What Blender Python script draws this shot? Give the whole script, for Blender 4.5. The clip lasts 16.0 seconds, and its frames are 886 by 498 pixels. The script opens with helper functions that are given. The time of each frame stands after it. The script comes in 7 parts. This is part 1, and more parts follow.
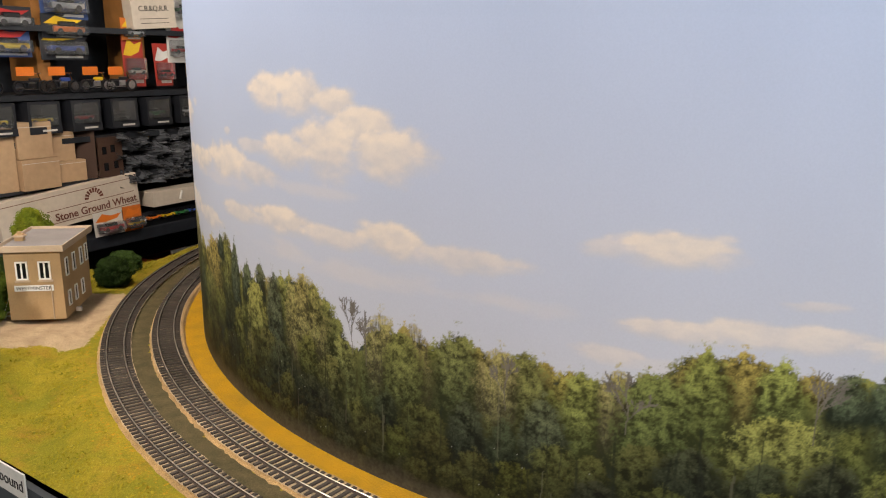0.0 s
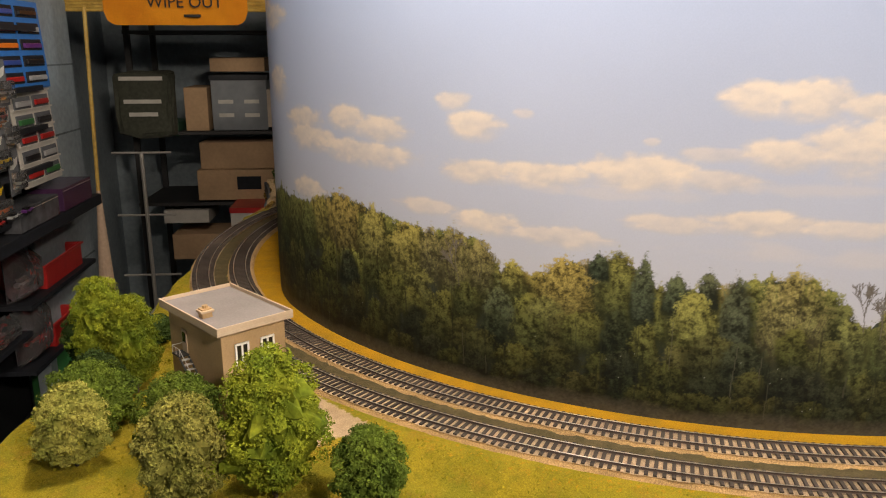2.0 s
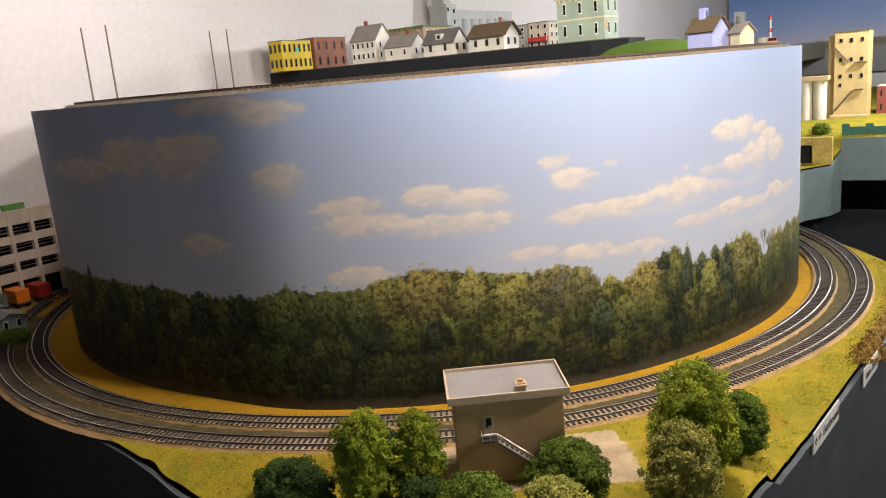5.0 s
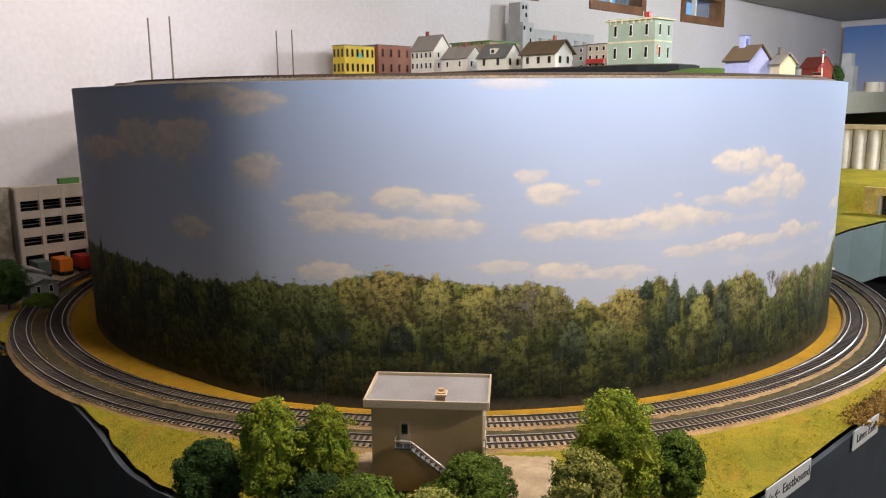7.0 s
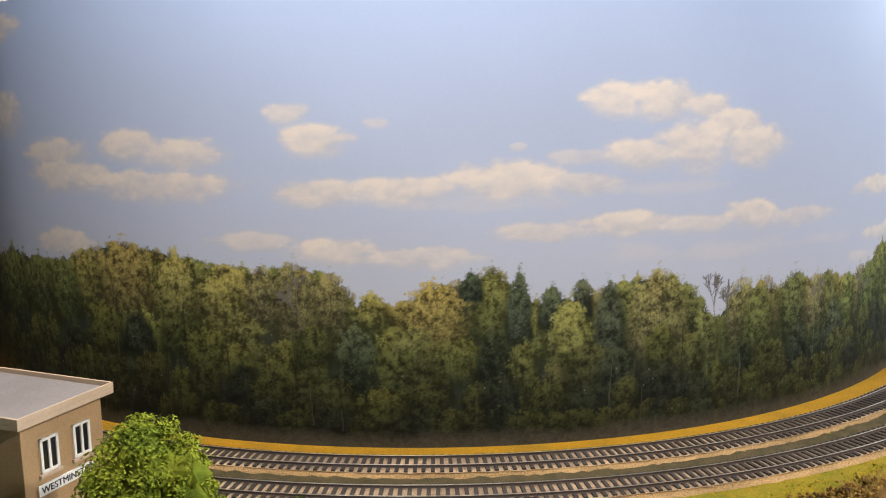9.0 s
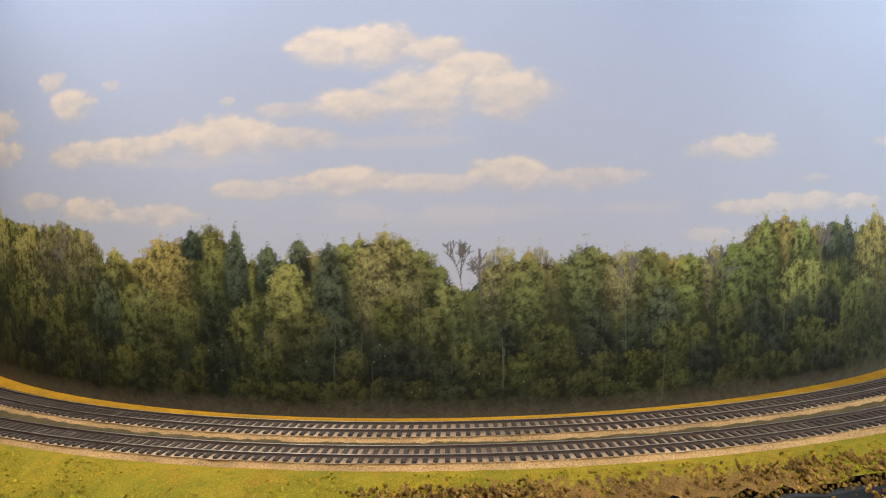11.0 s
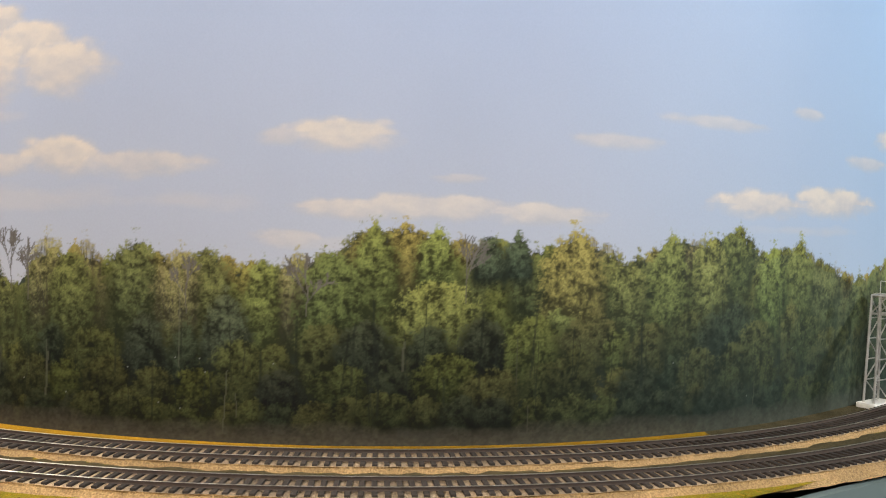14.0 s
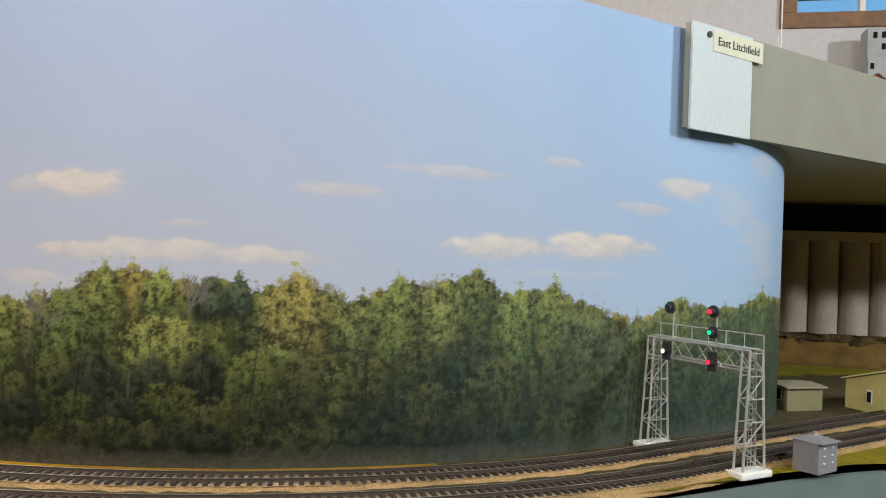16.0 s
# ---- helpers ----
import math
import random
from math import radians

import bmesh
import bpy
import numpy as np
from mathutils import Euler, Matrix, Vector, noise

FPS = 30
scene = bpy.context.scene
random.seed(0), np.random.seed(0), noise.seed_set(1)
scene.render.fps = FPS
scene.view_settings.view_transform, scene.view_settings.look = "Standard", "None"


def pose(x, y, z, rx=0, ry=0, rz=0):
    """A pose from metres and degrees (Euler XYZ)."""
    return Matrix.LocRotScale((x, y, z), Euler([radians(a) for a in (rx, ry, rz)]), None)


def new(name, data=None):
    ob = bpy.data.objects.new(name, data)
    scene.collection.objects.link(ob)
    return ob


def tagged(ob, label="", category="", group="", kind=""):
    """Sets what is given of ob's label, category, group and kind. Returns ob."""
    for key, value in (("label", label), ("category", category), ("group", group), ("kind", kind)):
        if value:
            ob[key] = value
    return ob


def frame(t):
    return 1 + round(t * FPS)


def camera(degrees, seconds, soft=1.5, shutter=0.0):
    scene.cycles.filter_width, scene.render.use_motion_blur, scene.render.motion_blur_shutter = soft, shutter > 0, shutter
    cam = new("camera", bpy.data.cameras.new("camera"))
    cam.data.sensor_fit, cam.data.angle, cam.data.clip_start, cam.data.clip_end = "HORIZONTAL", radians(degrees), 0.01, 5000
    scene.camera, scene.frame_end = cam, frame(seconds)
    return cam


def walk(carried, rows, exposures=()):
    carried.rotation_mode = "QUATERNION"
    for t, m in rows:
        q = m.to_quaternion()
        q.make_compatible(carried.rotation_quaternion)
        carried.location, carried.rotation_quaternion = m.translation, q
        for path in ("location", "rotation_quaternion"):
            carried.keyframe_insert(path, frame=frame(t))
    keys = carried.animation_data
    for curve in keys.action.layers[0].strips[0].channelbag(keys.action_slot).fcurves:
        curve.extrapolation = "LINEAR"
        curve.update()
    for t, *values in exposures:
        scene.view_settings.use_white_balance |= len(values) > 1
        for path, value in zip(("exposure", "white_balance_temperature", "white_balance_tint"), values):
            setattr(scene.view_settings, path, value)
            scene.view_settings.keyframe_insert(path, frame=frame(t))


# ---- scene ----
cam = camera(59.3, 16.0, 1.1)
METRES, TILT, LEAN = 3.54, 1.26, 0.773
START = (-0.3714, -1.0934, 1.4110)  # the first eye; the drum's axis is x = y = 0
ROWS = [
    (0.0, 0.00126, 0.00097, 6e-05, 0.777, -14.929, -1.178),
    (0.5, -0.04524, 0.0189, 0.00022, -4.959, -15.484, -0.561),
    (1.0, -0.09494, 0.0336, -2e-05, -12.985, -15.246, -0.109),
    (1.5, -0.15713, 0.04403, 0.00243, -24.233, -15.297, -0.785),
    (2.0, -0.2, 0.0714, 0.00053, -34.7, -15.247, -1.286),
    (2.5, -0.23517, 0.11369, -0.00061, -46.489, -15.172, -1.387),
    (3.0, -0.27702, 0.1567, 0.00173, -62.102, -15.117, 0.287),
    (3.5, -0.30378, 0.19634, 0.00604, -73.826, -15.096, 2.571),
    (4.0, -0.31229, 0.23101, 0.00925, -79.664, -14.134, 4.192),
    (4.5, -0.33604, 0.25212, 0.01155, -84.896, -12.059, 3.761),
    (7.0, -0.32679, 0.21016, 0.00561, -76.397, -10.352, -0.983),
    (7.5, -0.30902, 0.18947, 0.00135, -73.515, -10.479, -1.411),
    (8.0, -0.28482, 0.16447, -0.00112, -71.736, -10.712, -1.54),
    (8.5, -0.2507, 0.13982, -0.01057, -67.57, -10.063, -1.245),
    (9.0, -0.21619, 0.12122, -0.01952, -60.238, -8.468, -0.845),
    (9.5, -0.17197, 0.09776, -0.02433, -52.981, -7.34, -0.102),
    (10.0, -0.15137, 0.07185, -0.03168, -46.951, -6.802, 0.385),
    (12.5, -0.08553, -0.0078, -0.04125, -31.29, -3.44, -1.914),
    (13.0, -0.06231, -0.01247, -0.04355, -27.932, -3.547, -2.323),
    (13.5, -0.02779, -0.01405, -0.04736, -25.311, -3.021, -2.8),
    (14.0, 0.00075, -0.01732, -0.04606, -22.396, -2.469, -2.845),
    (14.5, 0.02691, -0.0277, -0.04373, -20.015, -1.956, -2.769),
    (15.0, 0.04316, -0.03238, -0.0411, -18.621, -1.644, -2.964),
    (15.5, 0.05492, -0.04354, -0.04071, -17.977, -1.06, -3.229),
    (16.0, 0.06172, -0.05283, -0.04005, -17.679, -0.395, -3.356),
]
# stops, kelvin and tint of the film camera's own settings
EXPOSURES = [(0.0, 0.0, 7100, 11), (1.0, 0.0, 7500, 12), (2.0, 0.10, 7650, 13), (3.5, 0.24, 7250, 12), (4.5, 0.32, 6950, 11), (7.0, 0.18, 6450, 11), (8.0, 0.12, 6350, 10), (9.5, 0.0, 6350, 10), (12.5, 0.04, 6750, 10), (14.5, 0.0, 6800, 9), (16.0, -0.09, 6800, 8)]
walk(cam, [(t, pose(*START, TILT, LEAN, 0) @ pose(METRES * x, METRES * y, METRES * z, 90 + pitch, roll, yaw)) for t, x, y, z, yaw, pitch, roll in ROWS], EXPOSURES)

# ---- light ----
world = bpy.data.worlds.new("world")
scene.world = world
world.use_nodes = True
sky = world.node_tree.nodes.new("ShaderNodeTexSky")
sky.sky_type, sky.sun_disc, sky.sun_elevation, sky.sun_rotation = "NISHITA", False, radians(35), radians(150)
world.node_tree.links.new(sky.outputs[0], world.node_tree.nodes["Background"].inputs[0])
world.node_tree.nodes["Background"].inputs[1].default_value = 0.08


def bulb(name, x, y, watts, colour, z=1.93, radius=0.05):
    data = bpy.data.lights.new(name, "POINT")
    data.energy, data.shadow_soft_size, data.color = watts, radius, colour
    new(name, data).location = (x, y, z)


# ceiling bulbs out of view, placed to match the drum's shading and shadows
bulb("ceiling_bulb_warm", -0.90, -1.55, 60, (1.0, 0.93, 0.85))
bulb("ceiling_bulb_tower", -0.86, -0.36, 28, (1.0, 0.93, 0.84))
bulb("ceiling_bulb_cool", 0.40, -1.65, 27, (0.83, 0.95, 1.0))
bulb("ceiling_bulb_far", 1.35, -1.85, 74, (0.90, 0.96, 1.0))
# added above the lid only to brighten the back wall and factory
bulb("added_bulb_back", -0.40, 0.34, 11, (1.0, 0.94, 0.88))

# ---- plan ----
# World: the drum's axis is x = y = 0. The room lies turned by 30 degrees: u runs along the back wall, v towards it.
ROOM = radians(-30)
DECK, LID, RIM = 1.10, 1.486, 0.695
WALL, FLOOR, CEIL = 0.72, -0.15, 1.99


def at(u, v, z=0.0):
    return Vector((u * math.cos(ROOM) - v * math.sin(ROOM), u * math.sin(ROOM) + v * math.cos(ROOM), z))


def room(u, v, z, turn=0):
    return pose(*at(u, v, z), 0, 0, -30 + turn)


def polar(r, degrees, z=0.0):
    return Vector((r * math.cos(radians(degrees)), r * math.sin(radians(degrees)), z))


# ---- materials ----
def shader(name):
    m = bpy.data.materials.new(name)
    m.use_nodes = True
    return m, m.node_tree.nodes, m.node_tree.links, m.node_tree.nodes["Principled BSDF"]


def mat(name, base, rough=0.7, vary=0.18, grain=60.0, bump=0.0, second=None, patch=4.0, metal=0.0, each=0.0, fine=0.0, spec=0.5):
    """A plain surface: base colour with stains (patch per metre) and grain (per metre), relief, and variation from piece to piece."""
    m, nodes, links, bsdf = shader(name)
    geo = nodes.new("ShaderNodeNewGeometry")
    coarse, small = nodes.new("ShaderNodeTexNoise"), nodes.new("ShaderNodeTexNoise")
    for n, s, d in ((coarse, patch, 4), (small, grain, 5)):
        n.inputs["Scale"].default_value, n.inputs["Detail"].default_value = s, d
        links.new(geo.outputs["Position"], n.inputs["Vector"])
    mixed = nodes.new("ShaderNodeMix")
    mixed.data_type = "RGBA"
    mixed.inputs[6].default_value = (*base, 1)
    mixed.inputs[7].default_value = (*(second or [c * (1 - vary) for c in base]), 1)
    ramp = nodes.new("ShaderNodeMapRange")
    ramp.inputs[1].default_value, ramp.inputs[2].default_value = 0.38, 0.66
    links.new(coarse.outputs[0], ramp.inputs[0])
    links.new(ramp.outputs[0], mixed.inputs[0])
    bright = nodes.new("ShaderNodeMapRange")
    bright.inputs[1].default_value, bright.inputs[2].default_value = 0.3, 0.7
    bright.inputs[3].default_value, bright.inputs[4].default_value = 1 - vary, 1 + vary
    links.new(small.outputs[0], bright.inputs[0])
    value = bright.outputs[0]
    if each:
        info = nodes.new("ShaderNodeObjectInfo")
        geo2 = nodes.new("ShaderNodeMath")
        geo2.operation = "ADD"
        links.new(info.outputs["Random"], geo2.inputs[0])
        links.new(geo.outputs["Random Per Island"], geo2.inputs[1])
        ran = nodes.new("ShaderNodeMapRange")
        ran.inputs[2].default_value = 2.0
        ran.inputs[3].default_value, ran.inputs[4].default_value = 1 - each, 1 + each
        links.new(geo2.outputs[0], ran.inputs[0])
        mul = nodes.new("ShaderNodeMath")
        mul.operation = "MULTIPLY"
        links.new(value, mul.inputs[0]), links.new(ran.outputs[0], mul.inputs[1])
        value = mul.outputs[0]
    scale = nodes.new("ShaderNodeVectorMath")
    scale.operation = "SCALE"
    links.new(mixed.outputs[2], scale.inputs[0]), links.new(value, scale.inputs[3])
    links.new(scale.outputs[0], bsdf.inputs["Base Color"])
    bsdf.inputs["Roughness"].default_value, bsdf.inputs["Metallic"].default_value = rough, metal
    bsdf.inputs["Specular IOR Level"].default_value = spec
    if bump:
        relief = nodes.new("ShaderNodeBump")
        relief.inputs["Distance"].default_value = bump
        links.new(small.outputs[0], relief.inputs["Height"])
        links.new(relief.outputs[0], bsdf.inputs["Normal"])
    return m


WHITE_WALL = mat("painted_wall", (0.57, 0.535, 0.56), 0.85, 0.05, 90, 0.0006, (0.52, 0.485, 0.475), 1.6)
BLOCK_WALL = mat("blue_grey_block_paint", (0.29, 0.35, 0.40), 0.7, 0.12, 60, 0.001, (0.21, 0.26, 0.30), 3)
CEILING = mat("ceiling_paint", (0.40, 0.385, 0.36), 0.9, 0.06, 40, 0.0005)
FLOORING = mat("concrete_floor", (0.060, 0.058, 0.056), 0.8, 0.2, 30, 0.001)
NAVY = mat("dark_navy_fascia_paint", (0.027, 0.034, 0.043), 0.55, 0.25, 30, 0.0002)
TEAL_GREY = mat("grey_green_fascia_paint", (0.13, 0.17, 0.17), 0.6, 0.08, 30, 0.0002)
GREY_FASCIA = mat("warm_grey_fascia_paint", (0.26, 0.25, 0.205), 0.6, 0.06, 30, 0.0002)
BLACK = mat("black_cloth", (0.007, 0.009, 0.014), 0.9, 0.3, 80, 0.0005)
CEILING_DARK = mat("dark_low_bounce_ceiling", (0.085, 0.062, 0.045), 0.85, 0.25, 40, 0.0005, (0.06, 0.045, 0.032), 5)
HARDBOARD = mat("hardboard_edge", (0.42, 0.38, 0.33), 0.8, 0.15, 200)
ROADBED = mat("tan_ballast_shoulder", (0.45, 0.285, 0.130), 0.95, 0.40, 900, 0.0016, (0.290, 0.183, 0.080), 22)
BED_TOP = mat("grey_tan_ballast_between_ties", (0.47, 0.345, 0.220), 0.95, 0.4, 900, 0.0010, (0.23, 0.172, 0.115), 9)
TIE = mat("dark_brown_tie", (0.026, 0.018, 0.014), 0.85, 0.2, 500, 0.0002, (0.050, 0.038, 0.031), 8, each=0.35)
FASCIA_PAPER = mat("greyed_label_paper", (0.42, 0.43, 0.43), 0.7, 0.06, 200)
RAIL = mat("rusty_rail_side", (0.055, 0.036, 0.027), 0.75, 0.25, 300)
RAIL_HEAD = mat("worn_rail_head", (0.74, 0.69, 0.63), 0.30, 0.15, 200, metal=0.9)
CONCRETE_TAN = mat("tan_stucco", (0.42, 0.275, 0.14), 0.85, 0.09, 700, 0.0002, (0.35, 0.23, 0.12), 25)
ROOF_GREY = mat("grey_roofing", (0.22, 0.20, 0.20), 0.8, 0.09, 500, 0.0002, (0.185, 0.165, 0.165), 20)
TRIM_TAN = mat("tan_trim", (0.46, 0.35, 0.25), 0.75, 0.06, 500)
WHITE = mat("white_paint", (0.78, 0.76, 0.72), 0.6, 0.05, 300)
GLASS_DARK = mat("dark_window_glass", (0.012, 0.012, 0.014), 0.12, 0.1, 100)
PAPER = mat("white_label_paper", (0.76, 0.77, 0.76), 0.6, 0.04, 200)
INK = mat("black_ink", (0.012, 0.012, 0.014), 0.6)
STEEL = mat("galvanised_steel", (0.60, 0.58, 0.56), 0.36, 0.12, 300, metal=0.55)
PANEL_WHITE = mat("pale_blue_white_board", (0.52, 0.57, 0.60), 0.6, 0.05, 300)
CREAM_PAPER = mat("cream_label_paper", (0.62, 0.60, 0.48), 0.6, 0.04, 200)
DARK_METAL = mat("dark_iron", (0.05, 0.05, 0.052), 0.55, 0.2, 300, metal=0.4)
BARK = mat("tree_bark", (0.085, 0.06, 0.04), 0.95, 0.3, 400, 0.0006)


def leaf_mat(name, a, b):
    m = mat(name, a, 0.9, 0.25, 260, 0, b, 45, each=0.45, spec=0.12)
    return m


LEAF = {
    "bright": leaf_mat("bright_green_foliage", (0.190, 0.215, 0.018), (0.098, 0.142, 0.014)),
    "green": leaf_mat("mid_green_foliage", (0.110, 0.155, 0.020), (0.060, 0.098, 0.014)),
    "dark": leaf_mat("dark_green_foliage", (0.045, 0.078, 0.020), (0.028, 0.052, 0.014)),
    "olive": leaf_mat("pale_olive_foliage", (0.29, 0.275, 0.066), (0.165, 0.175, 0.036)),
}


# ---- mesh helpers ----
def mesh_of(name, verts, faces, mats=(), which=None, smooth=False):
    me = bpy.data.meshes.new(name)
    me.from_pydata([tuple(v) for v in verts], [], faces)
    for m in mats:
        me.materials.append(m)
    if which is not None:
        me.polygons.foreach_set("material_index", which)
    if smooth:
        me.polygons.foreach_set("use_smooth", [True] * len(me.polygons))
    me.update()
    return me


def part(name, bm, material, parent=None, label=""):
    """Links a bmesh as one mesh object under a thing or a part."""
    me = bpy.data.meshes.new(name)
    bmesh.ops.recalc_face_normals(bm, faces=bm.faces)
    bm.to_mesh(me)
    bm.free()
    for m in material if isinstance(material, (list, tuple)) else [material]:
        me.materials.append(m)
    ob = new(name, me)
    ob.parent = parent
    if label:
        ob["label"] = label
    return ob


def box(w, d, h, x=0.0, y=0.0, z=0.0, bevel=0.0, bm=None, turn=0.0):
    """A box w by d by h whose foot's centre is at x, y, z; turn in degrees."""
    own = bm or bmesh.new()
    made = bmesh.ops.create_cube(own, size=1, matrix=pose(x, y, z + h / 2, 0, 0, turn) @ Matrix.Diagonal((w, d, h, 1)))
    if bevel:
        edges = {e for v in made["verts"] for e in v.link_edges}
        bmesh.ops.bevel(own, geom=list(edges), offset=bevel, segments=2, affect="EDGES", profile=0.6)
    return own


def rod(a, b, r, bm=None, sides=8, r2=None):
    own = bm or bmesh.new()
    a, b = Vector(a), Vector(b)
    turn = (b - a).to_track_quat("Z", "Y").to_matrix().to_4x4()
    bmesh.ops.create_cone(own, cap_ends=True, segments=sides, radius1=r, radius2=r if r2 is None else r2, depth=(b - a).length,
                          matrix=Matrix.Translation((a + b) / 2) @ turn)
    return own


def prism(points, z0, z1, bm=None):
    """A flat outline in x, y drawn up from z0 to z1."""
    own = bm or bmesh.new()
    low = [own.verts.new((p[0], p[1], z0)) for p in points]
    high = [own.verts.new((p[0], p[1], z1)) for p in points]
    own.faces.new(low[::-1]), own.faces.new(high)
    for i in range(len(points)):
        j = (i + 1) % len(points)
        own.faces.new((low[i], low[j], high[j], high[i]))
    return own


def thing(name, m, label, category, group="", kind=""):
    ob = new(name)
    ob.empty_display_size = 0.02
    ob.matrix_world = m
    return tagged(ob, label, category, group, kind)


def solid(name, bm, material, m, label, category, group="", kind=""):
    ob = part(name, bm, material)
    ob.matrix_world = m
    return tagged(ob, label, category, group, kind)


def words(text, size, material, parent, m, name="lettering", depth=0.0002, bold=0.0):
    """Writing in the built-in font as a mesh under parent, at the pose m of its own."""
    curve = bpy.data.curves.new(name, "FONT")
    curve.body, curve.size, curve.extrude, curve.align_x, curve.align_y, curve.offset = text, size, depth, "CENTER", "CENTER", bold
    curve.resolution_u = 3
    made = bpy.data.objects.new(name, curve)
    me = bpy.data.meshes.new_from_object(made)
    bpy.data.objects.remove(made)
    me.materials.clear()
    me.materials.append(material)
    ob = new(name, me)
    ob.parent = parent
    ob.matrix_local = m
    return ob


# ---- room ----
def wall_with_openings(name, u0, u1, v, z0, z1, thick, holes, material, label):
    """A wall along u at v, thick towards +v, with holes (u0, u1, z0, z1) right through it."""
    us = sorted({u0, u1, *[h[0] for h in holes], *[h[1] for h in holes]})
    bm = bmesh.new()
    for a, b in zip(us, us[1:]):
        cuts = sorted((h[2], h[3]) for h in holes if h[0] <= a and b <= h[1])
        low = z0
        for c, d in cuts + [(z1, z1)]:
            if c > low:
                box(b - a, thick, c - low, (a + b) / 2, v + thick / 2, low, bm=bm)
            low = d
    bmesh.ops.remove_doubles(bm, verts=bm.verts, dist=1e-5)
    return solid(name, bm, material, pose(0, 0, 0, 0, 0, -30), label, "wall", kind="structure")


WINDOWS = [(0.86, 1.23), (1.57, 2.0), (2.33, 2.78)]
SILL, HEAD = 1.815, 1.97
wall_with_openings("wall_north", -0.69, 4.75, WALL, FLOOR, CEIL, 0.15, [(a, b, SILL, HEAD) for a, b in WINDOWS], WHITE_WALL, "white painted basement wall behind the layout")
solid("wall_east", box(0.12, 4.6, CEIL - FLOOR, 4.66, -1.58, FLOOR), WHITE_WALL, pose(0, 0, 0, 0, 0, -30), "white painted end wall of the basement", "wall", kind="structure")
# unseen wall added to close the room; its dark colour keeps bounce light low
solid("wall_south", box(9.4, 0.12, CEIL - FLOOR, 1.0, -3.9, FLOOR), mat("dark_low_bounce_wall", (0.085, 0.058, 0.040), 0.7, 0.2, 30, 0.0004, (0.060, 0.042, 0.030), 6), pose(0, 0, 0, 0, 0, -30), "plain dark brown wall closing the aisle, out of view", "wall", kind="structure")
solid("wall_west", box(0.14, 7.2, CEIL - FLOOR, -1.75, -0.3, FLOOR), BLOCK_WALL, pose(0, 0, 0, 0, 0, -30), "blue-grey painted block wall behind the shelves", "wall", kind="structure")
solid("wall_storage", box(2.2, 0.12, CEIL - FLOOR, -0.7, 2.35, FLOOR), BLOCK_WALL, pose(0, 0, 0, 0, 0, -30), "dark wall at the back of the store room", "wall", kind="structure")
solid("wall_store_side", box(0.1, 1.4, CEIL - FLOOR, -0.60, 1.58, FLOOR), BLOCK_WALL, pose(0, 0, 0, 0, 0, -30), "side wall of the store room", "wall", kind="structure")
solid("floor", box(9.4, 7.4, 0.1, 1.0, -0.7, FLOOR - 0.1), FLOORING, pose(0, 0, 0, 0, 0, -30), "dark concrete basement floor", "floor", kind="structure")
# ceiling out of view, coloured dark brown to hold down reflected lamp light
solid("ceiling", box(9.4, 7.4, 0.1, 1.0, -0.7, CEIL), CEILING_DARK, pose(0, 0, 0, 0, 0, -30), "dark brown basement ceiling, out of view", "ceiling", kind="structure")


def daylight_mat():
    m, nodes, links, bsdf = shader("daylight_outside")
    glow = nodes.new("ShaderNodeEmission")
    glow.inputs[0].default_value, glow.inputs[1].default_value = (0.22, 0.55, 1.0, 1), 1.1
    links.new(glow.outputs[0], nodes["Material Output"].inputs[0])
    return m


FRAME_WOOD = mat("brown_stained_window_wood", (0.20, 0.095, 0.04), 0.5, 0.2, 60, 0.0003, (0.14, 0.065, 0.03), 12)
GLASS_M, _n, _l, _b = shader("clear_glass")
_b.inputs["Transmission Weight"].default_value, _b.inputs["Roughness"].default_value, _b.inputs["IOR"].default_value = 1.0, 0.02, 1.45


def basement_window(name, u0, u1):
    w, h = u1 - u0, HEAD - SILL
    win = thing(name, room((u0 + u1) / 2, WALL, SILL), "brown wooden basement window with blue daylight outside", "window", kind="structure")
    bm = bmesh.new()
    for x, z, a, b in ((0, 0, w, 0.035), (0, h - 0.035, w, 0.035), (-w / 2 + 0.018, 0.035, 0.036, h - 0.07), (w / 2 - 0.018, 0.035, 0.036, h - 0.07)):
        box(a, 0.07, b, x, 0.025, z, 0.002, bm)
    part("window_frame", bm, FRAME_WOOD, win)
    part("mullion", box(0.012, 0.02, h - 0.07, 0.0, 0.045, 0.035), WHITE, win, "thin white mullion")
    pane = part("pane", box(w - 0.072, 0.004, h - 0.07, 0, 0.06, 0.035), GLASS_M, win)
    pane.visible_shadow = False
    return win


for i, (a, b) in enumerate(WINDOWS):
    basement_window("window_%d" % (i + 1), a, b)
solid("backdrop_outside", box(2.6, 0.01, 0.6, 1.85, WALL + 0.35, 1.6), daylight_mat(), pose(0, 0, 0, 0, 0, -30), "blue daylight outside the basement windows", "sky", kind="structure")


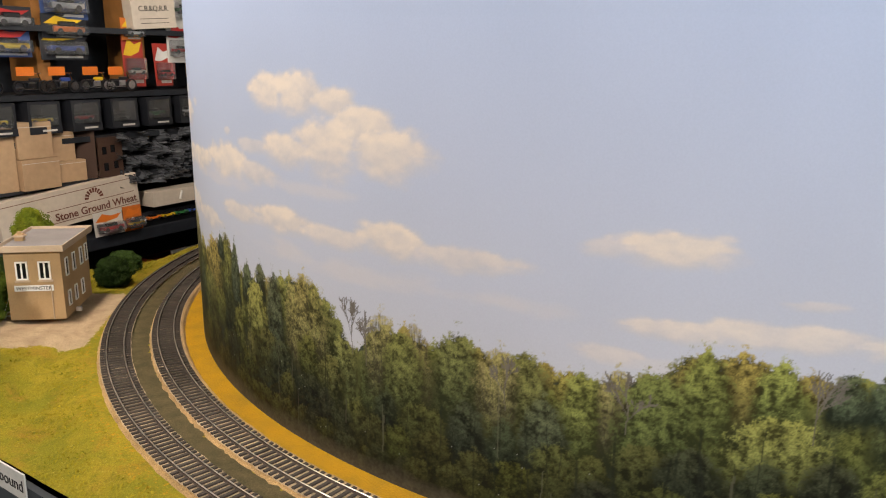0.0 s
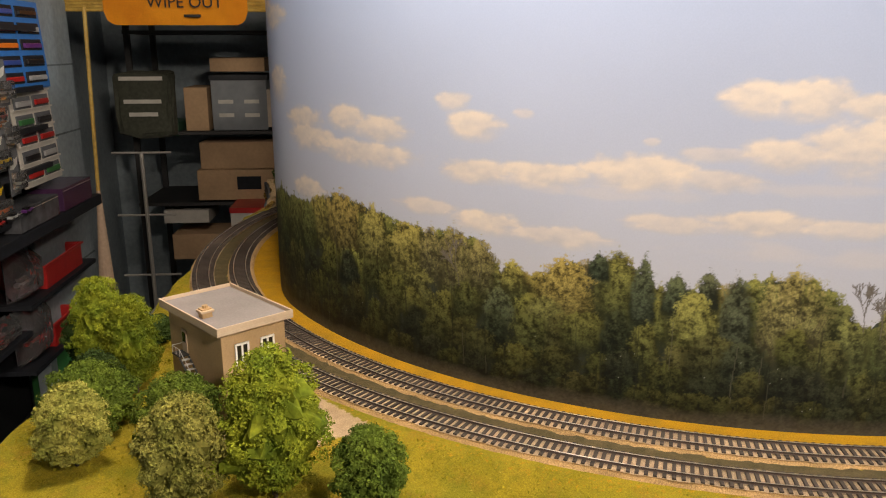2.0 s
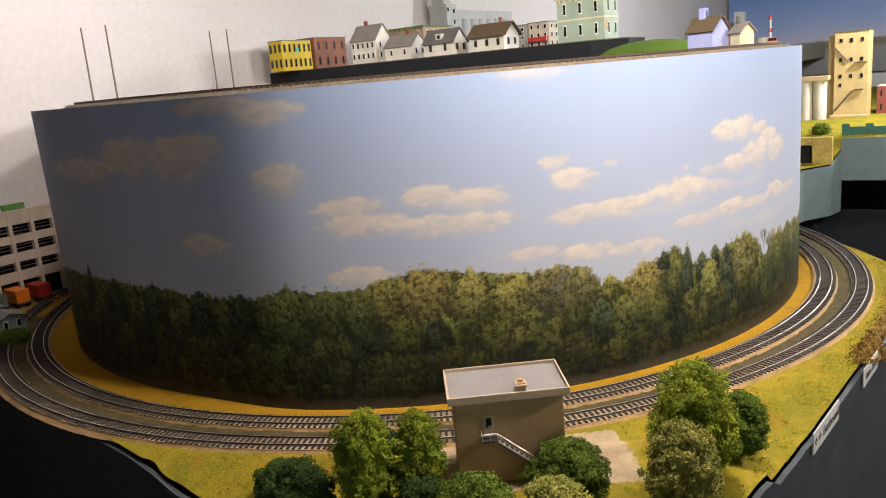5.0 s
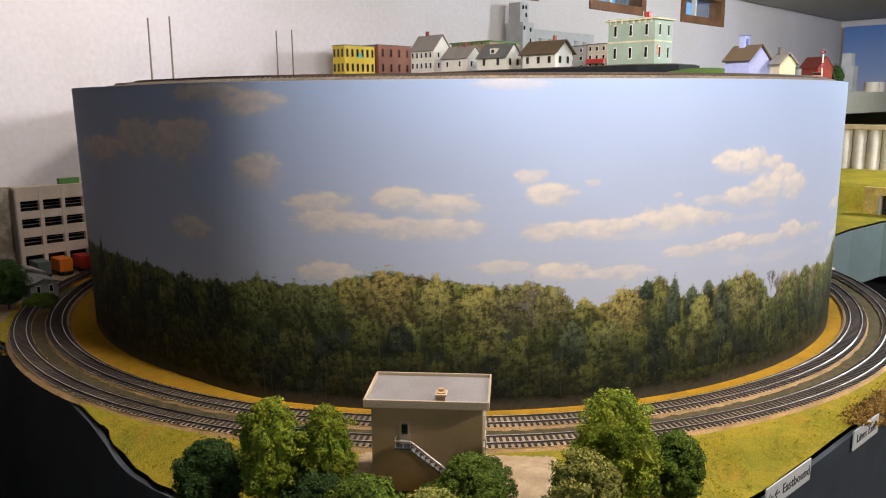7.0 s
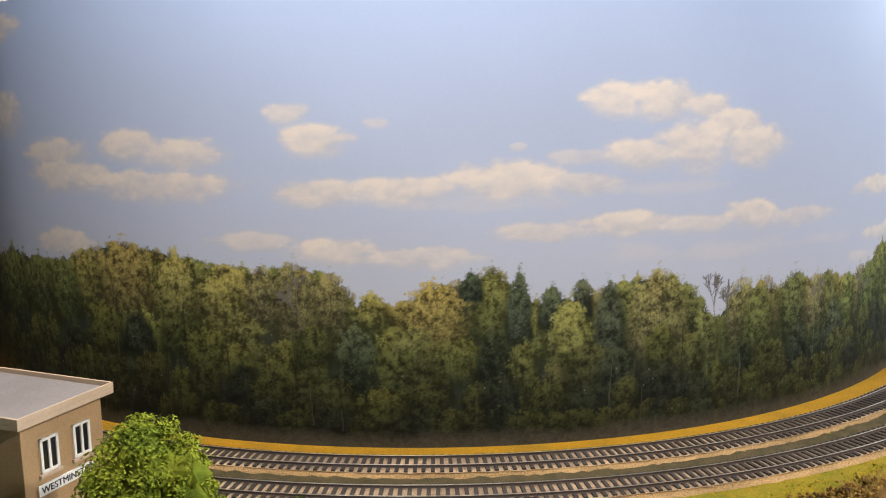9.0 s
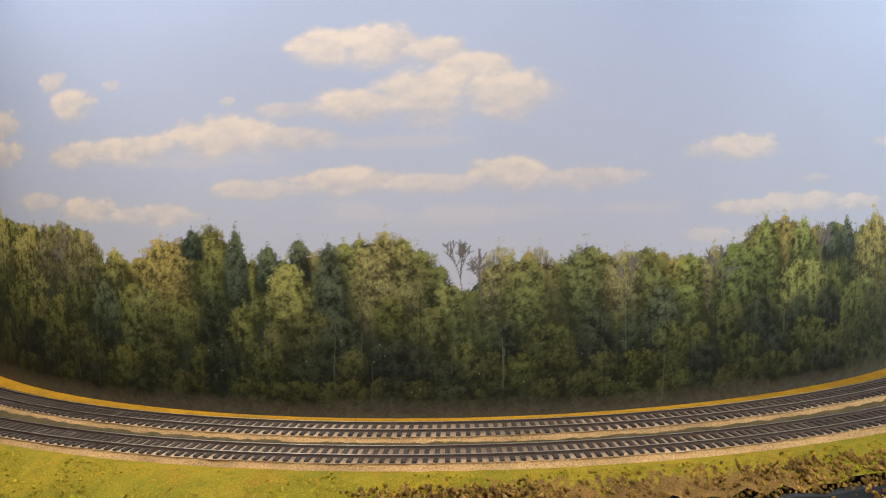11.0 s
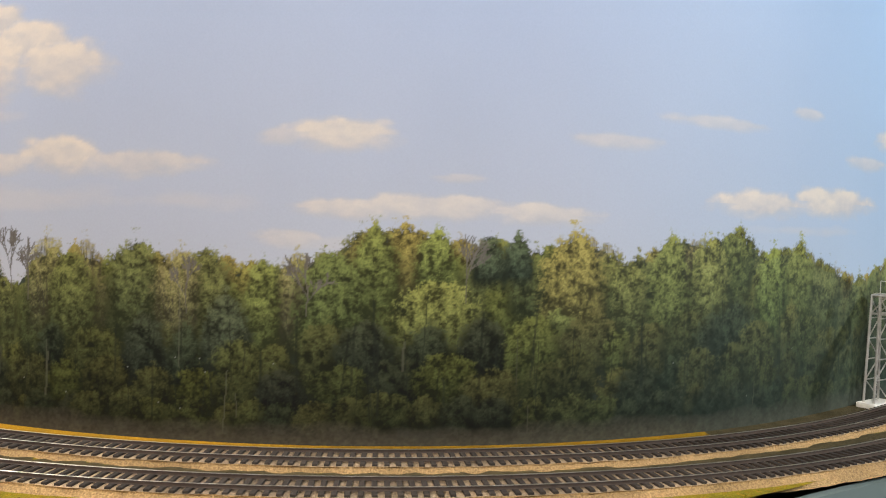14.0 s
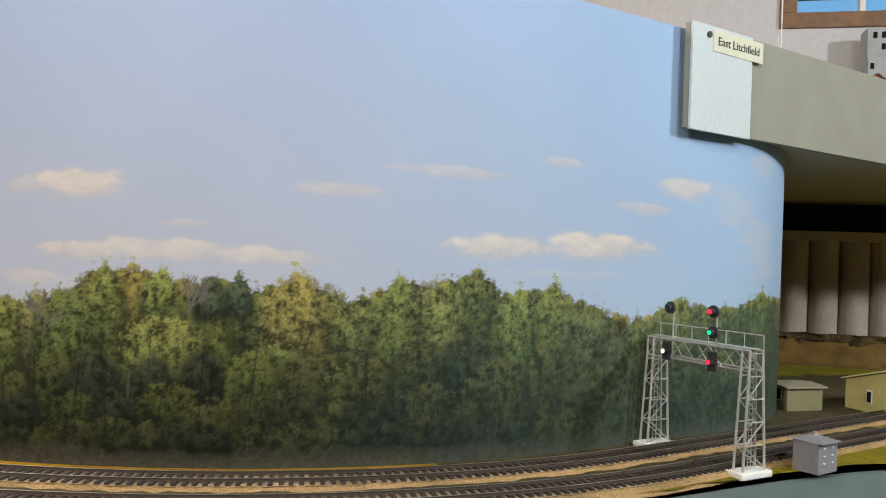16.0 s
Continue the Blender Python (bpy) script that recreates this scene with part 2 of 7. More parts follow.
# ---- the printed backdrop round the drum ----
def value_noise(rng, height, width, cells_y, cells_x, octaves=4):
    """Cloudy noise between 0 and 1."""
    total, weight = np.zeros((height, width)), 0.0
    for k in range(octaves):
        ny, nx = cells_y * 2 ** k + 2, cells_x * 2 ** k + 2
        grid = rng.random((ny, nx))
        y, x = np.linspace(0, ny - 1.001, height), np.linspace(0, nx - 1.001, width)
        yi, xi = y.astype(int), x.astype(int)
        fy, fx = (y - yi)[:, None], (x - xi)[None, :]
        fy, fx = fy * fy * (3 - 2 * fy), fx * fx * (3 - 2 * fx)
        a = grid[yi][:, xi] * (1 - fx) + grid[yi][:, xi + 1] * fx
        b = grid[yi + 1][:, xi] * (1 - fx) + grid[yi + 1][:, xi + 1] * fx
        total += (a * (1 - fy) + b * fy) * 0.5 ** k
        weight += 0.5 ** k
    return total / weight


A0, A1 = 126.3, 328.0
STRAIGHT, STRETCH = 284.0, 0.177  # from here the sheet runs straight on, then curls back
STEP = 0.0008
COLS, ROWS_UP = int(RIM * radians(A1 - A0) / STEP), int((LID - DECK) / STEP) + 1

# Height of the tree line above the deck: degrees round the drum, metres.
TREELINE_A = [(126, .140), (132, .150), (138.6, .150), (139.4, .160), (140.4, .150), (148, .149), (153.8, .150), (157, .149), (159.4, .144), (162.5, .148), (164.4, .145), (167, .148), (169.6, .148), (173.3, .158), (177.5, .153), (180, .155),
              (182, .163), (184, .168), (186, .174), (189, .172), (191.4, .167), (193, .162), (197, .157), (200.7, .159), (203, .153), (204, .14), (204.7, .129)]
TREELINE_B = [(205.7, .135), (207, .124), (209.2, .140), (211, .146), (212.6, .151), (214, .156), (215.1, .148), (216.6, .13), (217.3, .126), (218.8, .132),
              (219.4, .127), (221, .136), (223, .141), (226, .148), (227.7, .141), (228.7, .127), (229.4, .109), (231, .104), (232.8, .128), (235, .132), (237, .123),
              (238.2, .133), (240.5, .128), (243.3, .13), (246.5, .121), (248.2, .128), (250.4, .136), (251.2, .149), (253.8, .15), (256.2, .143), (259.5, .144),
              (260.8, .137), (263.6, .149), (265.2, .143), (266.5, .129), (269.3, .146), (273, .148), (275.1, .156)]
TREELINE_C = [(277.5, .137), (280.6, .146), (284.5, .13), (289.3, .116), (294.2, .134), (299, .125), (305, .139), (318, .13)]
# Puffs of cloud: degrees, height of the middle, half width in degrees, half height.
CLOUDS_A = [(152.5, .316, 5.2, .026), (161.3, .313, 5.4, .0266), (164.4, .328, 3.2, .016), (142, .298, 8.0, .016), (173.6, .284, 2.6, .019), (172.6, .361, 3.7, .013), (167.4, .373, 5.6, .010), (163.3, .205, 3.4, .0147),
            (180.4, .246, 3.4, .0145), (181.8, .227, 4.5, .0126), (187.8, .253, 2.6, .0122), (192.5, .245, 3.3, .0131), (190.3, .220, 6.2, .0124), (180.7, .167, 3.2, .0107), (198.5, .380, 3.2, .0055),
            (200.3, .278, 1.4, .0075), (202.1, .257, 2.1, .0118), (206.3, .270, .7, .0038), (215.6, .250, .5, .0027)]
CLOUDS_B = [(222.3, .286, 2.1, .0125), (225.8, .285, 2.7, .0153), (229.3, .281, 2.0, .0105), (231.7, .265, 2.3, .0145), (233.6, .248, 3.0, .0151), (228.5, .248, 3.0, .020), (224.4, .241, 2.8, .013), (220.3, .241, 2.4, .0058),
            (202.3, .214, 2.9, .0105), (208.0, .216, 3.4, .0115), (214.8, .222, 3.7, .0149), (220.2, .220, 3.0, .0085), (197.9, .175, 3.0, .0081), (203.2, .167, 3.2, .0109), (209.2, .162, 3.5, .0085)]
CLOUDS_C = [(217.2, .181, 2.8, .0073), (223.4, .186, 3.7, .0093), (229.3, .183, 3.3, .0078), (233.8, .188, 2.8, .0116), (238.6, .184, 3.3, .0086), (246.7, .204, 1.2, .0052), (249.9, .207, 2.6, .0101), (265.4, .211, 2.7, .0050),
            (273.5, .230, 4.0, .0044), (281.4, .246, 1.5, .0045), (256.3, .180, 1.4, .0030), (250.5, .158, 3.0, .0064), (255.3, .160, 4.5, .0078), (261.3, .158, 3.0, .0068), (247.2, .137, 1.8, .0058), (294.0, .235, 2.9, .0088),
            (289.8, .213, 2.8, .0052), (277.3, .172, 4.1, .0093), (285.2, .177, 5.0, .0104)]
# Thin veils of high cloud, in the same terms.
VEILS = [(223.1, .161, 5.0, .0085), (232.7, .160, 6.7, .010), (280.6, .153, 6.2, .0050), (249.5, .136, 4.0, .0050), (241, .160, 5.0, .007), (305.2, .162, 3.0, .016), (195, .150, 5.0, .008), (213, .205, 7.0, .006), (300, .225, 4.0, .02), (304, .19, 3.5, .03), (304, .27, 3.0, .018), (228, .215, 5.0, .006)]
# Trees that stand out: degrees, top, half width and depth of the crown in metres.
OLIVE = [(186.7, .172, .040, .063), (191.3, .163, .030, .055), (195.4, .157, .030, .055), (209.8, .143, .031, .066), (205.6, .133, .0165, .026), (253.5, .150, .014, .042), (263.2, .148, .028, .080), (182.5, .163, .026, .050)]
AIRY = [(200.4, .159, .028, .062), (203.0, .151, .015, .045), (225.8, .148, .034, .080), (233.0, .135, .018, .056), (235.6, .133, .017, .056), (241.0, .129, .018, .050), (247.6, .128, .016, .050), (198.0, .155, .018, .050)]
FRESH = [(188.0, .112, .036, .055), (201.2, .092, .019, .036), (213.8, .156, .018, .052), (219.3, .124, .022, .064), (245.8, .124, .014, .055), (251.9, .148, .017, .055), (255.2, .146, .016, .045), (255.2, .113, .032, .062), (269.6, .146, .022, .080),
         (272.7, .147, .022, .070), (275.1, .156, .017, .048), (278.3, .139, .021, .063), (281.2, .146, .023, .062), (266.8, .129, .017, .051), (294.0, .135, .022, .060), (305, .140, .030, .060)]
GREEN = [(172.9, .158, .034, .062), (177.0, .152, .028, .050), (180.4, .152, .022, .053), (238.6, .135, .020, .056), (242.6, .131, .021, .070), (234.6, .124, .022, .060), (249.6, .128, .028, .075), (284.6, .129, .024, .057), (262.4, .095, .016, .040),
         (289.2, .118, .022, .060), (299, .126, .024, .060), (208.4, .105, .024, .048), (196.5, .112, .026, .050), (229.8, .108, .016, .040)]
DARK = [(139.4, .161, .010, .045), (146, .150, .030, .050), (154, .151, .028, .055), (161.5, .148, .026, .050), (167.3, .148, .024, .045), (204.5, .107, .020, .050), (212.4, .151, .011, .025), (215.7, .150, .012, .058), (218.0, .137, .014, .034),
        (220.1, .143, .011, .034), (222.1, .140, .017, .082), (258.2, .143, .013, .030), (259.8, .144, .012, .030), (269.0, .078, .019, .050), (243.8, .100, .020, .050), (186.0, .085, .020, .040)]


def paint_backdrop():
    """The photographic print on the drum: a spring wood under a hazy sky with small clouds, as an array of linear colours, row 0 at the deck."""
    rng = np.random.default_rng(7)
    H, W = ROWS_UP, COLS
    tall, wide = H * STEP, W * STEP
    up = (np.arange(H) * STEP)[:, None]
    deg = (A0 + (A1 - A0) * np.arange(W) / (W - 1))[None, :]
    per = W / (A1 - A0)

    def noisy(cell, octaves=3, squash=1.0):
        return value_noise(rng, H, W, max(1, int(tall / (cell * squash))), max(1, int(wide / cell)), octaves)

    # sky
    t = np.clip((up - 0.10) / 0.28, 0, 1) ** 0.8
    low, high = np.array((0.425, 0.440, 0.515)), np.array((0.315, 0.395, 0.590))
    img = low + (high - low) * t[..., None] + np.zeros((H, W, 1))
    blue = np.clip((deg - 262) / 34, 0, 1)[..., None]
    img = img * (1 - 0.5 * blue) + 0.5 * blue * np.array((0.26, 0.45, 0.68))
    img *= (0.965 + 0.07 * noisy(0.11, 3))[..., None]
    # clouds: crisp billows above, soft and greyer below
    puff, billow, wisp = noisy(0.017, 4, 0.5), noisy(0.0062, 3, 0.6), noisy(0.034, 3, 0.30)
    cover, light = np.zeros((H, W)), np.zeros((H, W))

    def window(a, z, w, h, reach):
        x0, x1 = (int(np.clip((a + s * w * reach - A0) * per, 0, W)) for s in (-1, 1))
        y0, y1 = (int(np.clip((z + s * h * reach) / STEP, 0, H)) for s in (-1, 1))
        return slice(y0, y1), slice(x0, x1)

    for a, z, w, h in VEILS:
        k = window(a, z, w, h, 1.9)
        d = 1.0 - np.sqrt(((deg[:, k[1]] - a) / w) ** 2 + ((up[k[0]] - z) / h) ** 2) + (wisp[k] - 0.5) * 1.5
        cover[k] = np.maximum(cover[k], np.clip(d * 0.55, 0, 0.34))
        light[k] = np.maximum(light[k], 0.42 * (d > 0))
    for a, z, w, h in CLOUDS_A + CLOUDS_B + CLOUDS_C:
        k = window(a, z, w, h, 1.9)
        dx, dz = (deg[:, k[1]] - a) / w, (up[k[0]] - z) / h
        dz = np.where(dz < 0, dz * 0.95, dz)
        rough = (puff[k] - 0.5) * 0.66 + (billow[k] - 0.5) * 0.22 + (wisp[k] - 0.5) * 0.34
        d = 1.30 - np.sqrt(dx * dx + dz * dz) + rough
        c = np.clip(d * np.where(dz > 0, 2.6, 1.35), 0, 1) * (0.62 if h < 0.006 else 0.80 if h < 0.009 else 0.95)
        s = np.clip(0.52 + 0.36 * dz - 0.10 * dx + (puff[k] - 0.5) * 1.2 + (billow[k] - 0.5) * 0.5, 0.0, 1)
        light[k] = np.where(c > cover[k] * 0.6, light[k] * (1 - c) + s * c, light[k])
        cover[k] = np.maximum(cover[k], c)
    grey, cream = np.array((0.43, 0.425, 0.465)), np.array((0.640, 0.570, 0.515))
    img = img * (1 - cover[..., None]) + (grey + (cream - grey) * np.clip(light, 0, 1)[..., None]) * cover[..., None]

    # wood
    line = TREELINE_A + TREELINE_B + TREELINE_C
    crest = np.interp(deg[0], [p[0] for p in line], [p[1] for p in line])
    tint = {"olive": (0.240, 0.208, 0.062), "airy": (0.200, 0.178, 0.072), "fresh": (0.168, 0.182, 0.052), "green": (0.122, 0.134, 0.046), "dark": (0.068, 0.086, 0.046)}
    lump, clump, leaf, grit = noisy(0.0105, 3), noisy(0.0042, 3), noisy(0.0017, 2, 0.8), rng.random((H, W))
    stemmy = noisy(0.0030, 3, 4.0)
    facing = np.zeros((H, W))
    facing[6:, 4:] = 0.35 * (lump[:-6, :-4] - lump[6:, 4:]) + 0.50 * (clump[:-6, :-4] - clump[6:, 4:])
    facing = -facing
    rays = value_noise(rng, 60, 900, 5, 190, 3)

    def crown(at_deg, top, half, deep, kind, level=1.0):
        """One tree: a ragged dome, bright above and dark below; an airy one shows the fan of its branches against what is behind."""
        xc, foot = (at_deg - A0) * per, top - deep * 1.35
        x0, x1, y0, y1 = int(max(0, xc - half * 1.5 / STEP)), int(min(W, xc + half * 1.5 / STEP)), int(max(0, foot / STEP)), int(min(H, (top + 0.008) / STEP))
        if x1 - x0 < 2 or y1 - y0 < 2:
            return
        k = (slice(y0, y1), slice(x0, x1))
        u = (np.arange(x0, x1)[None, :] - xc) * STEP / half
        q = (top - up[k[0]]) / deep
        if kind == "dark":
            room_ = np.sqrt(np.clip(1 - (1 - np.clip(q / 0.95, 0, 1)) ** 2, 0, 1)) + 0.06 + 0.0 * u
            ragged = 0.60 * (clump[k] - 0.5) + 0.45 * (leaf[k] - 0.5) + 0.20 * (grit[k] - 0.5)
        else:
            room_ = np.sqrt(np.clip(1 - (1 - np.clip(q / 0.62, 0, 1)) ** 2, 0, 1)) - 0.25 * np.clip(q - 0.8, 0, 1) + 0.0 * u
            ragged = 0.50 * (lump[k] - 0.5) + 0.55 * (clump[k] - 0.5) + 0.50 * (leaf[k] - 0.5) + 0.18 * (grit[k] - 0.5)
        edge = np.where(q > -0.12, room_ - np.abs(u) + ragged * (0.35 + 0.65 * np.clip(1.2 - q, 0, 1)), -1)
        cov = np.clip(edge * 4.0, 0, 1) * np.clip((1.32 - q) * 2.6, 0, 1)
        dome = np.clip(q + 0.55 * u * u, 0, 1.3)
        hue = np.array((1.06, 1.0, 0.94)) - np.clip(q, 0, 1.2)[..., None] * np.array((0.17, 0.02, -0.22))
        patch = np.clip((0.20 * lump[k] + 0.32 * clump[k] + 0.34 * leaf[k] + 0.14 * stemmy[k] - 0.37) * 5.0, 0, 1.35)
        bright = (1.06 - 0.70 * dome) * (1 - 0.16 * u) * (0.34 + 0.90 * patch + facing[k]) * (1 + 0.62 * (grit[k] - 0.5))
        bright = np.clip(bright, 0.16, 1.5)
        base = np.array(tint[kind]) * np.exp(rng.normal(0, 0.03, 3)) * math.exp(rng.normal(0, 0.08)) * level
        colour = bright[..., None] * base * hue
        if kind == "airy":
            th = np.arctan2(u * half, np.maximum(up[k[0]] - foot, 1e-3) + 0.0 * u)
            ra = np.hypot(u * half, up[k[0]] - foot) / (deep * 1.6)
            twig = rays[np.clip((ra * 59).astype(int), 0, 59), np.clip(((th / 1.6 + 0.5) * 700 + xc * 0.37 % 190).astype(int), 0, 899)]
            cov = cov * np.clip(0.30 + 1.25 * twig + 0.5 * (leaf[k] - 0.5) - 0.25 * (1 - np.clip(q, 0, 1)), 0.12, 1)
            wood_ = np.clip((twig - 0.56) * 7, 0, 1) * np.clip(q * 1.7, 0, 1) * 0.65
            colour = colour * (1 - wood_[..., None]) + wood_[..., None] * np.array((0.034, 0.030, 0.022))
        img[k] = img[k] * (1 - cov[..., None]) + colour * cov[..., None]

    rough = crest - 0.012 + 0.008 * value_noise(rng, 2, W, 1, 160, 3)[0]
    under = up < rough[None, :]
    deep_tone = (0.018 + 0.030 * np.clip(up / 0.14, 0, 1) ** 1.4) * (0.55 + 0.9 * stemmy)
    img[:] = np.where(under[..., None], deep_tone[..., None] * np.array((0.85, 1.10, 0.85)), img)

    def row(share, step, half, deep, level, kinds):
        d = A0
        while d < A1:
            d += step * rng.uniform(0.6, 1.4) / 0.01213
            h = float(np.interp(d, deg[0], crest)) * share * (1 if share > 0.95 else rng.uniform(0.9, 1.1))
            kind = kinds[int(rng.integers(len(kinds)))]
            if d < 178 and kind != "dark":
                kind = "green"
            crown(d, h, half * rng.uniform(0.7, 1.35), min(h, deep * rng.uniform(0.8, 1.2)), kind, level)

    row(0.985, 0.013, 0.015, 0.040, 0.88, ("green", "fresh", "airy", "olive", "green"))
    row(0.88, 0.020, 0.022, 0.046, 0.80, ("green", "fresh", "green"))
    stand = [(*p, k) for k, group in (("olive", OLIVE), ("airy", AIRY), ("fresh", FRESH), ("green", GREEN), ("dark", DARK)) for p in group]
    for a, h, half, deep, kind in sorted(stand, key=lambda p: -p[1]):
        crown(a, h, half, deep, kind)
    row(0.62, 0.032, 0.022, 0.042, 0.52, ("green", "fresh", "green", "dark"))
    row(0.42, 0.030, 0.021, 0.036, 0.38, ("green", "green", "dark", "fresh"))
    row(0.24, 0.020, 0.015, 0.024, 0.36, ("green", "dark", "green"))

    def stroke(x0, y0, x1, y1, colour, wide_=1, solid_=0.7):
        n = max(2, int(1.5 * max(abs(x1 - x0), abs(y1 - y0))))
        s = np.linspace(0, 1, n)
        x, y = np.clip((x0 + (x1 - x0) * s).astype(int), 0, W - 1), np.clip((y0 + (y1 - y0) * s).astype(int), 0, H - 1)
        for j in range(wide_):
            xx = np.clip(x + j, 0, W - 1)
            img[y, xx] = img[y, xx] * (1 - solid_) + solid_ * colour

    def twigs(x, y, length, lean, depth):
        x1, y1 = x + length * math.sin(lean), y + length * math.cos(lean)
        stroke(x, y, x1, y1, np.array((0.105, 0.095, 0.085)) * rng.uniform(0.8, 1.3), 1, 0.75)
        if depth:
            for _ in range(3):
                f = rng.uniform(0.45, 1.0)
                twigs(x + (x1 - x) * f, y + (y1 - y) * f, length * rng.uniform(0.5, 0.72), lean + rng.normal(0, 0.38), depth - 1)

    # bare trees against the sky
    for a, h in ((230.6, .146), (231.8, .138), (241.6, .132), (248.2, .133), (256.9, .148), (200.9, .154)):
        twigs((a - A0) * per, h * 0.66 / STEP, h * 0.15 / STEP, rng.normal(0, 0.06), 4)
    # trunks between the crowns, pale and dark
    for _ in range(300):
        tx = rng.random() * W
        c = crest[int(tx)] / STEP
        lo = c * rng.uniform(0.06, 0.40)
        hi = min(lo + c * rng.uniform(0.10, 0.38), c * 0.80)
        stroke(tx, lo, tx + rng.normal(0, 2.5), hi, (np.array((0.090, 0.088, 0.062)) if rng.random() < 0.15 else np.array((0.012, 0.015, 0.011))) * rng.uniform(0.6, 1.2), 1 + (rng.random() < 0.3), 0.55)
    # the floor of the wood lies in its own shade; chinks of light show through
    below = np.clip(1.05 - up / (crest[None, :] * 0.62), 0, 1)
    shade = np.where(under, 1 - 0.22 * below, 1.0)
    img[:] *= shade[..., None]
    chink = (under & (grit > 0.9995) & (up > 0.02) & (up < crest[None, :] * 0.5))
    img[chink] = np.array((0.20, 0.21, 0.20))
    # scrub along the foot
    brush = np.clip(1 - up / (0.012 + 0.010 * value_noise(rng, 2, W, 1, 120, 3)[1])[None, :], 0, 1)[..., None] ** 0.6
    straw = np.array((0.064, 0.058, 0.045)) * (0.35 + 0.75 * leaf + 0.55 * clump)[..., None]
    img[:] = img * (1 - 0.85 * brush) + 0.85 * brush * straw
    # the sheet has faded to blue towards one end
    fade = 0.30 * np.clip((deg - 258) / 44, 0, 1)[..., None] * under[..., None]
    img[:] = img * (1 - fade) + fade * np.array((0.085, 0.150, 0.125)) * (0.5 + 0.9 * clump[..., None])
    return np.clip(img, 0.004, 0.9)


def print_mat():
    m, nodes, links, bsdf = shader("printed_backdrop_sheet")
    ink = nodes.new("ShaderNodeVertexColor")
    ink.layer_name = "print"
    geo, grain = nodes.new("ShaderNodeNewGeometry"), nodes.new("ShaderNodeTexNoise")
    grain.inputs["Scale"].default_value, grain.inputs["Detail"].default_value = 700, 3
    links.new(geo.outputs["Position"], grain.inputs["Vector"])
    ran = nodes.new("ShaderNodeMapRange")
    ran.inputs[3].default_value, ran.inputs[4].default_value = 0.955, 1.045
    links.new(grain.outputs[0], ran.inputs[0])
    scale = nodes.new("ShaderNodeVectorMath")
    scale.operation = "SCALE"
    links.new(ink.outputs[0], scale.inputs[0]), links.new(ran.outputs[0], scale.inputs[3])
    links.new(scale.outputs[0], bsdf.inputs["Base Color"])
    bsdf.inputs["Roughness"].default_value, bsdf.inputs["Specular IOR Level"].default_value = 0.55, 0.18
    return m


def sheet_point(degrees, inset=0.0):
    """A place on the sheet: the arc round the drum, then a straight, then a gentle curl back; by degrees of the arc's length."""
    if degrees <= STRAIGHT:
        return tuple(polar(RIM - inset, degrees).xy)
    run = RIM * radians(degrees - STRAIGHT)
    start, head = polar(RIM - inset, STRAIGHT), radians(STRAIGHT + 90)
    ahead, left = Vector((math.cos(head), math.sin(head), 0)), Vector((-math.sin(head), math.cos(head), 0))
    if run <= STRETCH:
        return tuple((start + ahead * run).xy)
    bend = 0.30
    turn = (run - STRETCH) / bend
    p = start + ahead * (STRETCH + bend * math.sin(turn)) + left * bend * (1 - math.cos(turn))
    return tuple(p.xy)


def tuck(degrees, share):
    """How far the sheet stands inside the true circle near its free end: more towards its top (share 1), less again at the very end."""
    ease = lambda t: t * t * (3 - 2 * t)
    return 0.0190 * ease(min(1, max(0, (175 - degrees) / 17))) + 0.0145 * share * ease(min(1, max(0, (167 - degrees) / 20))) - 0.0195 * share * ease(min(1, max(0, (146 - degrees) / 19)))


def build_backdrop():
    """The sheet as one mesh of two bands: a fine one for the wood, a coarser one for the sky."""
    img = paint_backdrop()
    high = int(0.180 / STEP)
    cos, inks, quads, first = [], [], [], 0
    for rows, cols in ((list(range(0, high + 1)), list(range(0, COLS))), (list(range(high, ROWS_UP - 1, 2)) + [ROWS_UP - 1], list(range(0, COLS - 1, 2)) + [COLS - 1])):
        h, w = len(rows), len(cols)
        angles = A0 + (A1 - A0) * np.array(cols) / (COLS - 1)
        way = np.array([sheet_point(a) for a in angles])
        share = np.array(rows)[:, None] / (ROWS_UP - 1)
        low_in, high_in = (np.array([tuck(a, k) for a in angles])[None, :] for k in (0, 1))
        co = np.empty((h, w, 3))
        co[..., :2] = way[None] * (1 - (low_in + (high_in - low_in) * share)[..., None] / RIM)
        co[..., 2] = DECK - 0.002 + share * (LID - DECK + 0.002)
        i = (np.arange(h - 1)[:, None] * w + np.arange(w - 1)[None, :]).ravel() + first
        quads.append(np.stack([i, i + 1, i + w + 1, i + w], 1))
        ink = np.ones((h, w, 4))
        ink[..., :3] = img[rows][:, cols]
        cos.append(co.reshape(-1, 3)), inks.append(ink.reshape(-1, 4))
        first += h * w
    co, ink, quads = np.concatenate(cos), np.concatenate(inks), np.concatenate(quads)
    me = bpy.data.meshes.new("backdrop")
    me.vertices.add(len(co)), me.loops.add(quads.size), me.polygons.add(len(quads))
    me.vertices.foreach_set("co", co.ravel())
    me.loops.foreach_set("vertex_index", quads.ravel().astype(np.int32))
    me.polygons.foreach_set("loop_start", np.arange(0, quads.size, 4, dtype=np.int32))
    me.polygons.foreach_set("use_smooth", np.ones(len(quads), dtype=bool))
    me.update()
    me.color_attributes.new("print", "FLOAT_COLOR", "POINT").data.foreach_set("color", ink.ravel())
    me.materials.append(print_mat())
    tagged(new("backdrop", me), "curved printed backdrop of spring woods under a cloudy sky", "backdrop", kind="structure")


build_backdrop()
fence = bmesh.new()
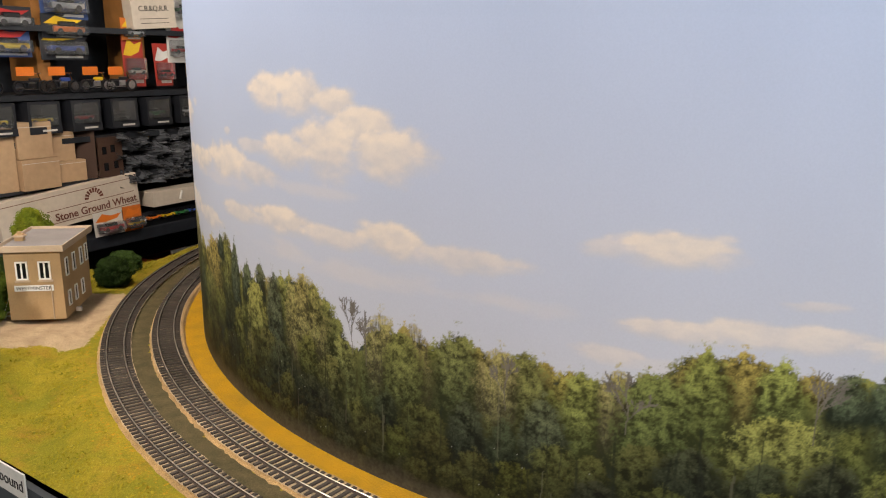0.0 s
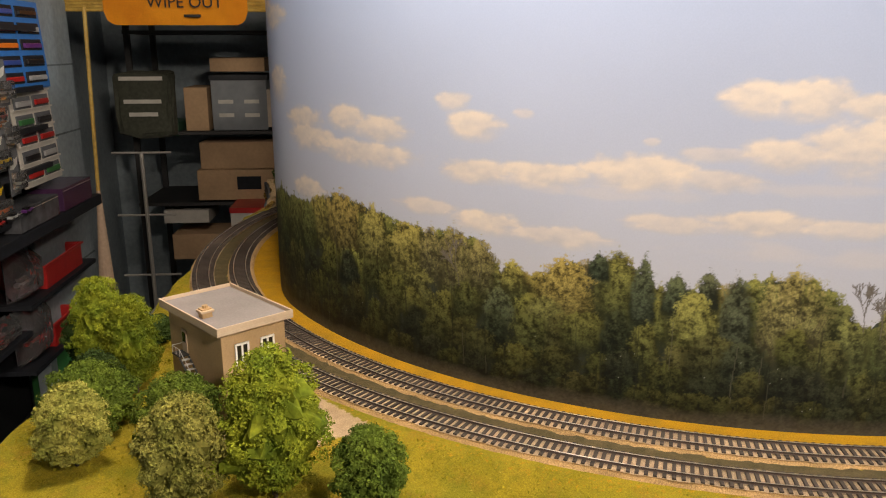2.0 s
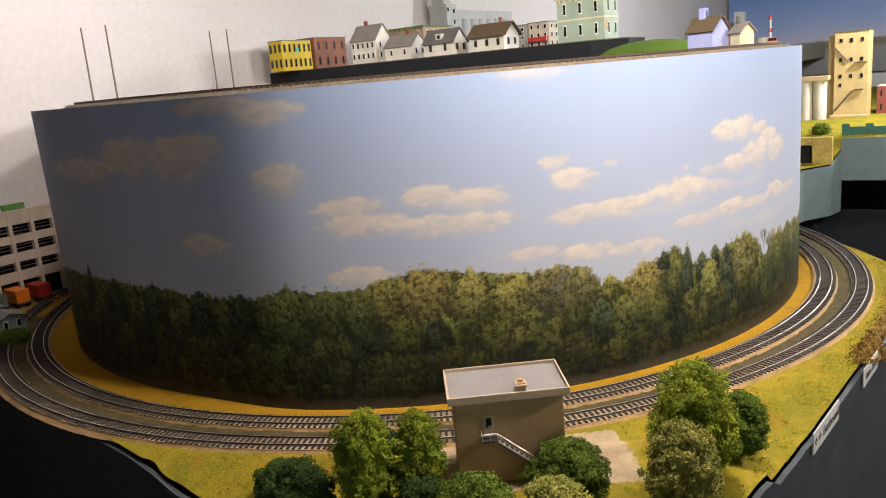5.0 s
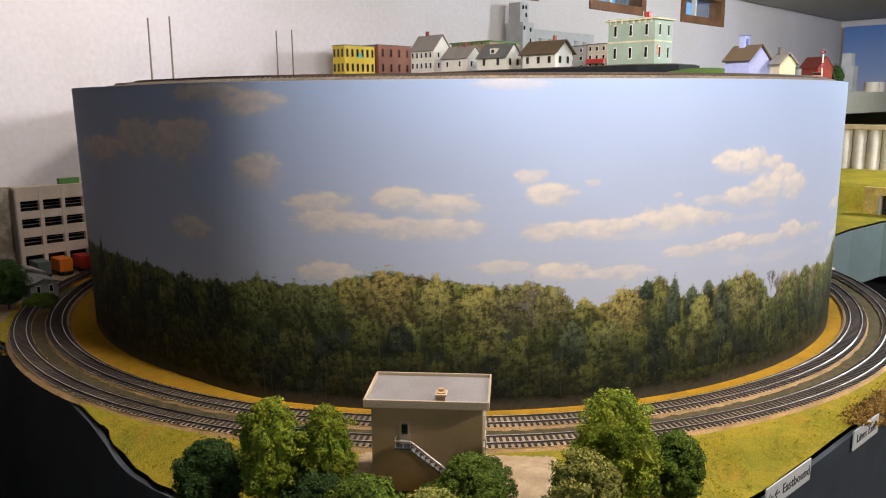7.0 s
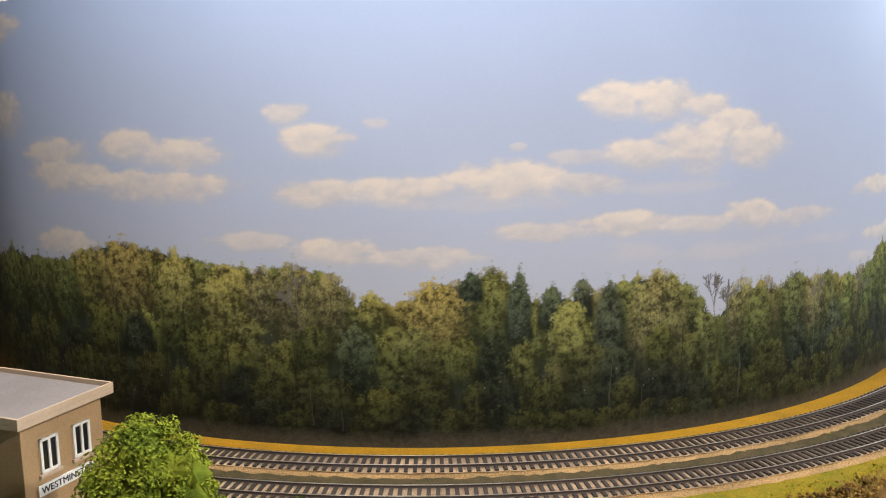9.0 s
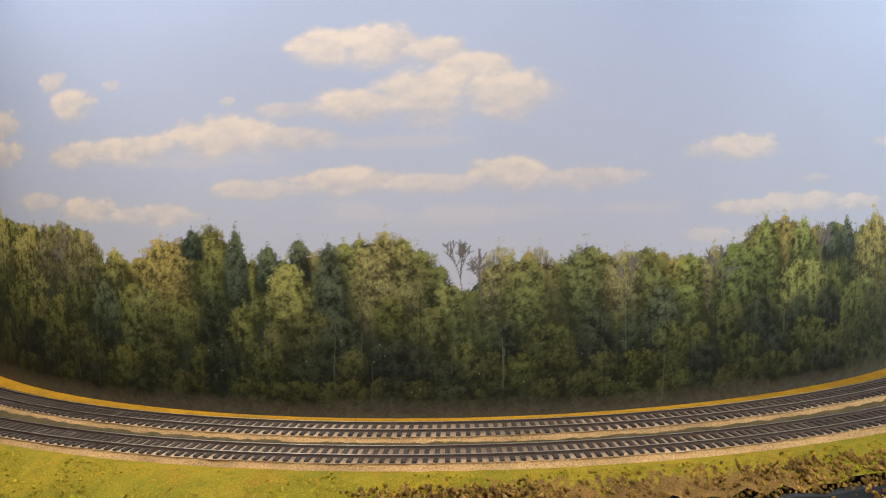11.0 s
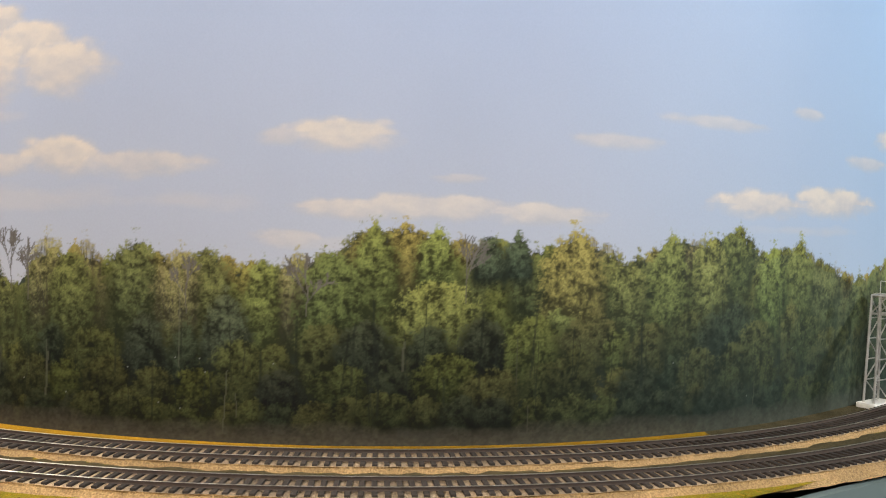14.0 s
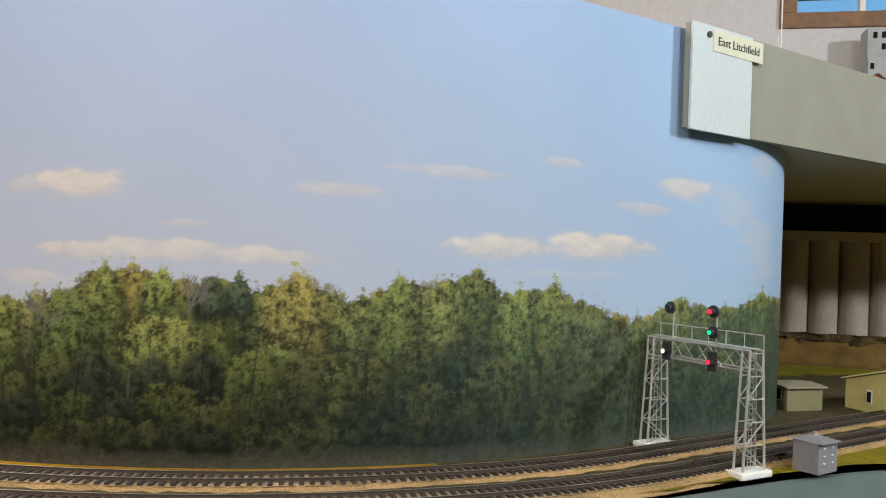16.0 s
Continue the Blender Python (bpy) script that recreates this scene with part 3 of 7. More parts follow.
rows_in = [[fence.verts.new((*sheet_point(a, inset + tuck(a, 1 if z == LID else 0)), z)) for inset, z in ((0.0015, DECK - 0.03), (0.0015, LID), (0.0045, LID), (0.0045, DECK - 0.03))] for a in np.linspace(A0, A1, 220)]
for a, b in zip(rows_in, rows_in[1:]):
    for k in range(4):
        fence.faces.new((a[k], b[k], b[(k + 1) % 4], a[(k + 1) % 4]))
fence.faces.new(rows_in[0]), fence.faces.new(rows_in[-1][::-1])
solid("drum", fence, HARDBOARD, Matrix(), "bent hardboard that carries the printed backdrop", "drum", kind="structure")

# ---- decks ----
EDGE = [(0.586, -0.80), (0.50, -0.775), (0.41, -0.757), (0.30, -0.768), (0.17, -0.792), (0.05, -0.806), (-0.03, -0.818), (-0.075, -0.826), (-0.12, -0.848), (-0.22, -0.834), (-0.34, -0.765), (-0.45, -0.702), (-0.575, -0.621), (-0.686, -0.543),
        (-0.82, -0.451), (-0.905, -0.390), (-1.01, -0.315), (-1.06, -0.235), (-1.05, -0.14), (-0.975, -0.035), (-0.91, 0.06), (-0.864, 0.147), (-0.78, 0.262), (-0.694, 0.379), (-0.60, 0.51), (-0.54, 0.63), (-0.44, 0.76), (-0.375, 0.90), (-0.335, 1.02)]


def smooth_edge(points, step=0.012):
    """The outline with rounded corners, sampled evenly."""
    out = []
    for i in range(len(points) - 1):
        p = [Vector(points[max(0, min(len(points) - 1, i + k))]) for k in (-1, 0, 1, 2)]
        n = max(1, int((p[2] - p[1]).length / step))
        for k in range(n):
            t = k / n
            out.append(0.5 * (2 * p[1] + (p[2] - p[0]) * t + (2 * p[0] - 5 * p[1] + 4 * p[2] - p[3]) * t * t + (3 * p[1] - p[0] - 3 * p[2] + p[3]) * t ** 3))
    return out + [Vector(points[-1])]


BAY = [(4.55, -1.10), (1.66, -1.10), (1.61, -0.51), (1.53, -0.492), (1.42, -0.430), (1.2, -0.405)]  # the raised bay beyond the bend, by u and v
LEAVE, ENTER = -74.0, 92.0
INNER, OUTER = 0.737, 0.7895


def track_line(radius, start, stop):
    """Points along a track: a straight on the right, the arc round the drum, a straight on the left; by length from the drum's right."""
    pts = []
    leave = polar(radius, LEAVE)
    ahead = polar(1, LEAVE + 90)
    pts += [leave + ahead * s for s in np.arange(start, 0, -0.01)]
    n = 400
    sweep = (ENTER - 360) - LEAVE
    pts += [polar(radius, LEAVE + sweep * k / n) for k in range(n + 1)]
    back = polar(1, ENTER - 90)
    pts += [polar(radius, ENTER) + back * s for s in np.arange(0.01, stop, 0.01)]
    return pts


def along(pts, x, y):
    return min((p.x - x) ** 2 + (p.y - y) ** 2 for p in pts)


def lane(x, y):
    """Distance from the drum's axis, or, beyond the bend, the matching distance across the straight tracks."""
    out, on = polar(1, LEAVE), polar(1, LEAVE + 90)
    return x * out.x + y * out.y if x * on.x + y * on.y > 0 else math.hypot(x, y)


def ground_height(x, y):
    r, u, v = math.hypot(x, y), x * math.cos(ROOM) + y * math.sin(ROOM), -x * math.sin(ROOM) + y * math.cos(ROOM)
    z = DECK
    if r > 0.825 and x < 0.1 and y < 0.75:
        n = noise.noise(Vector((x * 9, y * 9, 0))) * 0.006 + noise.noise(Vector((x * 30, y * 30, 1))) * 0.003
        f = min(1, (r - 0.825) / 0.04)
        rise = 0.010 * max(0, 1 - ((x + 0.87) ** 2 + (y + 0.2) ** 2) / 0.05)
        fall = -0.014 * f if not (-0.42 < y < 0.05 and x < -0.8) else -0.004 * f
        z += f * n * 0.7 + rise * f + fall
        a = math.degrees(math.atan2(y, x))
        bank = max(0, min(1, (a + 134) / 6)) * max(0, min(1, (-110 - a) / 6)) * min(1, max(0, (r - 0.818) / 0.022))
        z += bank * (-0.018 + 0.012 * noise.noise(Vector((x * 60, y * 60, 4))) + 0.006 * noise.noise(Vector((x * 150, y * 150, 6))))
    if 0.755 < lane(x, y) < 0.7765 and v < 0.3:
        z += 0.0018
    if u > 0.55:
        cliff = min(1, max(0, (v - 0.30 - 0.02 * noise.noise(Vector((u * 8, 0, 3)))) / 0.045))
        slope = min(1, max(0, (v + 0.18) / 0.42)) if u > 1.15 else 0
        far = min(1, max(0, (u - 1.15) / 0.25))
        z += (1 - far) * 0.042 * cliff + far * 0.075 * slope
        z += noise.noise(Vector((x * 14, y * 14, 2))) * 0.005 * max(cliff, slope) + noise.noise(Vector((x * 55, y * 55, 5))) * 0.004 * cliff * (1 - far)
    if u > 1.5 and v < 0.3:
        z = max(z, DECK + 0.082 * min(1, max(0, (u - 1.56 - 0.03 * noise.noise(Vector((v * 9, 2, 0)))) / 0.09)))
    return z


def build_ground():
    from mathutils import geometry
    rim = smooth_edge(EDGE)
    rng = random.Random(3)
    ragged = []
    for i, p in enumerate(rim):
        wob = noise.noise(Vector((p.x * 25, p.y * 25, 7))) * 0.006
        ragged.append(p + Vector((wob, -wob * 0.6)))
    loop = [Vector(at(*p).xy) for p in BAY] + ragged + [Vector(at(-0.68, 0.715).xy), Vector(at(4.55, 0.715).xy)]
    pts, n = list(loop), len(loop)
    for ix in range(-160, 70):
        for iy in range(-125, 130):
            x, y = ix * 0.0075 + rng.uniform(-.002, .002), iy * 0.0075 + rng.uniform(-.002, .002)
            if 0.69 < math.hypot(x, y) < 1.16:
                pts.append(Vector((x, y)))
    for iu in range(14, 152):
        for iv in range(-13, 24):
            p = at(iu * 0.03, iv * 0.03)
            if p.x > 0.5:
                pts.append(Vector((p.x + rng.uniform(-.005, .005), p.y)))
    for iu in range(0, 30):
        for iv in range(0, 34):
            pts.append(Vector(at(1.48 + iu * (0.014 if iu < 15 else 0.1) - (0 if iu < 15 else 1.29), -1.08 + iv * 0.02).xy))
    verts, _, faces, *_ = geometry.delaunay_2d_cdt(pts, [(i, (i + 1) % n) for i in range(n)], [], 1, 1e-5)
    co = [(v.x, v.y, ground_height(v.x, v.y)) for v in verts]
    me = mesh_of("ground", co, [tuple(f) for f in faces], [GROUND], smooth=True)
    vals = np.zeros((5, len(co)), dtype=np.float32)
    for i, (x, y, z) in enumerate(co):
        r, a = math.hypot(x, y), math.degrees(math.atan2(y, x))
        u, v = x * math.cos(ROOM) + y * math.sin(ROOM), -x * math.sin(ROOM) + y * math.cos(ROOM)
        q = TOWER_INV @ Vector((x, y, 0))
        vals[0, i] = max(0, min(1, 6 * (1.0 - max(abs(q.x - 0.012) / 0.058, abs(q.y + 0.022) / 0.102)) + 0.5)) if r > 0.8 else 0
        way = lane(x, y)
        vals[1, i] = 1 if 0.752 < way < 0.785 or (x > 0.03 and u < 0.9 and y < -0.3 and way < 0.725) else 0
        vals[4, i] = (1 if way < 0.73 and x < 0 else 0.6 if way < 0.73 and x < 0.06 else 0.35 if 0.80 < way < 0.832 else 0)
        vals[2, i] = max(0, min(1, (v - 0.28) * 8)) * (1 if u < 0.2 and v > 0.3 and r > 0.82 else 0)
        bank = max(0, min(1, (a + 134) / 6)) * max(0, min(1, (-110 - a) / 6)) * max(0, min(1, (r - 0.817) / 0.012))
        vals[3, i] = max(bank * 0.8, 1 if 0.55 < u < 1.3 and 0.27 < v < 0.37 else 0)
    for key, row in zip(("pad", "gully", "yard", "rock", "ochre"), vals):
        me.attributes.new(key, "FLOAT", "POINT").data.foreach_set("value", row)
    ob = new("ground", me)
    tagged(ob, "sheet of yellow-green model turf with tan gravel patches", "ground", kind="structure")


def ground_mat():
    m, nodes, links, bsdf = shader("model_turf_and_gravel")
    geo = nodes.new("ShaderNodeNewGeometry")

    def tex(scale, detail=5, rough=0.6):
        n = nodes.new("ShaderNodeTexNoise")
        n.inputs["Scale"].default_value, n.inputs["Detail"].default_value, n.inputs["Roughness"].default_value = scale, detail, rough
        links.new(geo.outputs["Position"], n.inputs["Vector"])
        return n.outputs[0]

    def blend(a, b, f):
        n = nodes.new("ShaderNodeMix")
        n.data_type = "RGBA"
        for k, s in ((6, a), (7, b)):
            if isinstance(s, tuple):
                n.inputs[k].default_value = (*s, 1)
            else:
                links.new(s, n.inputs[k])
        links.new(f, n.inputs[0])
        return n.outputs[2]

    def span(s, lo, hi, a=0.0, b=1.0):
        n = nodes.new("ShaderNodeMapRange")
        for k, v in enumerate((lo, hi, a, b)):
            n.inputs[k + 1].default_value = v
        links.new(s, n.inputs[0])
        return n.outputs[0]

    def mask(name):
        n = nodes.new("ShaderNodeAttribute")
        n.attribute_name = name
        add = nodes.new("ShaderNodeMath")
        add.operation = "ADD"
        links.new(n.outputs["Fac"], add.inputs[0])
        links.new(span(tex(220, 4), 0.2, 0.8, -0.4, 0.4), add.inputs[1])
        return span(add.outputs[0], 0.4, 0.6)

    fine = tex(800, 4, 0.7)
    turf = blend((0.300, 0.232, 0.022), (0.205, 0.185, 0.018), span(tex(13), 0.42, 0.62))
    turf = blend(turf, (0.285, 0.180, 0.024), span(tex(21), 0.54, 0.68))
    turf = blend(turf, (0.150, 0.140, 0.014), span(tex(75, 6, 0.75), 0.50, 0.70))
    turf = blend(turf, (0.36, 0.29, 0.05), span(tex(320, 4, 0.7), 0.58, 0.74))
    sand = blend((0.46, 0.34, 0.22), (0.33, 0.23, 0.15), span(tex(50), 0.4, 0.7))
    ditch = blend((0.080, 0.066, 0.034), (0.125, 0.098, 0.052), span(tex(60), 0.4, 0.7))
    brown = blend((0.24, 0.14, 0.045), (0.14, 0.085, 0.03), span(tex(38), 0.4, 0.7))
    turf = blend(turf, blend((0.44, 0.235, 0.016), (0.33, 0.19, 0.02), span(tex(40), 0.4, 0.7)), mask("ochre"))
    col = blend(turf, sand, mask("pad"))
    col = blend(col, ditch, mask("gully"))
    col = blend(col, (0.30, 0.22, 0.13), mask("yard"))
    col = blend(col, brown, mask("rock"))
    scale = nodes.new("ShaderNodeVectorMath")
    scale.operation = "SCALE"
    links.new(col, scale.inputs[0]), links.new(span(fine, 0.3, 0.7, 0.66, 1.34), scale.inputs[3])
    links.new(scale.outputs[0], bsdf.inputs["Base Color"])
    bsdf.inputs["Roughness"].default_value, bsdf.inputs["Specular IOR Level"].default_value = 1.0, 0.1
    relief = nodes.new("ShaderNodeBump")
    relief.inputs["Distance"].default_value = 0.0016
    links.new(fine, relief.inputs["Height"]), links.new(relief.outputs[0], bsdf.inputs["Normal"])
    return m


GROUND = ground_mat()
TOWER_AT = pose(-0.860, -0.174, DECK + 0.010, 0, 0, 8.6)
TOWER_INV = TOWER_AT.inverted()
build_ground()


def fascia_run(name, line, top, low, thick, material, label, drop=None):
    """A board of that thickness along a line of x, y points, hanging from top down to low."""
    bm = bmesh.new()
    rows = []
    for i, p in enumerate(line):
        a, b = line[max(0, i - 1)], line[min(len(line) - 1, i + 1)]
        d = Vector((b[0] - a[0], b[1] - a[1])).normalized()
        n = Vector((-d.y, d.x)) * thick
        t = top(p[0], p[1]) if callable(top) else top
        rows.append([bm.verts.new(c) for c in ((p[0], p[1], t), (p[0] + n.x, p[1] + n.y, t), (p[0] + n.x, p[1] + n.y, low), (p[0], p[1], low))])
    for a, b in zip(rows, rows[1:]):
        for k in range(4):
            bm.faces.new((a[k], a[(k + 1) % 4], b[(k + 1) % 4], b[k]))
    bm.faces.new(rows[0]), bm.faces.new(rows[-1][::-1])
    return solid(name, bm, material, Matrix(), label, "fascia", kind="structure")


edge_line = smooth_edge(EDGE, 0.02)
split = min(range(len(edge_line)), key=lambda i: (edge_line[i] - Vector((-0.095, -0.836))).length)
fascia_run("trim_dark", edge_line[split:], lambda x, y: ground_height(x, y) - 0.006, 0.62, 0.006, NAVY, "dark navy fascia board round the drum's deck")
fascia_run("trim_bay", [at(*p).xy for p in BAY[:3]], DECK + 0.076, 1.035, 0.006, TEAL_GREY, "grey-green fascia board of the raised bay")
fascia_run("trim_grey", [at(1.612, -0.508).xy] + [at(*p).xy for p in BAY[3:]] + edge_line[:split + 1], lambda x, y: ground_height(x, y) - 0.006, 0.93, 0.006, TEAL_GREY, "grey-green fascia board below the deck")
fascia_run("trim_skirt", [Vector(at(4.55, -1.0).xy), Vector(at(1.74, -1.0).xy), Vector(at(1.70, -0.42).xy), Vector(at(1.2, -0.34).xy)] + [p + Vector((0.05, 0.06)) if p.x < 0 else p + Vector((0.0, 0.1)) for p in edge_line], 0.92, FLOOR, 0.01, BLACK, "black cloth skirt below the layout")


# ---- track ----
def swept(pts, profile, bm=None, mats=None):
    """Draws a closed profile of (sideways, up) along level points."""
    own = bm or bmesh.new()
    rows = []
    for i, p in enumerate(pts):
        d = (pts[min(i + 1, len(pts) - 1)] - pts[max(i - 1, 0)]).normalized()
        n = Vector((-d.y, d.x, 0))
        rows.append([own.verts.new(p + n * s + Vector((0, 0, z))) for s, z in profile])
    k = len(profile)
    for a, b in zip(rows, rows[1:]):
        for j in range(k):
            f = own.faces.new((a[j], a[(j + 1) % k], b[(j + 1) % k], b[j]))
            if mats:
                f.material_index = mats[j]
    own.faces.new(rows[0][::-1]), own.faces.new(rows[-1])
    return own


GAUGE, TIE_STEP, BED_H = 0.0165, 0.0069, 0.0042
tie_mesh = bpy.data.meshes.new("tie")
bm = box(0.0305, 0.0031, 0.0015)
bmesh.ops.bevel(bm, geom=[e for e in bm.edges if all(v.co.z > 0.001 for v in e.verts)], offset=0.0003, segments=1, affect="EDGES")
bm.to_mesh(tie_mesh)
bm.free()
tie_mesh.materials.append(TIE)


def railway(name, radius, start, stop, level, near, label, sides):
    """A double-railed model track on a tan roadbed. near: the stretch of the arc whose ties are separate pieces."""
    pts = [Vector((p.x, p.y, level)) for p in track_line(radius, start, stop)]
    jag = random.Random(int(radius * 1000))
    bed = swept(pts, [(-sides[0], -0.003), (-sides[0] + 0.005, BED_H - 0.0008), (-0.0160, BED_H), (0.0160, BED_H), (sides[1] - 0.006, BED_H - 0.0010), (sides[1], -0.003)], mats=[0, 0, 1, 0, 0, 0])
    for v in bed.verts:
        v.co += Vector((jag.uniform(-1, 1), jag.uniform(-1, 1), jag.uniform(-.5, .5))) * 0.0006
    track = part(name, bed, [ROADBED, BED_TOP])
    tagged(track, label, "railway track", "model railway tracks")
    for s in (-GAUGE / 2 - 0.0005, GAUGE / 2 + 0.0005):
        z0, z1 = BED_H + 0.0013, BED_H + 0.0036
        prof = [(s - 0.0010, z0), (s + 0.0010, z0), (s + 0.0003, z0 + 0.0005), (s + 0.0003, z1 - 0.0008), (s + 0.0006, z1 - 0.0006), (s + 0.0006, z1 - 0.0001), (s + 0.0004, z1), (s - 0.0004, z1), (s - 0.0006, z1 - 0.0001), (s - 0.0006, z1 - 0.0006), (s - 0.0003, z1 - 0.0008), (s - 0.0003, z0 + 0.0005)]
        part("rail", swept(pts, prof, mats=[0, 0, 0, 0, 0, 1, 1, 1, 0, 0, 0, 0]), [RAIL, RAIL_HEAD], track)
    poses, travelled, due = [], 0.0, 0.0
    for a, b in zip(pts, pts[1:]):
        seg = (b - a).length
        while due <= travelled + seg:
            p = a + (b - a) * ((due - travelled) / seg)
            ang = math.degrees(math.atan2(b.y - a.y, b.x - a.x)) + 90 + jag.uniform(-1.2, 1.2)
            poses.append(pose(p.x, p.y, level + BED_H, 0, 0, ang))
            due += TIE_STEP
        travelled += seg
    order = sorted(poses, key=lambda m: abs(math.degrees(math.atan2(m.translation.y, m.translation.x)) % 360 - near))
    for m in order[:290]:
        ob = new("tie", tie_mesh)
        ob.parent, ob.matrix_local = track, m
    vs, fs = [], []
    base = [v.co.copy() for v in tie_mesh.vertices]
    shape = [tuple(p.vertices) for p in tie_mesh.polygons]
    for m in order[290:]:
        k = len(vs)
        vs += [m @ c for c in base]
        fs += [tuple(i + k for i in f) for f in shape]
    rest = new("tie_rest", mesh_of("tie_rest", vs, fs, [TIE]))
    rest.parent = track
    rest["kind"] = "stuff"
    return track


railway("railway_track", INNER, 1.2, 0.8, DECK, 225, "inner model track with brown rails and dark brown ties", (0.0235, 0.0215))
railway("railway_track", OUTER, 1.1, 0.8, DECK, 225, "outer model track with brown rails beside the turf", (0.0168, 0.0215))


def turf_flakes():
    """Loose flakes of ground foam that break up the turf."""
    rng = random.Random(12)
    vs, fs = [], []
    for _ in range(60000):
        a, r = math.radians(rng.uniform(-165 - 45, -68)), rng.uniform(0.818, 1.06)
        x, y = r * math.cos(a), r * math.sin(a)
        if noise.noise(Vector((x * 40, y * 40, 9))) < -0.05 or not inside_deck(x, y):
            continue
        q = TOWER_INV @ Vector((x, y, 0))
        if abs(q.x - 0.012) < 0.064 and abs(q.y + 0.022) < 0.108:
            continue
        p = Vector((x, y, ground_height(x, y) + rng.uniform(0.0, 0.0020)))
        s = 0.0012 * rng.uniform(0.5, 1.5)
        t, k = rng.uniform(0, 6.28), len(vs)
        e = Vector((math.cos(t) * s, math.sin(t) * s, rng.uniform(-s, s)))
        g = Vector((-math.sin(t) * s, math.cos(t) * s, rng.uniform(-s, s) * 0.8 + s * 0.4))
        vs += [p + e, p + g, p - e]
        fs.append((k, k + 1, k + 2))
    ob = new("turf_flakes", mesh_of("turf_flakes", vs, fs, [FLAKE]))
    tagged(ob, "loose yellow-green ground foam on the turf", "ground cover", kind="stuff")


def inside_deck(x, y):
    """Whether a place lies on the front part of the deck."""
    n, hit = len(EDGE), False
    ring = EDGE + [(0.3, 0.9), (0.586, 0.0)]
    for i in range(len(ring)):
        (x0, y0), (x1, y1) = ring[i], ring[(i + 1) % len(ring)]
        if (y0 > y) != (y1 > y) and x < (x1 - x0) * (y - y0) / (y1 - y0) + x0:
            hit = not hit
    return hit


FLAKE = mat("ground_foam_flake", (0.31, 0.24, 0.022), 1.0, 0.25, 300, 0, (0.20, 0.185, 0.016), 30, each=0.35, spec=0.05)
turf_flakes()


def rock_bank():
    """Clods of golden-brown rock that hang over the deck's edge."""
    rng = random.Random(31)
    stretch = [p for p in smooth_edge(EDGE, 0.004) if -0.60 < p.x < -0.27]
    seed = bmesh.new()
    bmesh.ops.create_icosphere(seed, subdivisions=1, radius=1)
    seed.verts.index_update()
    shape, tris = [v.co.copy() for v in seed.verts], [tuple(v.index for v in f.verts) for f in seed.faces]
    seed.free()
    vs, fs = [], []
    for p in stretch:
        ends = min(1, (p.x + 0.60) / 0.12, (-0.27 - p.x) / 0.08)
        out = Vector((p.x, p.y)).normalized()
        for _ in range(46):
            if rng.random() > 0.25 + ends:
                continue
            d = rng.uniform(0, 1)
            q = p + out * (-0.016 + 0.025 * d ** 0.7 + rng.uniform(-0.002, 0.002)) + Vector((rng.uniform(-.003, .003), rng.uniform(-.003, .003)))
            z = DECK - 0.003 - (0.046 * ends) * d ** 1.3 + rng.uniform(-0.003, 0.003)
            r = rng.uniform(0.0007, 0.0019)
            turn = pose(q.x, q.y, z, rng.uniform(0, 360), rng.uniform(0, 360), rng.uniform(0, 360)) @ Matrix.Diagonal((r * rng.uniform(0.8, 1.6), r, r * rng.uniform(0.6, 1.0), 1))
            k = len(vs)
            vs += [turn @ (c + Vector((rng.uniform(-.25, .25), rng.uniform(-.25, .25), rng.uniform(-.25, .25)))) for c in shape]
            fs += [tuple(i + k for i in f) for f in tris]
    rock = mat("golden_brown_rock", (0.36, 0.215, 0.055), 1.0, 0.4, 350, 0.0010, (0.10, 0.060, 0.022), 75, each=0.55, spec=0.1)
    tagged(new("rock_bank", mesh_of("rock_bank", vs, fs, [rock])), "crumbling golden-brown rock along the deck edge", "rock bank", kind="stuff")


rock_bank()


# ---- signal tower ----
def window_unit(parent, x, y, z, w, h, turn, panes=2, depth=0.0015):
    """A sash window on a wall face: white frame, dark panes and a sill."""
    win = new("window")
    win.parent = parent
    win.matrix_local = pose(x, y, z, 0, 0, turn)
    f = w * 0.13
    bm = bmesh.new()
    for k in range(panes + 1):
        box(f, depth, h, -w / 2 + f / 2 + k * (w - f) / panes, -depth / 2, 0, bm=bm)
    box(w, depth, f, 0, -depth / 2, 0, bm=bm), box(w, depth, f, 0, -depth / 2, h - f, bm=bm)
    part("window_frame", bm, WHITE, win)
    for k in range(panes):
        part("pane", box((w - f) / panes - f, 0.0004, h - 2 * f, -w / 2 + f / 2 + (k + 0.5) * (w - f) / panes, -0.0004, f), GLASS_DARK, win)
    return win


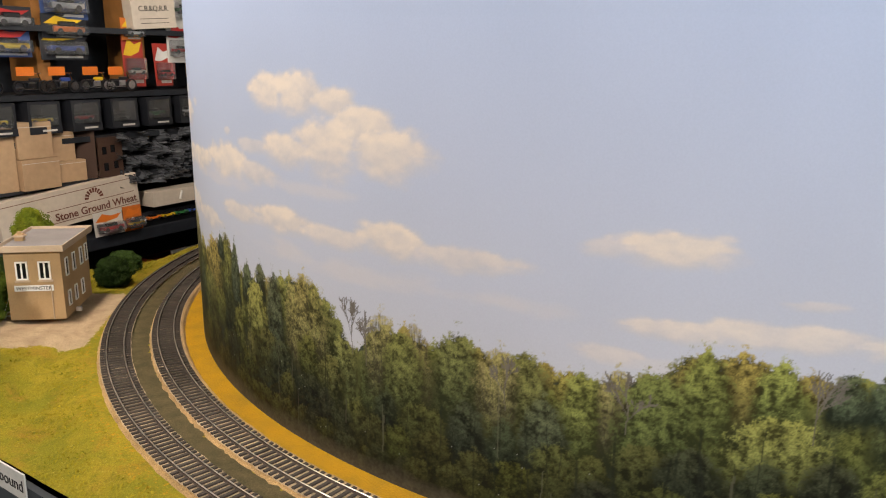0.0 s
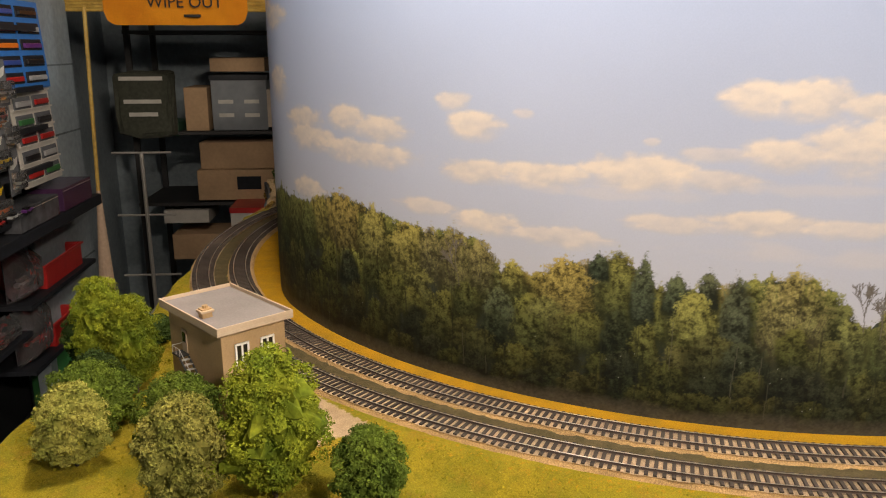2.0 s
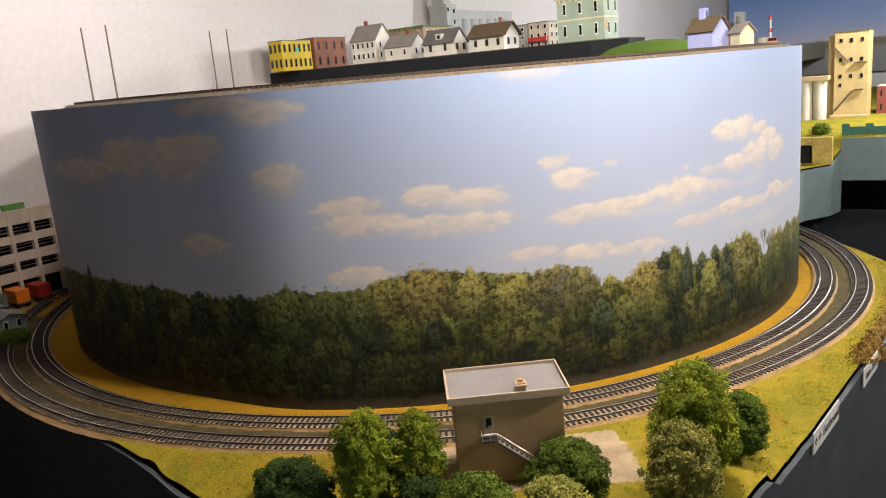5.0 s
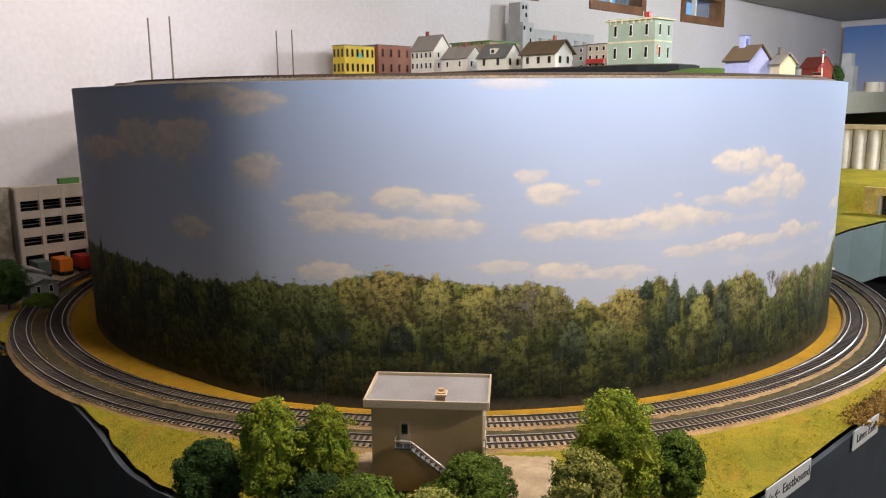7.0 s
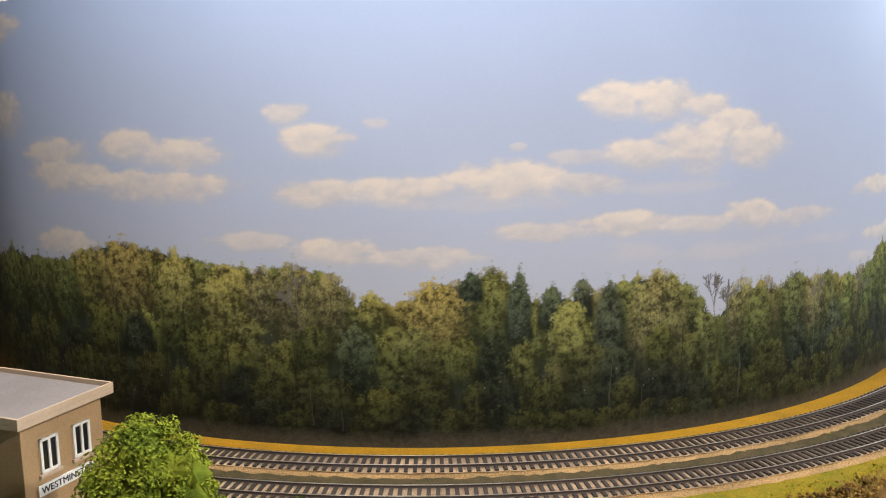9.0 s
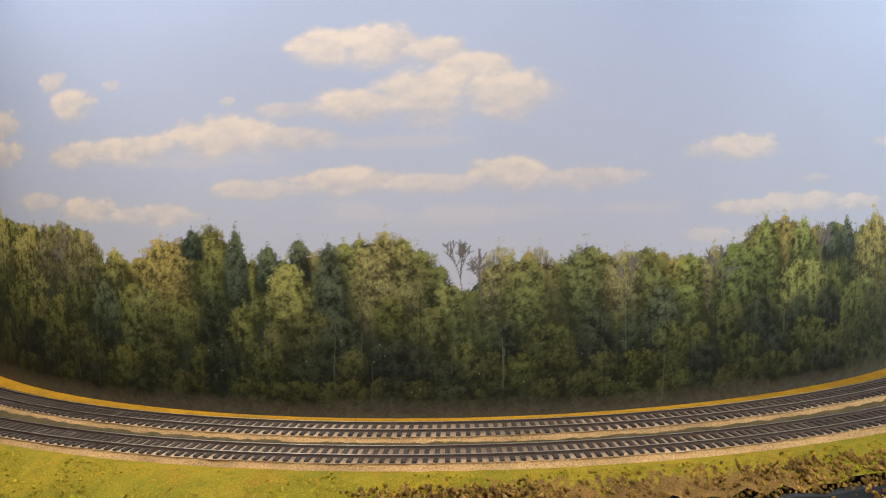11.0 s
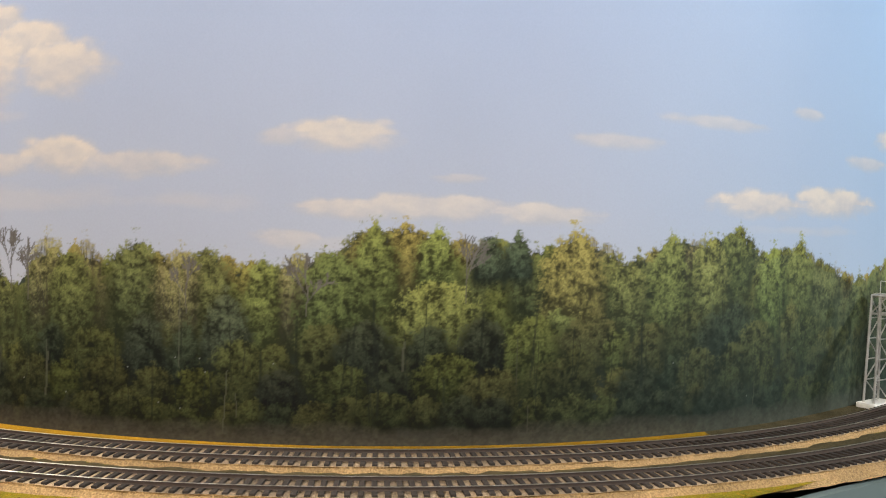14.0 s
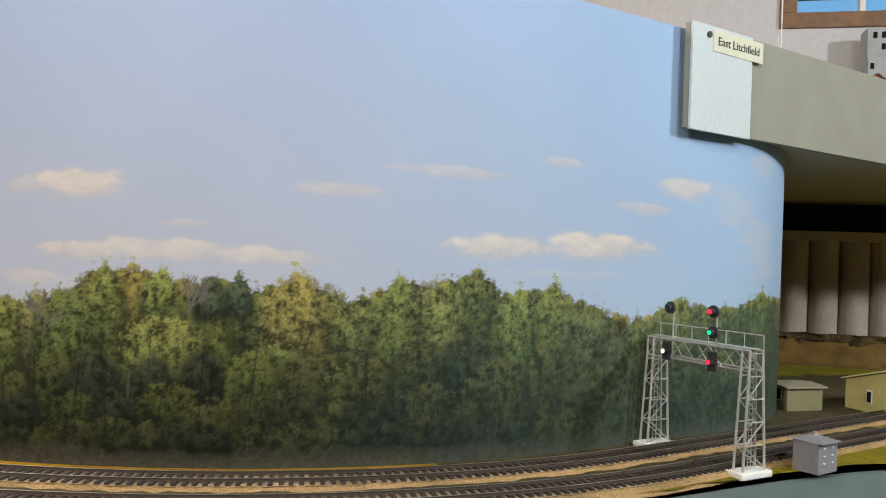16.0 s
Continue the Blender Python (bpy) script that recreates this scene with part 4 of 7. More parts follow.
def signal_tower():
    """Two-storey tan tower: x runs across its short side, y along the long one; the sign faces -y and the stairs -x."""
    w, l, h = 0.062, 0.101, 0.083
    tower = thing("signal_tower", TOWER_AT, "tan two-storey model signal tower with flat grey roof and outside stairs", "model building")
    bm = box(w, l, h, bevel=0.0004)
    part("wall", bm, CONCRETE_TAN, tower)
    roof = new("roof")
    roof.parent = tower
    bm = box(w + 0.012, l + 0.012, 0.0035, z=h, bevel=0.0005)
    part("slab", bm, TRIM_TAN, roof, "tan roof slab")
    part("roofing", box(w + 0.0075, l + 0.0075, 0.0012, z=h + 0.0034), ROOF_GREY, roof, "flat grey roofing")
    bm = bmesh.new()
    for x, y, a, b in ((0, l / 2 + 0.0053, w + 0.012, 0.0015), (0, -l / 2 - 0.0053, w + 0.012, 0.0015), (w / 2 + 0.0053, 0, 0.0015, l + 0.009), (-w / 2 - 0.0053, 0, 0.0015, l + 0.009)):
        box(a, b, 0.0042, x, y, h + 0.0034, 0.0003, bm)
    part("parapet", bm, TRIM_TAN, roof)
    stack = part("chimney", box(0.0095, 0.0080, 0.0085, -w / 2 + 0.006, -0.013, h + 0.0046, 0.0005), CONCRETE_TAN, tower)
    part("chimney_cap", box(0.0125, 0.0105, 0.0022, -w / 2 + 0.006, -0.013, h + 0.0095, 0.0004), TRIM_TAN, stack)
    part("chimney_pot", rod((-w / 2 + 0.006, -0.013, h + 0.0115), (-w / 2 + 0.006, -0.013, h + 0.0155), 0.0026), CONCRETE_TAN, stack)
    for x in (-0.0125, 0.0125):
        window_unit(tower, x, -l / 2 - 0.0001, 0.049, 0.0135, 0.022, 0)
        part("sill", box(0.0165, 0.0024, 0.0022, x, -l / 2 - 0.001, 0.0465, 0.0003), TRIM_TAN, tower)
    for y in (-0.034, -0.008, 0.020, 0.040):
        window_unit(tower, w / 2 + 0.0001, y, 0.049, 0.0095, 0.022, 90, 1)
    for y in (-0.034, -0.010, 0.016):
        window_unit(tower, w / 2 + 0.0001, y, 0.012, 0.0095, 0.019, 90, 1)
    sign = part("sign_board", box(0.043, 0.0012, 0.0068, -0.001, -l / 2 - 0.0008, 0.0355), PAPER, tower, "white name board")
    words("WESTMINSTER", 0.0060, INK, tower, pose(-0.001, -l / 2 - 0.0016, 0.0388, 90, 0, 0))
    part("downpipe", rod((0.018, -l / 2 - 0.0012, 0.0), (0.018, -l / 2 - 0.0012, 0.042), 0.0007, sides=6), TRIM_TAN, tower)
    # upper door, landing and stairs on the long side
    x = -w / 2
    door = part("door", box(0.0008, 0.0095, 0.0215, x - 0.0004, 0.020, 0.047), TRIM_TAN, tower)
    part("door_glass", box(0.0006, 0.0055, 0.0095, x - 0.0009, 0.020, 0.0565), GLASS_DARK, door)
    deck = part("landing", box(0.0095, 0.0155, 0.0012, x - 0.005, 0.0205, 0.0455), DARK_METAL, tower)
    bm = bmesh.new()
    for y in (0.0135, 0.0205, 0.0275):
        rod((x - 0.0092, y, 0.0467), (x - 0.0092, y, 0.0535), 0.00035, bm, 5)
    rod((x - 0.0092, 0.0135, 0.0535), (x - 0.0092, 0.0277, 0.0535), 0.00035, bm, 5), rod((x - 0.0092, 0.0277, 0.0535), (x, 0.0277, 0.0535), 0.00035, bm, 5)
    part("railing", bm, STEEL, deck)
    steps = new("stairs")
    steps.parent = tower
    for i in range(13):
        part("tread", box(0.0085, 0.0034, 0.0008, x - 0.005, 0.0118 - i * 0.0043, 0.0425 - i * 0.0034), STEEL, steps)
    for sx in (-0.0008, -0.0092):
        part("stringer", rod((x + sx, 0.0135, 0.0445), (x + sx, -0.043, 0.0), 0.0009, sides=6), DARK_METAL, steps)
    part("handrail", rod((x - 0.0092, 0.0135, 0.0535), (x - 0.0092, -0.041, 0.0095), 0.00035, sides=5), STEEL, steps)
    return tower


signal_tower()
solid("ground_box", box(0.006, 0.005, 0.005, bevel=0.0004), STEEL, TOWER_AT @ pose(0.036, -0.02, 0), "small grey box beside the tower wall", "box")


# ---- trees ----
def tree(m, tall, wide, leaf, label, seed, bushy=False, count=15000, group="model trees"):
    """Trunk with limbs under a dense crown: many small clumps of leaf flakes over an uneven, closed body."""
    rng = random.Random(seed)
    root = thing("bush" if bushy else "tree", m, label, "bush" if bushy else "tree", group)
    bare = 0.0 if bushy else 0.14
    low, span = tall * bare, tall * (1 - bare)
    shift = Vector((rng.uniform(-9, 9), rng.uniform(-9, 9), rng.uniform(-9, 9)))
    fat = 0.34 if bushy else rng.uniform(0.36, 0.46)

    def outline(f, a):
        """Half width of the crown at the share f of its height, towards the angle a."""
        side = fat if f < fat else 1 - fat
        base = max(0.0, 1 - (abs(f - fat) / side) ** 2.3) ** 0.55
        d = Vector((math.cos(a), math.sin(a), f * 2.2))
        return wide * 0.5 * base * (1 + 0.44 * noise.noise(d * 2.3 + shift) + 0.30 * noise.noise(d * 5.0 + shift))

    bm = rod((0, 0, -0.003), (0, 0, tall * 0.6), wide * 0.032, sides=7, r2=wide * 0.016)
    for i in range(9):
        f, a = rng.uniform(0.15, 0.7), i * 2.399
        r = outline(f, a) * 0.8
        rod((0, 0, low + span * f * 0.5), (math.cos(a) * r, math.sin(a) * r, low + span * f), wide * 0.012, bm, 5, wide * 0.005)
    part("trunk", bm, BARK, root)
    clumps = []
    n = 120 if bushy else 170
    for i in range(n):
        f, a = (i + 0.5) / n, i * 2.399 + rng.uniform(-0.5, 0.5)
        r = outline(f, a) * rng.uniform(0.72, 1.0)
        clumps.append((Vector((math.cos(a) * r, math.sin(a) * r, low + span * f)), 0.003 + wide * rng.uniform(0.035, 0.10)))
    vs, fs = [], []
    size, per = 0.00125, count // n
    for c, r in clumps:
        out = Vector((c.x, c.y, (c.z - low - span * 0.4) * 0.8)).normalized()
        for _ in range(per):
            d = (Vector((rng.gauss(0, 1), rng.gauss(0, 1), rng.gauss(0, 1))) + out * 0.9).normalized()
            p = c + Vector((d.x, d.y, d.z * 0.75)) * r * rng.uniform(0.5, 1.15)
            if p.z < 0:
                p.z = rng.uniform(0, 0.003)
            n1 = (d + Vector((rng.gauss(0, .5), rng.gauss(0, .5), rng.gauss(0, .5) + 0.3))).normalized()
            s = Matrix.Rotation(rng.uniform(0, 6.28), 3, n1) @ n1.orthogonal().normalized()
            t = n1.cross(s)
            a, b = size * rng.uniform(0.6, 1.4), size * rng.uniform(0.4, 0.9)
            k = len(vs)
            vs += [p + s * a, p + t * b + n1 * a * 0.25, p - s * a, p - t * b + n1 * a * 0.25]
            fs.append((k, k + 1, k + 2)), fs.append((k, k + 2, k + 3))
    crown = new("crown", mesh_of("crown", vs, fs, [LEAF[leaf]]))
    crown.parent = root
    core = bmesh.new()
    bmesh.ops.create_icosphere(core, subdivisions=4, radius=1)
    for v in core.verts:
        f = min(0.995, max(0.005, v.co.z * 0.5 + 0.5))
        a = math.atan2(v.co.y, v.co.x)
        r = outline(f, a) * 0.86 * min(1, math.hypot(v.co.x, v.co.y) * 6)
        v.co = Vector((math.cos(a) * r, math.sin(a) * r, low + span * (0.03 + 0.92 * f)))
        v.co += noise.noise_vector(v.co * 220) * 0.0028
    part("inner_foliage", core, LEAF[leaf], crown)
    return root


TREES = [(-0.889, -0.346, .114, .070, "bright", False), (-0.948, -0.323, .086, .056, "olive", False), (-0.838, -0.399, .064, .043, "green", False), (-0.922, -0.228, .054, .062, "green", True),
         (-0.945, -0.051, .108, .050, "bright", False), (-0.926, -0.096, .096, .042, "bright", False), (-0.868, 0.055, .034, .048, "dark", True), (-0.943, 0.012, .064, .054, "dark", True),
         (-0.978, -0.150, .056, .066, "green", True), (-0.962, -0.100, .048, .052, "dark", True), (-0.840, -0.045, .038, .040, "dark", True), (-1.002, -0.215, .066, .050, "olive", False)]
LABELS = {"bright": "bright green foam-leaf model tree on turf", "olive": "pale olive model tree with sparse foliage", "green": "mid-green leafy model bush beside the tower", "dark": "dark green dense model bush on turf"}
for i, (x, y, tall, wide, leaf, bushy) in enumerate(TREES):
    tree(pose(x, y, ground_height(x, y), 0, 0, i * 47), tall, wide, leaf, LABELS[leaf], 10 + i, bushy)


# ---- signal bridge and relay cabinet ----
def signal_bridge():
    a, b = Vector((0.246, -0.668, DECK + 0.001)), Vector((0.267, -0.768, DECK + 0.001))
    mid = (a + b) / 2
    turn = math.degrees(math.atan2(b.y - a.y, b.x - a.x))
    span = (b - a).length
    root = thing("signal_bridge", pose(mid.x, mid.y, DECK, 0, 0, turn), "silver lattice signal bridge with red and green lights over two tracks", "signal bridge")
    hgt = 0.098
    for s in (-1, 1):
        x = s * span / 2
        tower = new("leg_tower")
        tower.parent = root
        part("footing", box(0.017, 0.036, 0.0055, x, 0, -0.001, 0.0016), WHITE, tower, "white concrete footing")
        for yy in (-1, 1):
            for xx in (-1, 1):
                part("post", rod((x + xx * 0.0045, yy * 0.0125, 0.004), (x + xx * 0.0035, yy * 0.0075, hgt), 0.0011, sides=6), STEEL, tower)
        bm = bmesh.new()
        for k in range(5):
            z0, z1 = 0.006 + k * 0.018, 0.006 + (k + 1) * 0.018
            y0, y1 = 0.0125 - 0.005 * z0 / hgt, 0.0125 - 0.005 * z1 / hgt
            for xx in (-0.0042, 0.0042):
                sg = 1 if k % 2 else -1
                rod((x + xx, -y0 * sg, z0), (x + xx, y1 * sg, z1), 0.0006, bm, 5)
                rod((x + xx, -y1, z1), (x + xx, y1, z1), 0.0006, bm, 5)
        part("lattice", bm, STEEL, tower)
        bm = bmesh.new()
        for yy in (-0.002, 0.002):
            rod((x, yy, 0.004), (x, yy, hgt), 0.0004, bm, 5)
        for k in range(22):
            rod((x, -0.002, 0.006 + k * 0.0042), (x, 0.002, 0.006 + k * 0.0042), 0.0003, bm, 4)
        part("ladder", bm, STEEL, tower)
    girder = new("girder")
    girder.parent = root
    reach = span / 2 + 0.004
    for z in (hgt - 0.016, hgt):
        for y in (-0.0075, 0.0075):
            part("chord", rod((-reach, y, z), (reach, y, z), 0.0010, sides=6), STEEL, girder)
    bm = bmesh.new()
    bays = 8
    for k in range(bays):
        x0, x1 = -reach + 2 * reach * k / bays, -reach + 2 * reach * (k + 1) / bays
        for y in (-0.0075, 0.0075):
            rod((x0, y, hgt if k % 2 else hgt - 0.016), (x1, y, hgt - 0.016 if k % 2 else hgt), 0.0006, bm, 5)
        rod((x0, -0.0075, hgt), (x1, 0.0075, hgt), 0.0005, bm, 5)
    part("lattice", bm, STEEL, girder)
    part("walkway", box(2 * reach, 0.0085, 0.0007, 0, 0, hgt + 0.001), STEEL, girder)
    bm = bmesh.new()
    for k in range(7):
        x0 = -reach + 2 * reach * k / 6
        rod((x0, 0.0075, hgt), (x0, 0.0075, hgt + 0.012), 0.00045, bm, 5)
    rod((-reach, 0.0075, hgt + 0.012), (reach, 0.0075, hgt + 0.012), 0.00045, bm, 5)
    part("railing", bm, STEEL, root)
    for x, z, glow, size in ((-0.027, hgt + 0.028, None, .0052), (0.020, hgt + 0.028, "red", .0052), (0.020, hgt + 0.011, "green", .0052), (-0.030, hgt - 0.010, "white", .0045), (0.020, hgt - 0.013, "red", .0045)):
        y = -0.010
        part("mast", rod((x, y + 0.004, hgt - 0.016), (x, y + 0.004, z), 0.0007, sides=6), STEEL, root)
        head = new("signal_head")
        head.parent = root
        low = z < hgt
        bm = bmesh.new()
        if low:
            box(0.009, 0.0016, 0.0165, x, y, z - 0.008, 0.0007, bm)
        else:
            rod((x, y - 0.001, z), (x, y + 0.001, z), size, bm, 20)
        rod((x, y - 0.0045, z), (x, y + 0.001, z), 0.0028, bm, 14)
        part("target", bm, DARK_METAL, head, "black signal target")
        part("lens", rod((x, y - 0.0052, z), (x, y - 0.0046, z), 0.0019, sides=14), LIGHTS[glow], head)
    return root


def light_mat(name, colour, power):
    m, nodes, links, bsdf = shader(name)
    bsdf.inputs["Base Color"].default_value = (*[c * 0.5 for c in colour], 1)
    bsdf.inputs["Emission Color"].default_value, bsdf.inputs["Emission Strength"].default_value = (*colour, 1), power
    return m


LIGHTS = {"red": light_mat("red_signal_lens", (1.0, 0.02, 0.06), 1.6), "green": light_mat("green_signal_lens", (0.0, 0.7, 0.35), 1.2), "white": light_mat("white_signal_lens", (1.0, 1.0, 0.95), 1.5), None: GLASS_DARK}
signal_bridge()


CABINET_GREY = mat("grey_cabinet_paint", (0.23, 0.22, 0.24), 0.45, 0.1, 300)


def relay_cabinet():
    root = thing("relay_cabinet", pose(0.334, -0.765, ground_height(0.334, -0.765), 0, 0, 17), "grey metal relay cabinet with pyramid roof on the grass", "cabinet")
    part("body", box(0.028, 0.022, 0.025, bevel=0.0005), CABINET_GREY, root)
    bm = bmesh.new()
    bmesh.ops.create_cone(bm, cap_ends=True, segments=4, radius1=0.0215, radius2=0.003, depth=0.004, matrix=Matrix.Translation((0, 0, 0.0270)) @ pose(0, 0, 0, 0, 0, 45) @ Matrix.Diagonal((1, 1, 1, 1)))
    part("roof", bm, CABINET_GREY, root)
    part("vent", rod((0, 0, 0.0285), (0, 0, 0.0315), 0.0018), STEEL, root)
    for x in (-0.006, 0.006):
        for z in (0.008, 0.014, 0.020):
            part("hinge", box(0.0022, 0.001, 0.0010, x, -0.0113, z), WHITE, root)


relay_cabinet()

# ---- upper deck ----
LOW = LID - 0.095
deck_line = [Vector((0.272, -0.6555)), Vector((0.60, -0.564)), Vector((0.98, -0.462)), Vector(at(1.35, 0.06).xy), Vector(at(1.7, 0.07).xy), Vector(at(4.55, 0.07).xy)]
solid("upper_deck", prism([(0.36, -0.632)] + [(p.x, p.y + 0.008) for p in deck_line[1:]] + [tuple(at(4.55, 0.713).xy), tuple(at(0.20, 0.713).xy), tuple(at(0.25, 0.0).xy), (0.12, -0.48)], LOW + 0.004, LID - 0.006), HARDBOARD, Matrix(), "upper layout deck along the back wall", "deck", kind="structure")
fascia_run("trim_upper", deck_line, LID + 0.003, LOW, -0.006, GREY_FASCIA, "warm grey fascia board of the upper deck")
panel = thing("station_board", Matrix(), "white fascia panel with a station name label and a screw", "panel")
d = (deck_line[1] - deck_line[0]).normalized()
heading = math.degrees(math.atan2(d.y, d.x))
panel.matrix_world = pose(0.272 + d.x * 0.0445 + d.y * 0.0078, -0.6555 + d.y * 0.0445 - d.x * 0.0078, LOW - 0.002, 0, 0, heading)
part("board", box(0.089, 0.003, 0.100, bevel=0.0005), PANEL_WHITE, panel)
part("label_card", box(0.076, 0.0008, 0.0205, 0.022, -0.0019, 0.0765), CREAM_PAPER, panel)
words("East Litchfield", 0.0115, INK, panel, pose(0.022, -0.0025, 0.0866, 90, 0, 0))
part("screw", rod((-0.022, -0.0030, 0.091), (-0.022, -0.001, 0.091), 0.003, sides=14), DARK_METAL, panel)

# ---- fascia labels ----
def fascia_label(x, y, z, heading, text, w=0.07, h=0.024):
    root = thing("fascia_label", pose(x, y, z, 0, 0, heading), "white paper direction label on the dark fascia", "label", "fascia labels")
    part("card", box(w, 0.0015, h, 0, -0.0008, 0, 0.0003), FASCIA_PAPER, root)
    words(text, h * 0.62, INK, root, pose(0, -0.0018, h / 2, 90, 0, 0))


def on_fascia(x, y):
    """The nearest place on the deck's edge and its heading."""
    i = min(range(1, len(edge_line) - 1), key=lambda k: (edge_line[k] - Vector((x, y))).length)
    d = edge_line[i - 1] - edge_line[i + 1]
    n = Vector((d.y, -d.x)).normalized() * 0.0075
    p = edge_line[i] + n
    return p.x, p.y, math.degrees(math.atan2(d.y, d.x))


for x, y, text, w in ((-0.7365, -0.508, "\u2190\u2190 Eastbound", 0.100), (-0.568, -0.625, "Lines East", 0.076), (-0.412, -0.723, "West Bd", 0.062)):
    px, py, head = on_fascia(x, y)
    fascia_label(px, py, {"W": 1.057, "L": 1.0655}.get(text[0], 1.0685), head, text, w)

# ---- lid of the drum and the town on it ----
LID_TOP = mat("brown_lid_scenery", (0.13, 0.10, 0.07), 0.95, 0.35, 300, 0.001, (0.09, 0.07, 0.05), 12)
GREEN_TURF = mat("fresh_green_turf", (0.10, 0.19, 0.02), 1.0, 0.3, 500, 0.001)
def lid_in(degrees):
    """How far the lid's edge stands inside the circle: it draws back before the sheet's free end."""
    t = min(1, max(0, (150 - degrees) / 14))
    return tuck(degrees, 1) + 0.035 * t * t * (3 - 2 * t) if degrees > 54 else 0.0


solid("lid", prism([tuple(polar(RIM - 0.004 - lid_in(k * 3), k * 3).xy) for k in range(120)], LID - 0.004, LID), LID_TOP, Matrix(), "brown ground on top of the drum", "deck", kind="structure")
rim_track = [polar(0.655 - lid_in(a), a) for a in np.arange(80, 320, 1.0)]
bed = swept([Vector((p.x, p.y, LID)) for p in rim_track], [(-0.026, -0.001), (-0.021, 0.004), (0.021, 0.004), (0.026, -0.001)], mats=[0, 1, 0, 0])
upper_track = tagged(part("railway_track", bed, [LID_TOP, BED_TOP]), "upper model track along the drum's rim", "railway track", "model railway tracks")
for s in (-0.0088, 0.0088):
    part("rail", swept([Vector((p.x, p.y, LID)) for p in rim_track], [(s - 0.0005, 0.0045), (s + 0.0005, 0.0045), (s + 0.0005, 0.0078), (s - 0.0005, 0.0078)], mats=[0, 0, 1, 0]), [RAIL, RAIL_HEAD], upper_track)
vs, fs = [], []
for i, a in enumerate(np.arange(140, 262, 0.62)):
    m = pose(*polar(0.655 - lid_in(a), a, LID + 0.004), 0, 0, a)
    k = len(vs)
    vs += [m @ v.co for v in tie_mesh.vertices]
    fs += [tuple(j + k for j in p.vertices) for p in tie_mesh.polygons]
ob = new("tie_rest", mesh_of("tie_rest", vs, fs, [TIE]))
ob.parent = upper_track
ob["kind"] = "stuff"
TOWN = 1.530
solid("town_base", prism([tuple(at(u, v).xy) for u, v in ((0.272, 0.71), (0.272, -0.25), (0.33, -0.31), (0.42, -0.31), (0.62, -0.10), (0.80, 0.10), (0.80, 0.71))], LID - 0.002, TOWN), [BLACK], Matrix(), "black raised base board under the town", "base board", kind="structure")
solid("town_ground", prism([tuple(at(u, v).xy) for u, v in ((0.275, 0.71), (0.275, -0.25), (0.33, -0.305), (0.417, -0.305), (0.615, -0.10), (0.795, 0.10), (0.795, 0.71))], TOWN, TOWN + 0.002), LID_TOP, Matrix(), "brown ground of the raised town", "ground", kind="structure")
bm = bmesh.new()
bmesh.ops.create_uvsphere(bm, u_segments=28, v_segments=12, radius=1, matrix=room(0.33, -0.36, LID - 0.006) @ Matrix.Diagonal((0.09, 0.13, 0.042, 1)))
solid("grass_bank", bm, GREEN_TURF, Matrix(), "low bank of fresh green turf beside the town", "bank", kind="structure")


def paint(name, c, rough=0.7):
    return mat(name, c, rough, 0.07, 400, 0.0001, tuple(k * 0.86 for k in c), 30)


TAN_WALL, CREAM, GREY_STONE, GREEN_SIDING, VIOLET = paint("tan_brick", (0.36, 0.25, 0.16)), paint("cream_siding", (0.70, 0.62, 0.42)), paint("grey_stone", (0.33, 0.32, 0.31)), paint("pale_green_siding", (0.33, 0.42, 0.34)), paint("lavender_siding", (0.38, 0.42, 0.74))
YELLOW, BRICK_BROWN, WHITE_SIDE, ROOF_DARK, ROOF_BROWN, RED_PAINT, BRICK_RED = paint("yellow_brick", (0.58, 0.42, 0.03)), paint("red_brown_brick", (0.26, 0.10, 0.06)), paint("white_siding", (0.68, 0.66, 0.60)), paint("dark_grey_shingle", (0.13, 0.13, 0.125)), paint("brown_shingle", (0.12, 0.085, 0.05)), paint("red_paint", (0.45, 0.03, 0.02), 0.5), paint("dark_red_brick", (0.20, 0.035, 0.025))
GREEN_ROOF, ORANGE, BLUE_PAINT, ROOF_MID, ELEVATOR = paint("green_roofing", (0.09, 0.22, 0.05)), paint("orange_paint", (0.75, 0.18, 0.015), 0.5), paint("blue_paint", (0.05, 0.12, 0.38), 0.5), paint("grey_shingle", (0.25, 0.23, 0.21)), paint("grey_concrete", (0.37, 0.37, 0.37))


def openings(parent, face, spots, w, h, frame=None, name="window"):
    """Small windows on a face: 'front' (towards -x) or 'side' (towards -y) at (along, up) spots."""
    for a, z in spots:
        win = new(name)
        win.parent = parent
        win.matrix_local = pose(face[1], a, z, 0, 0, -90) if face[0] == "front" else pose(a, face[1], z, 0, 0, 0)
        part("window_frame", box(w * 1.3, 0.0012, h * 1.22, 0, -0.0006, -h * 0.11), frame or WHITE, win)
        part("pane", box(w, 0.0006, h, 0, -0.0013, 0), GLASS_DARK, win)


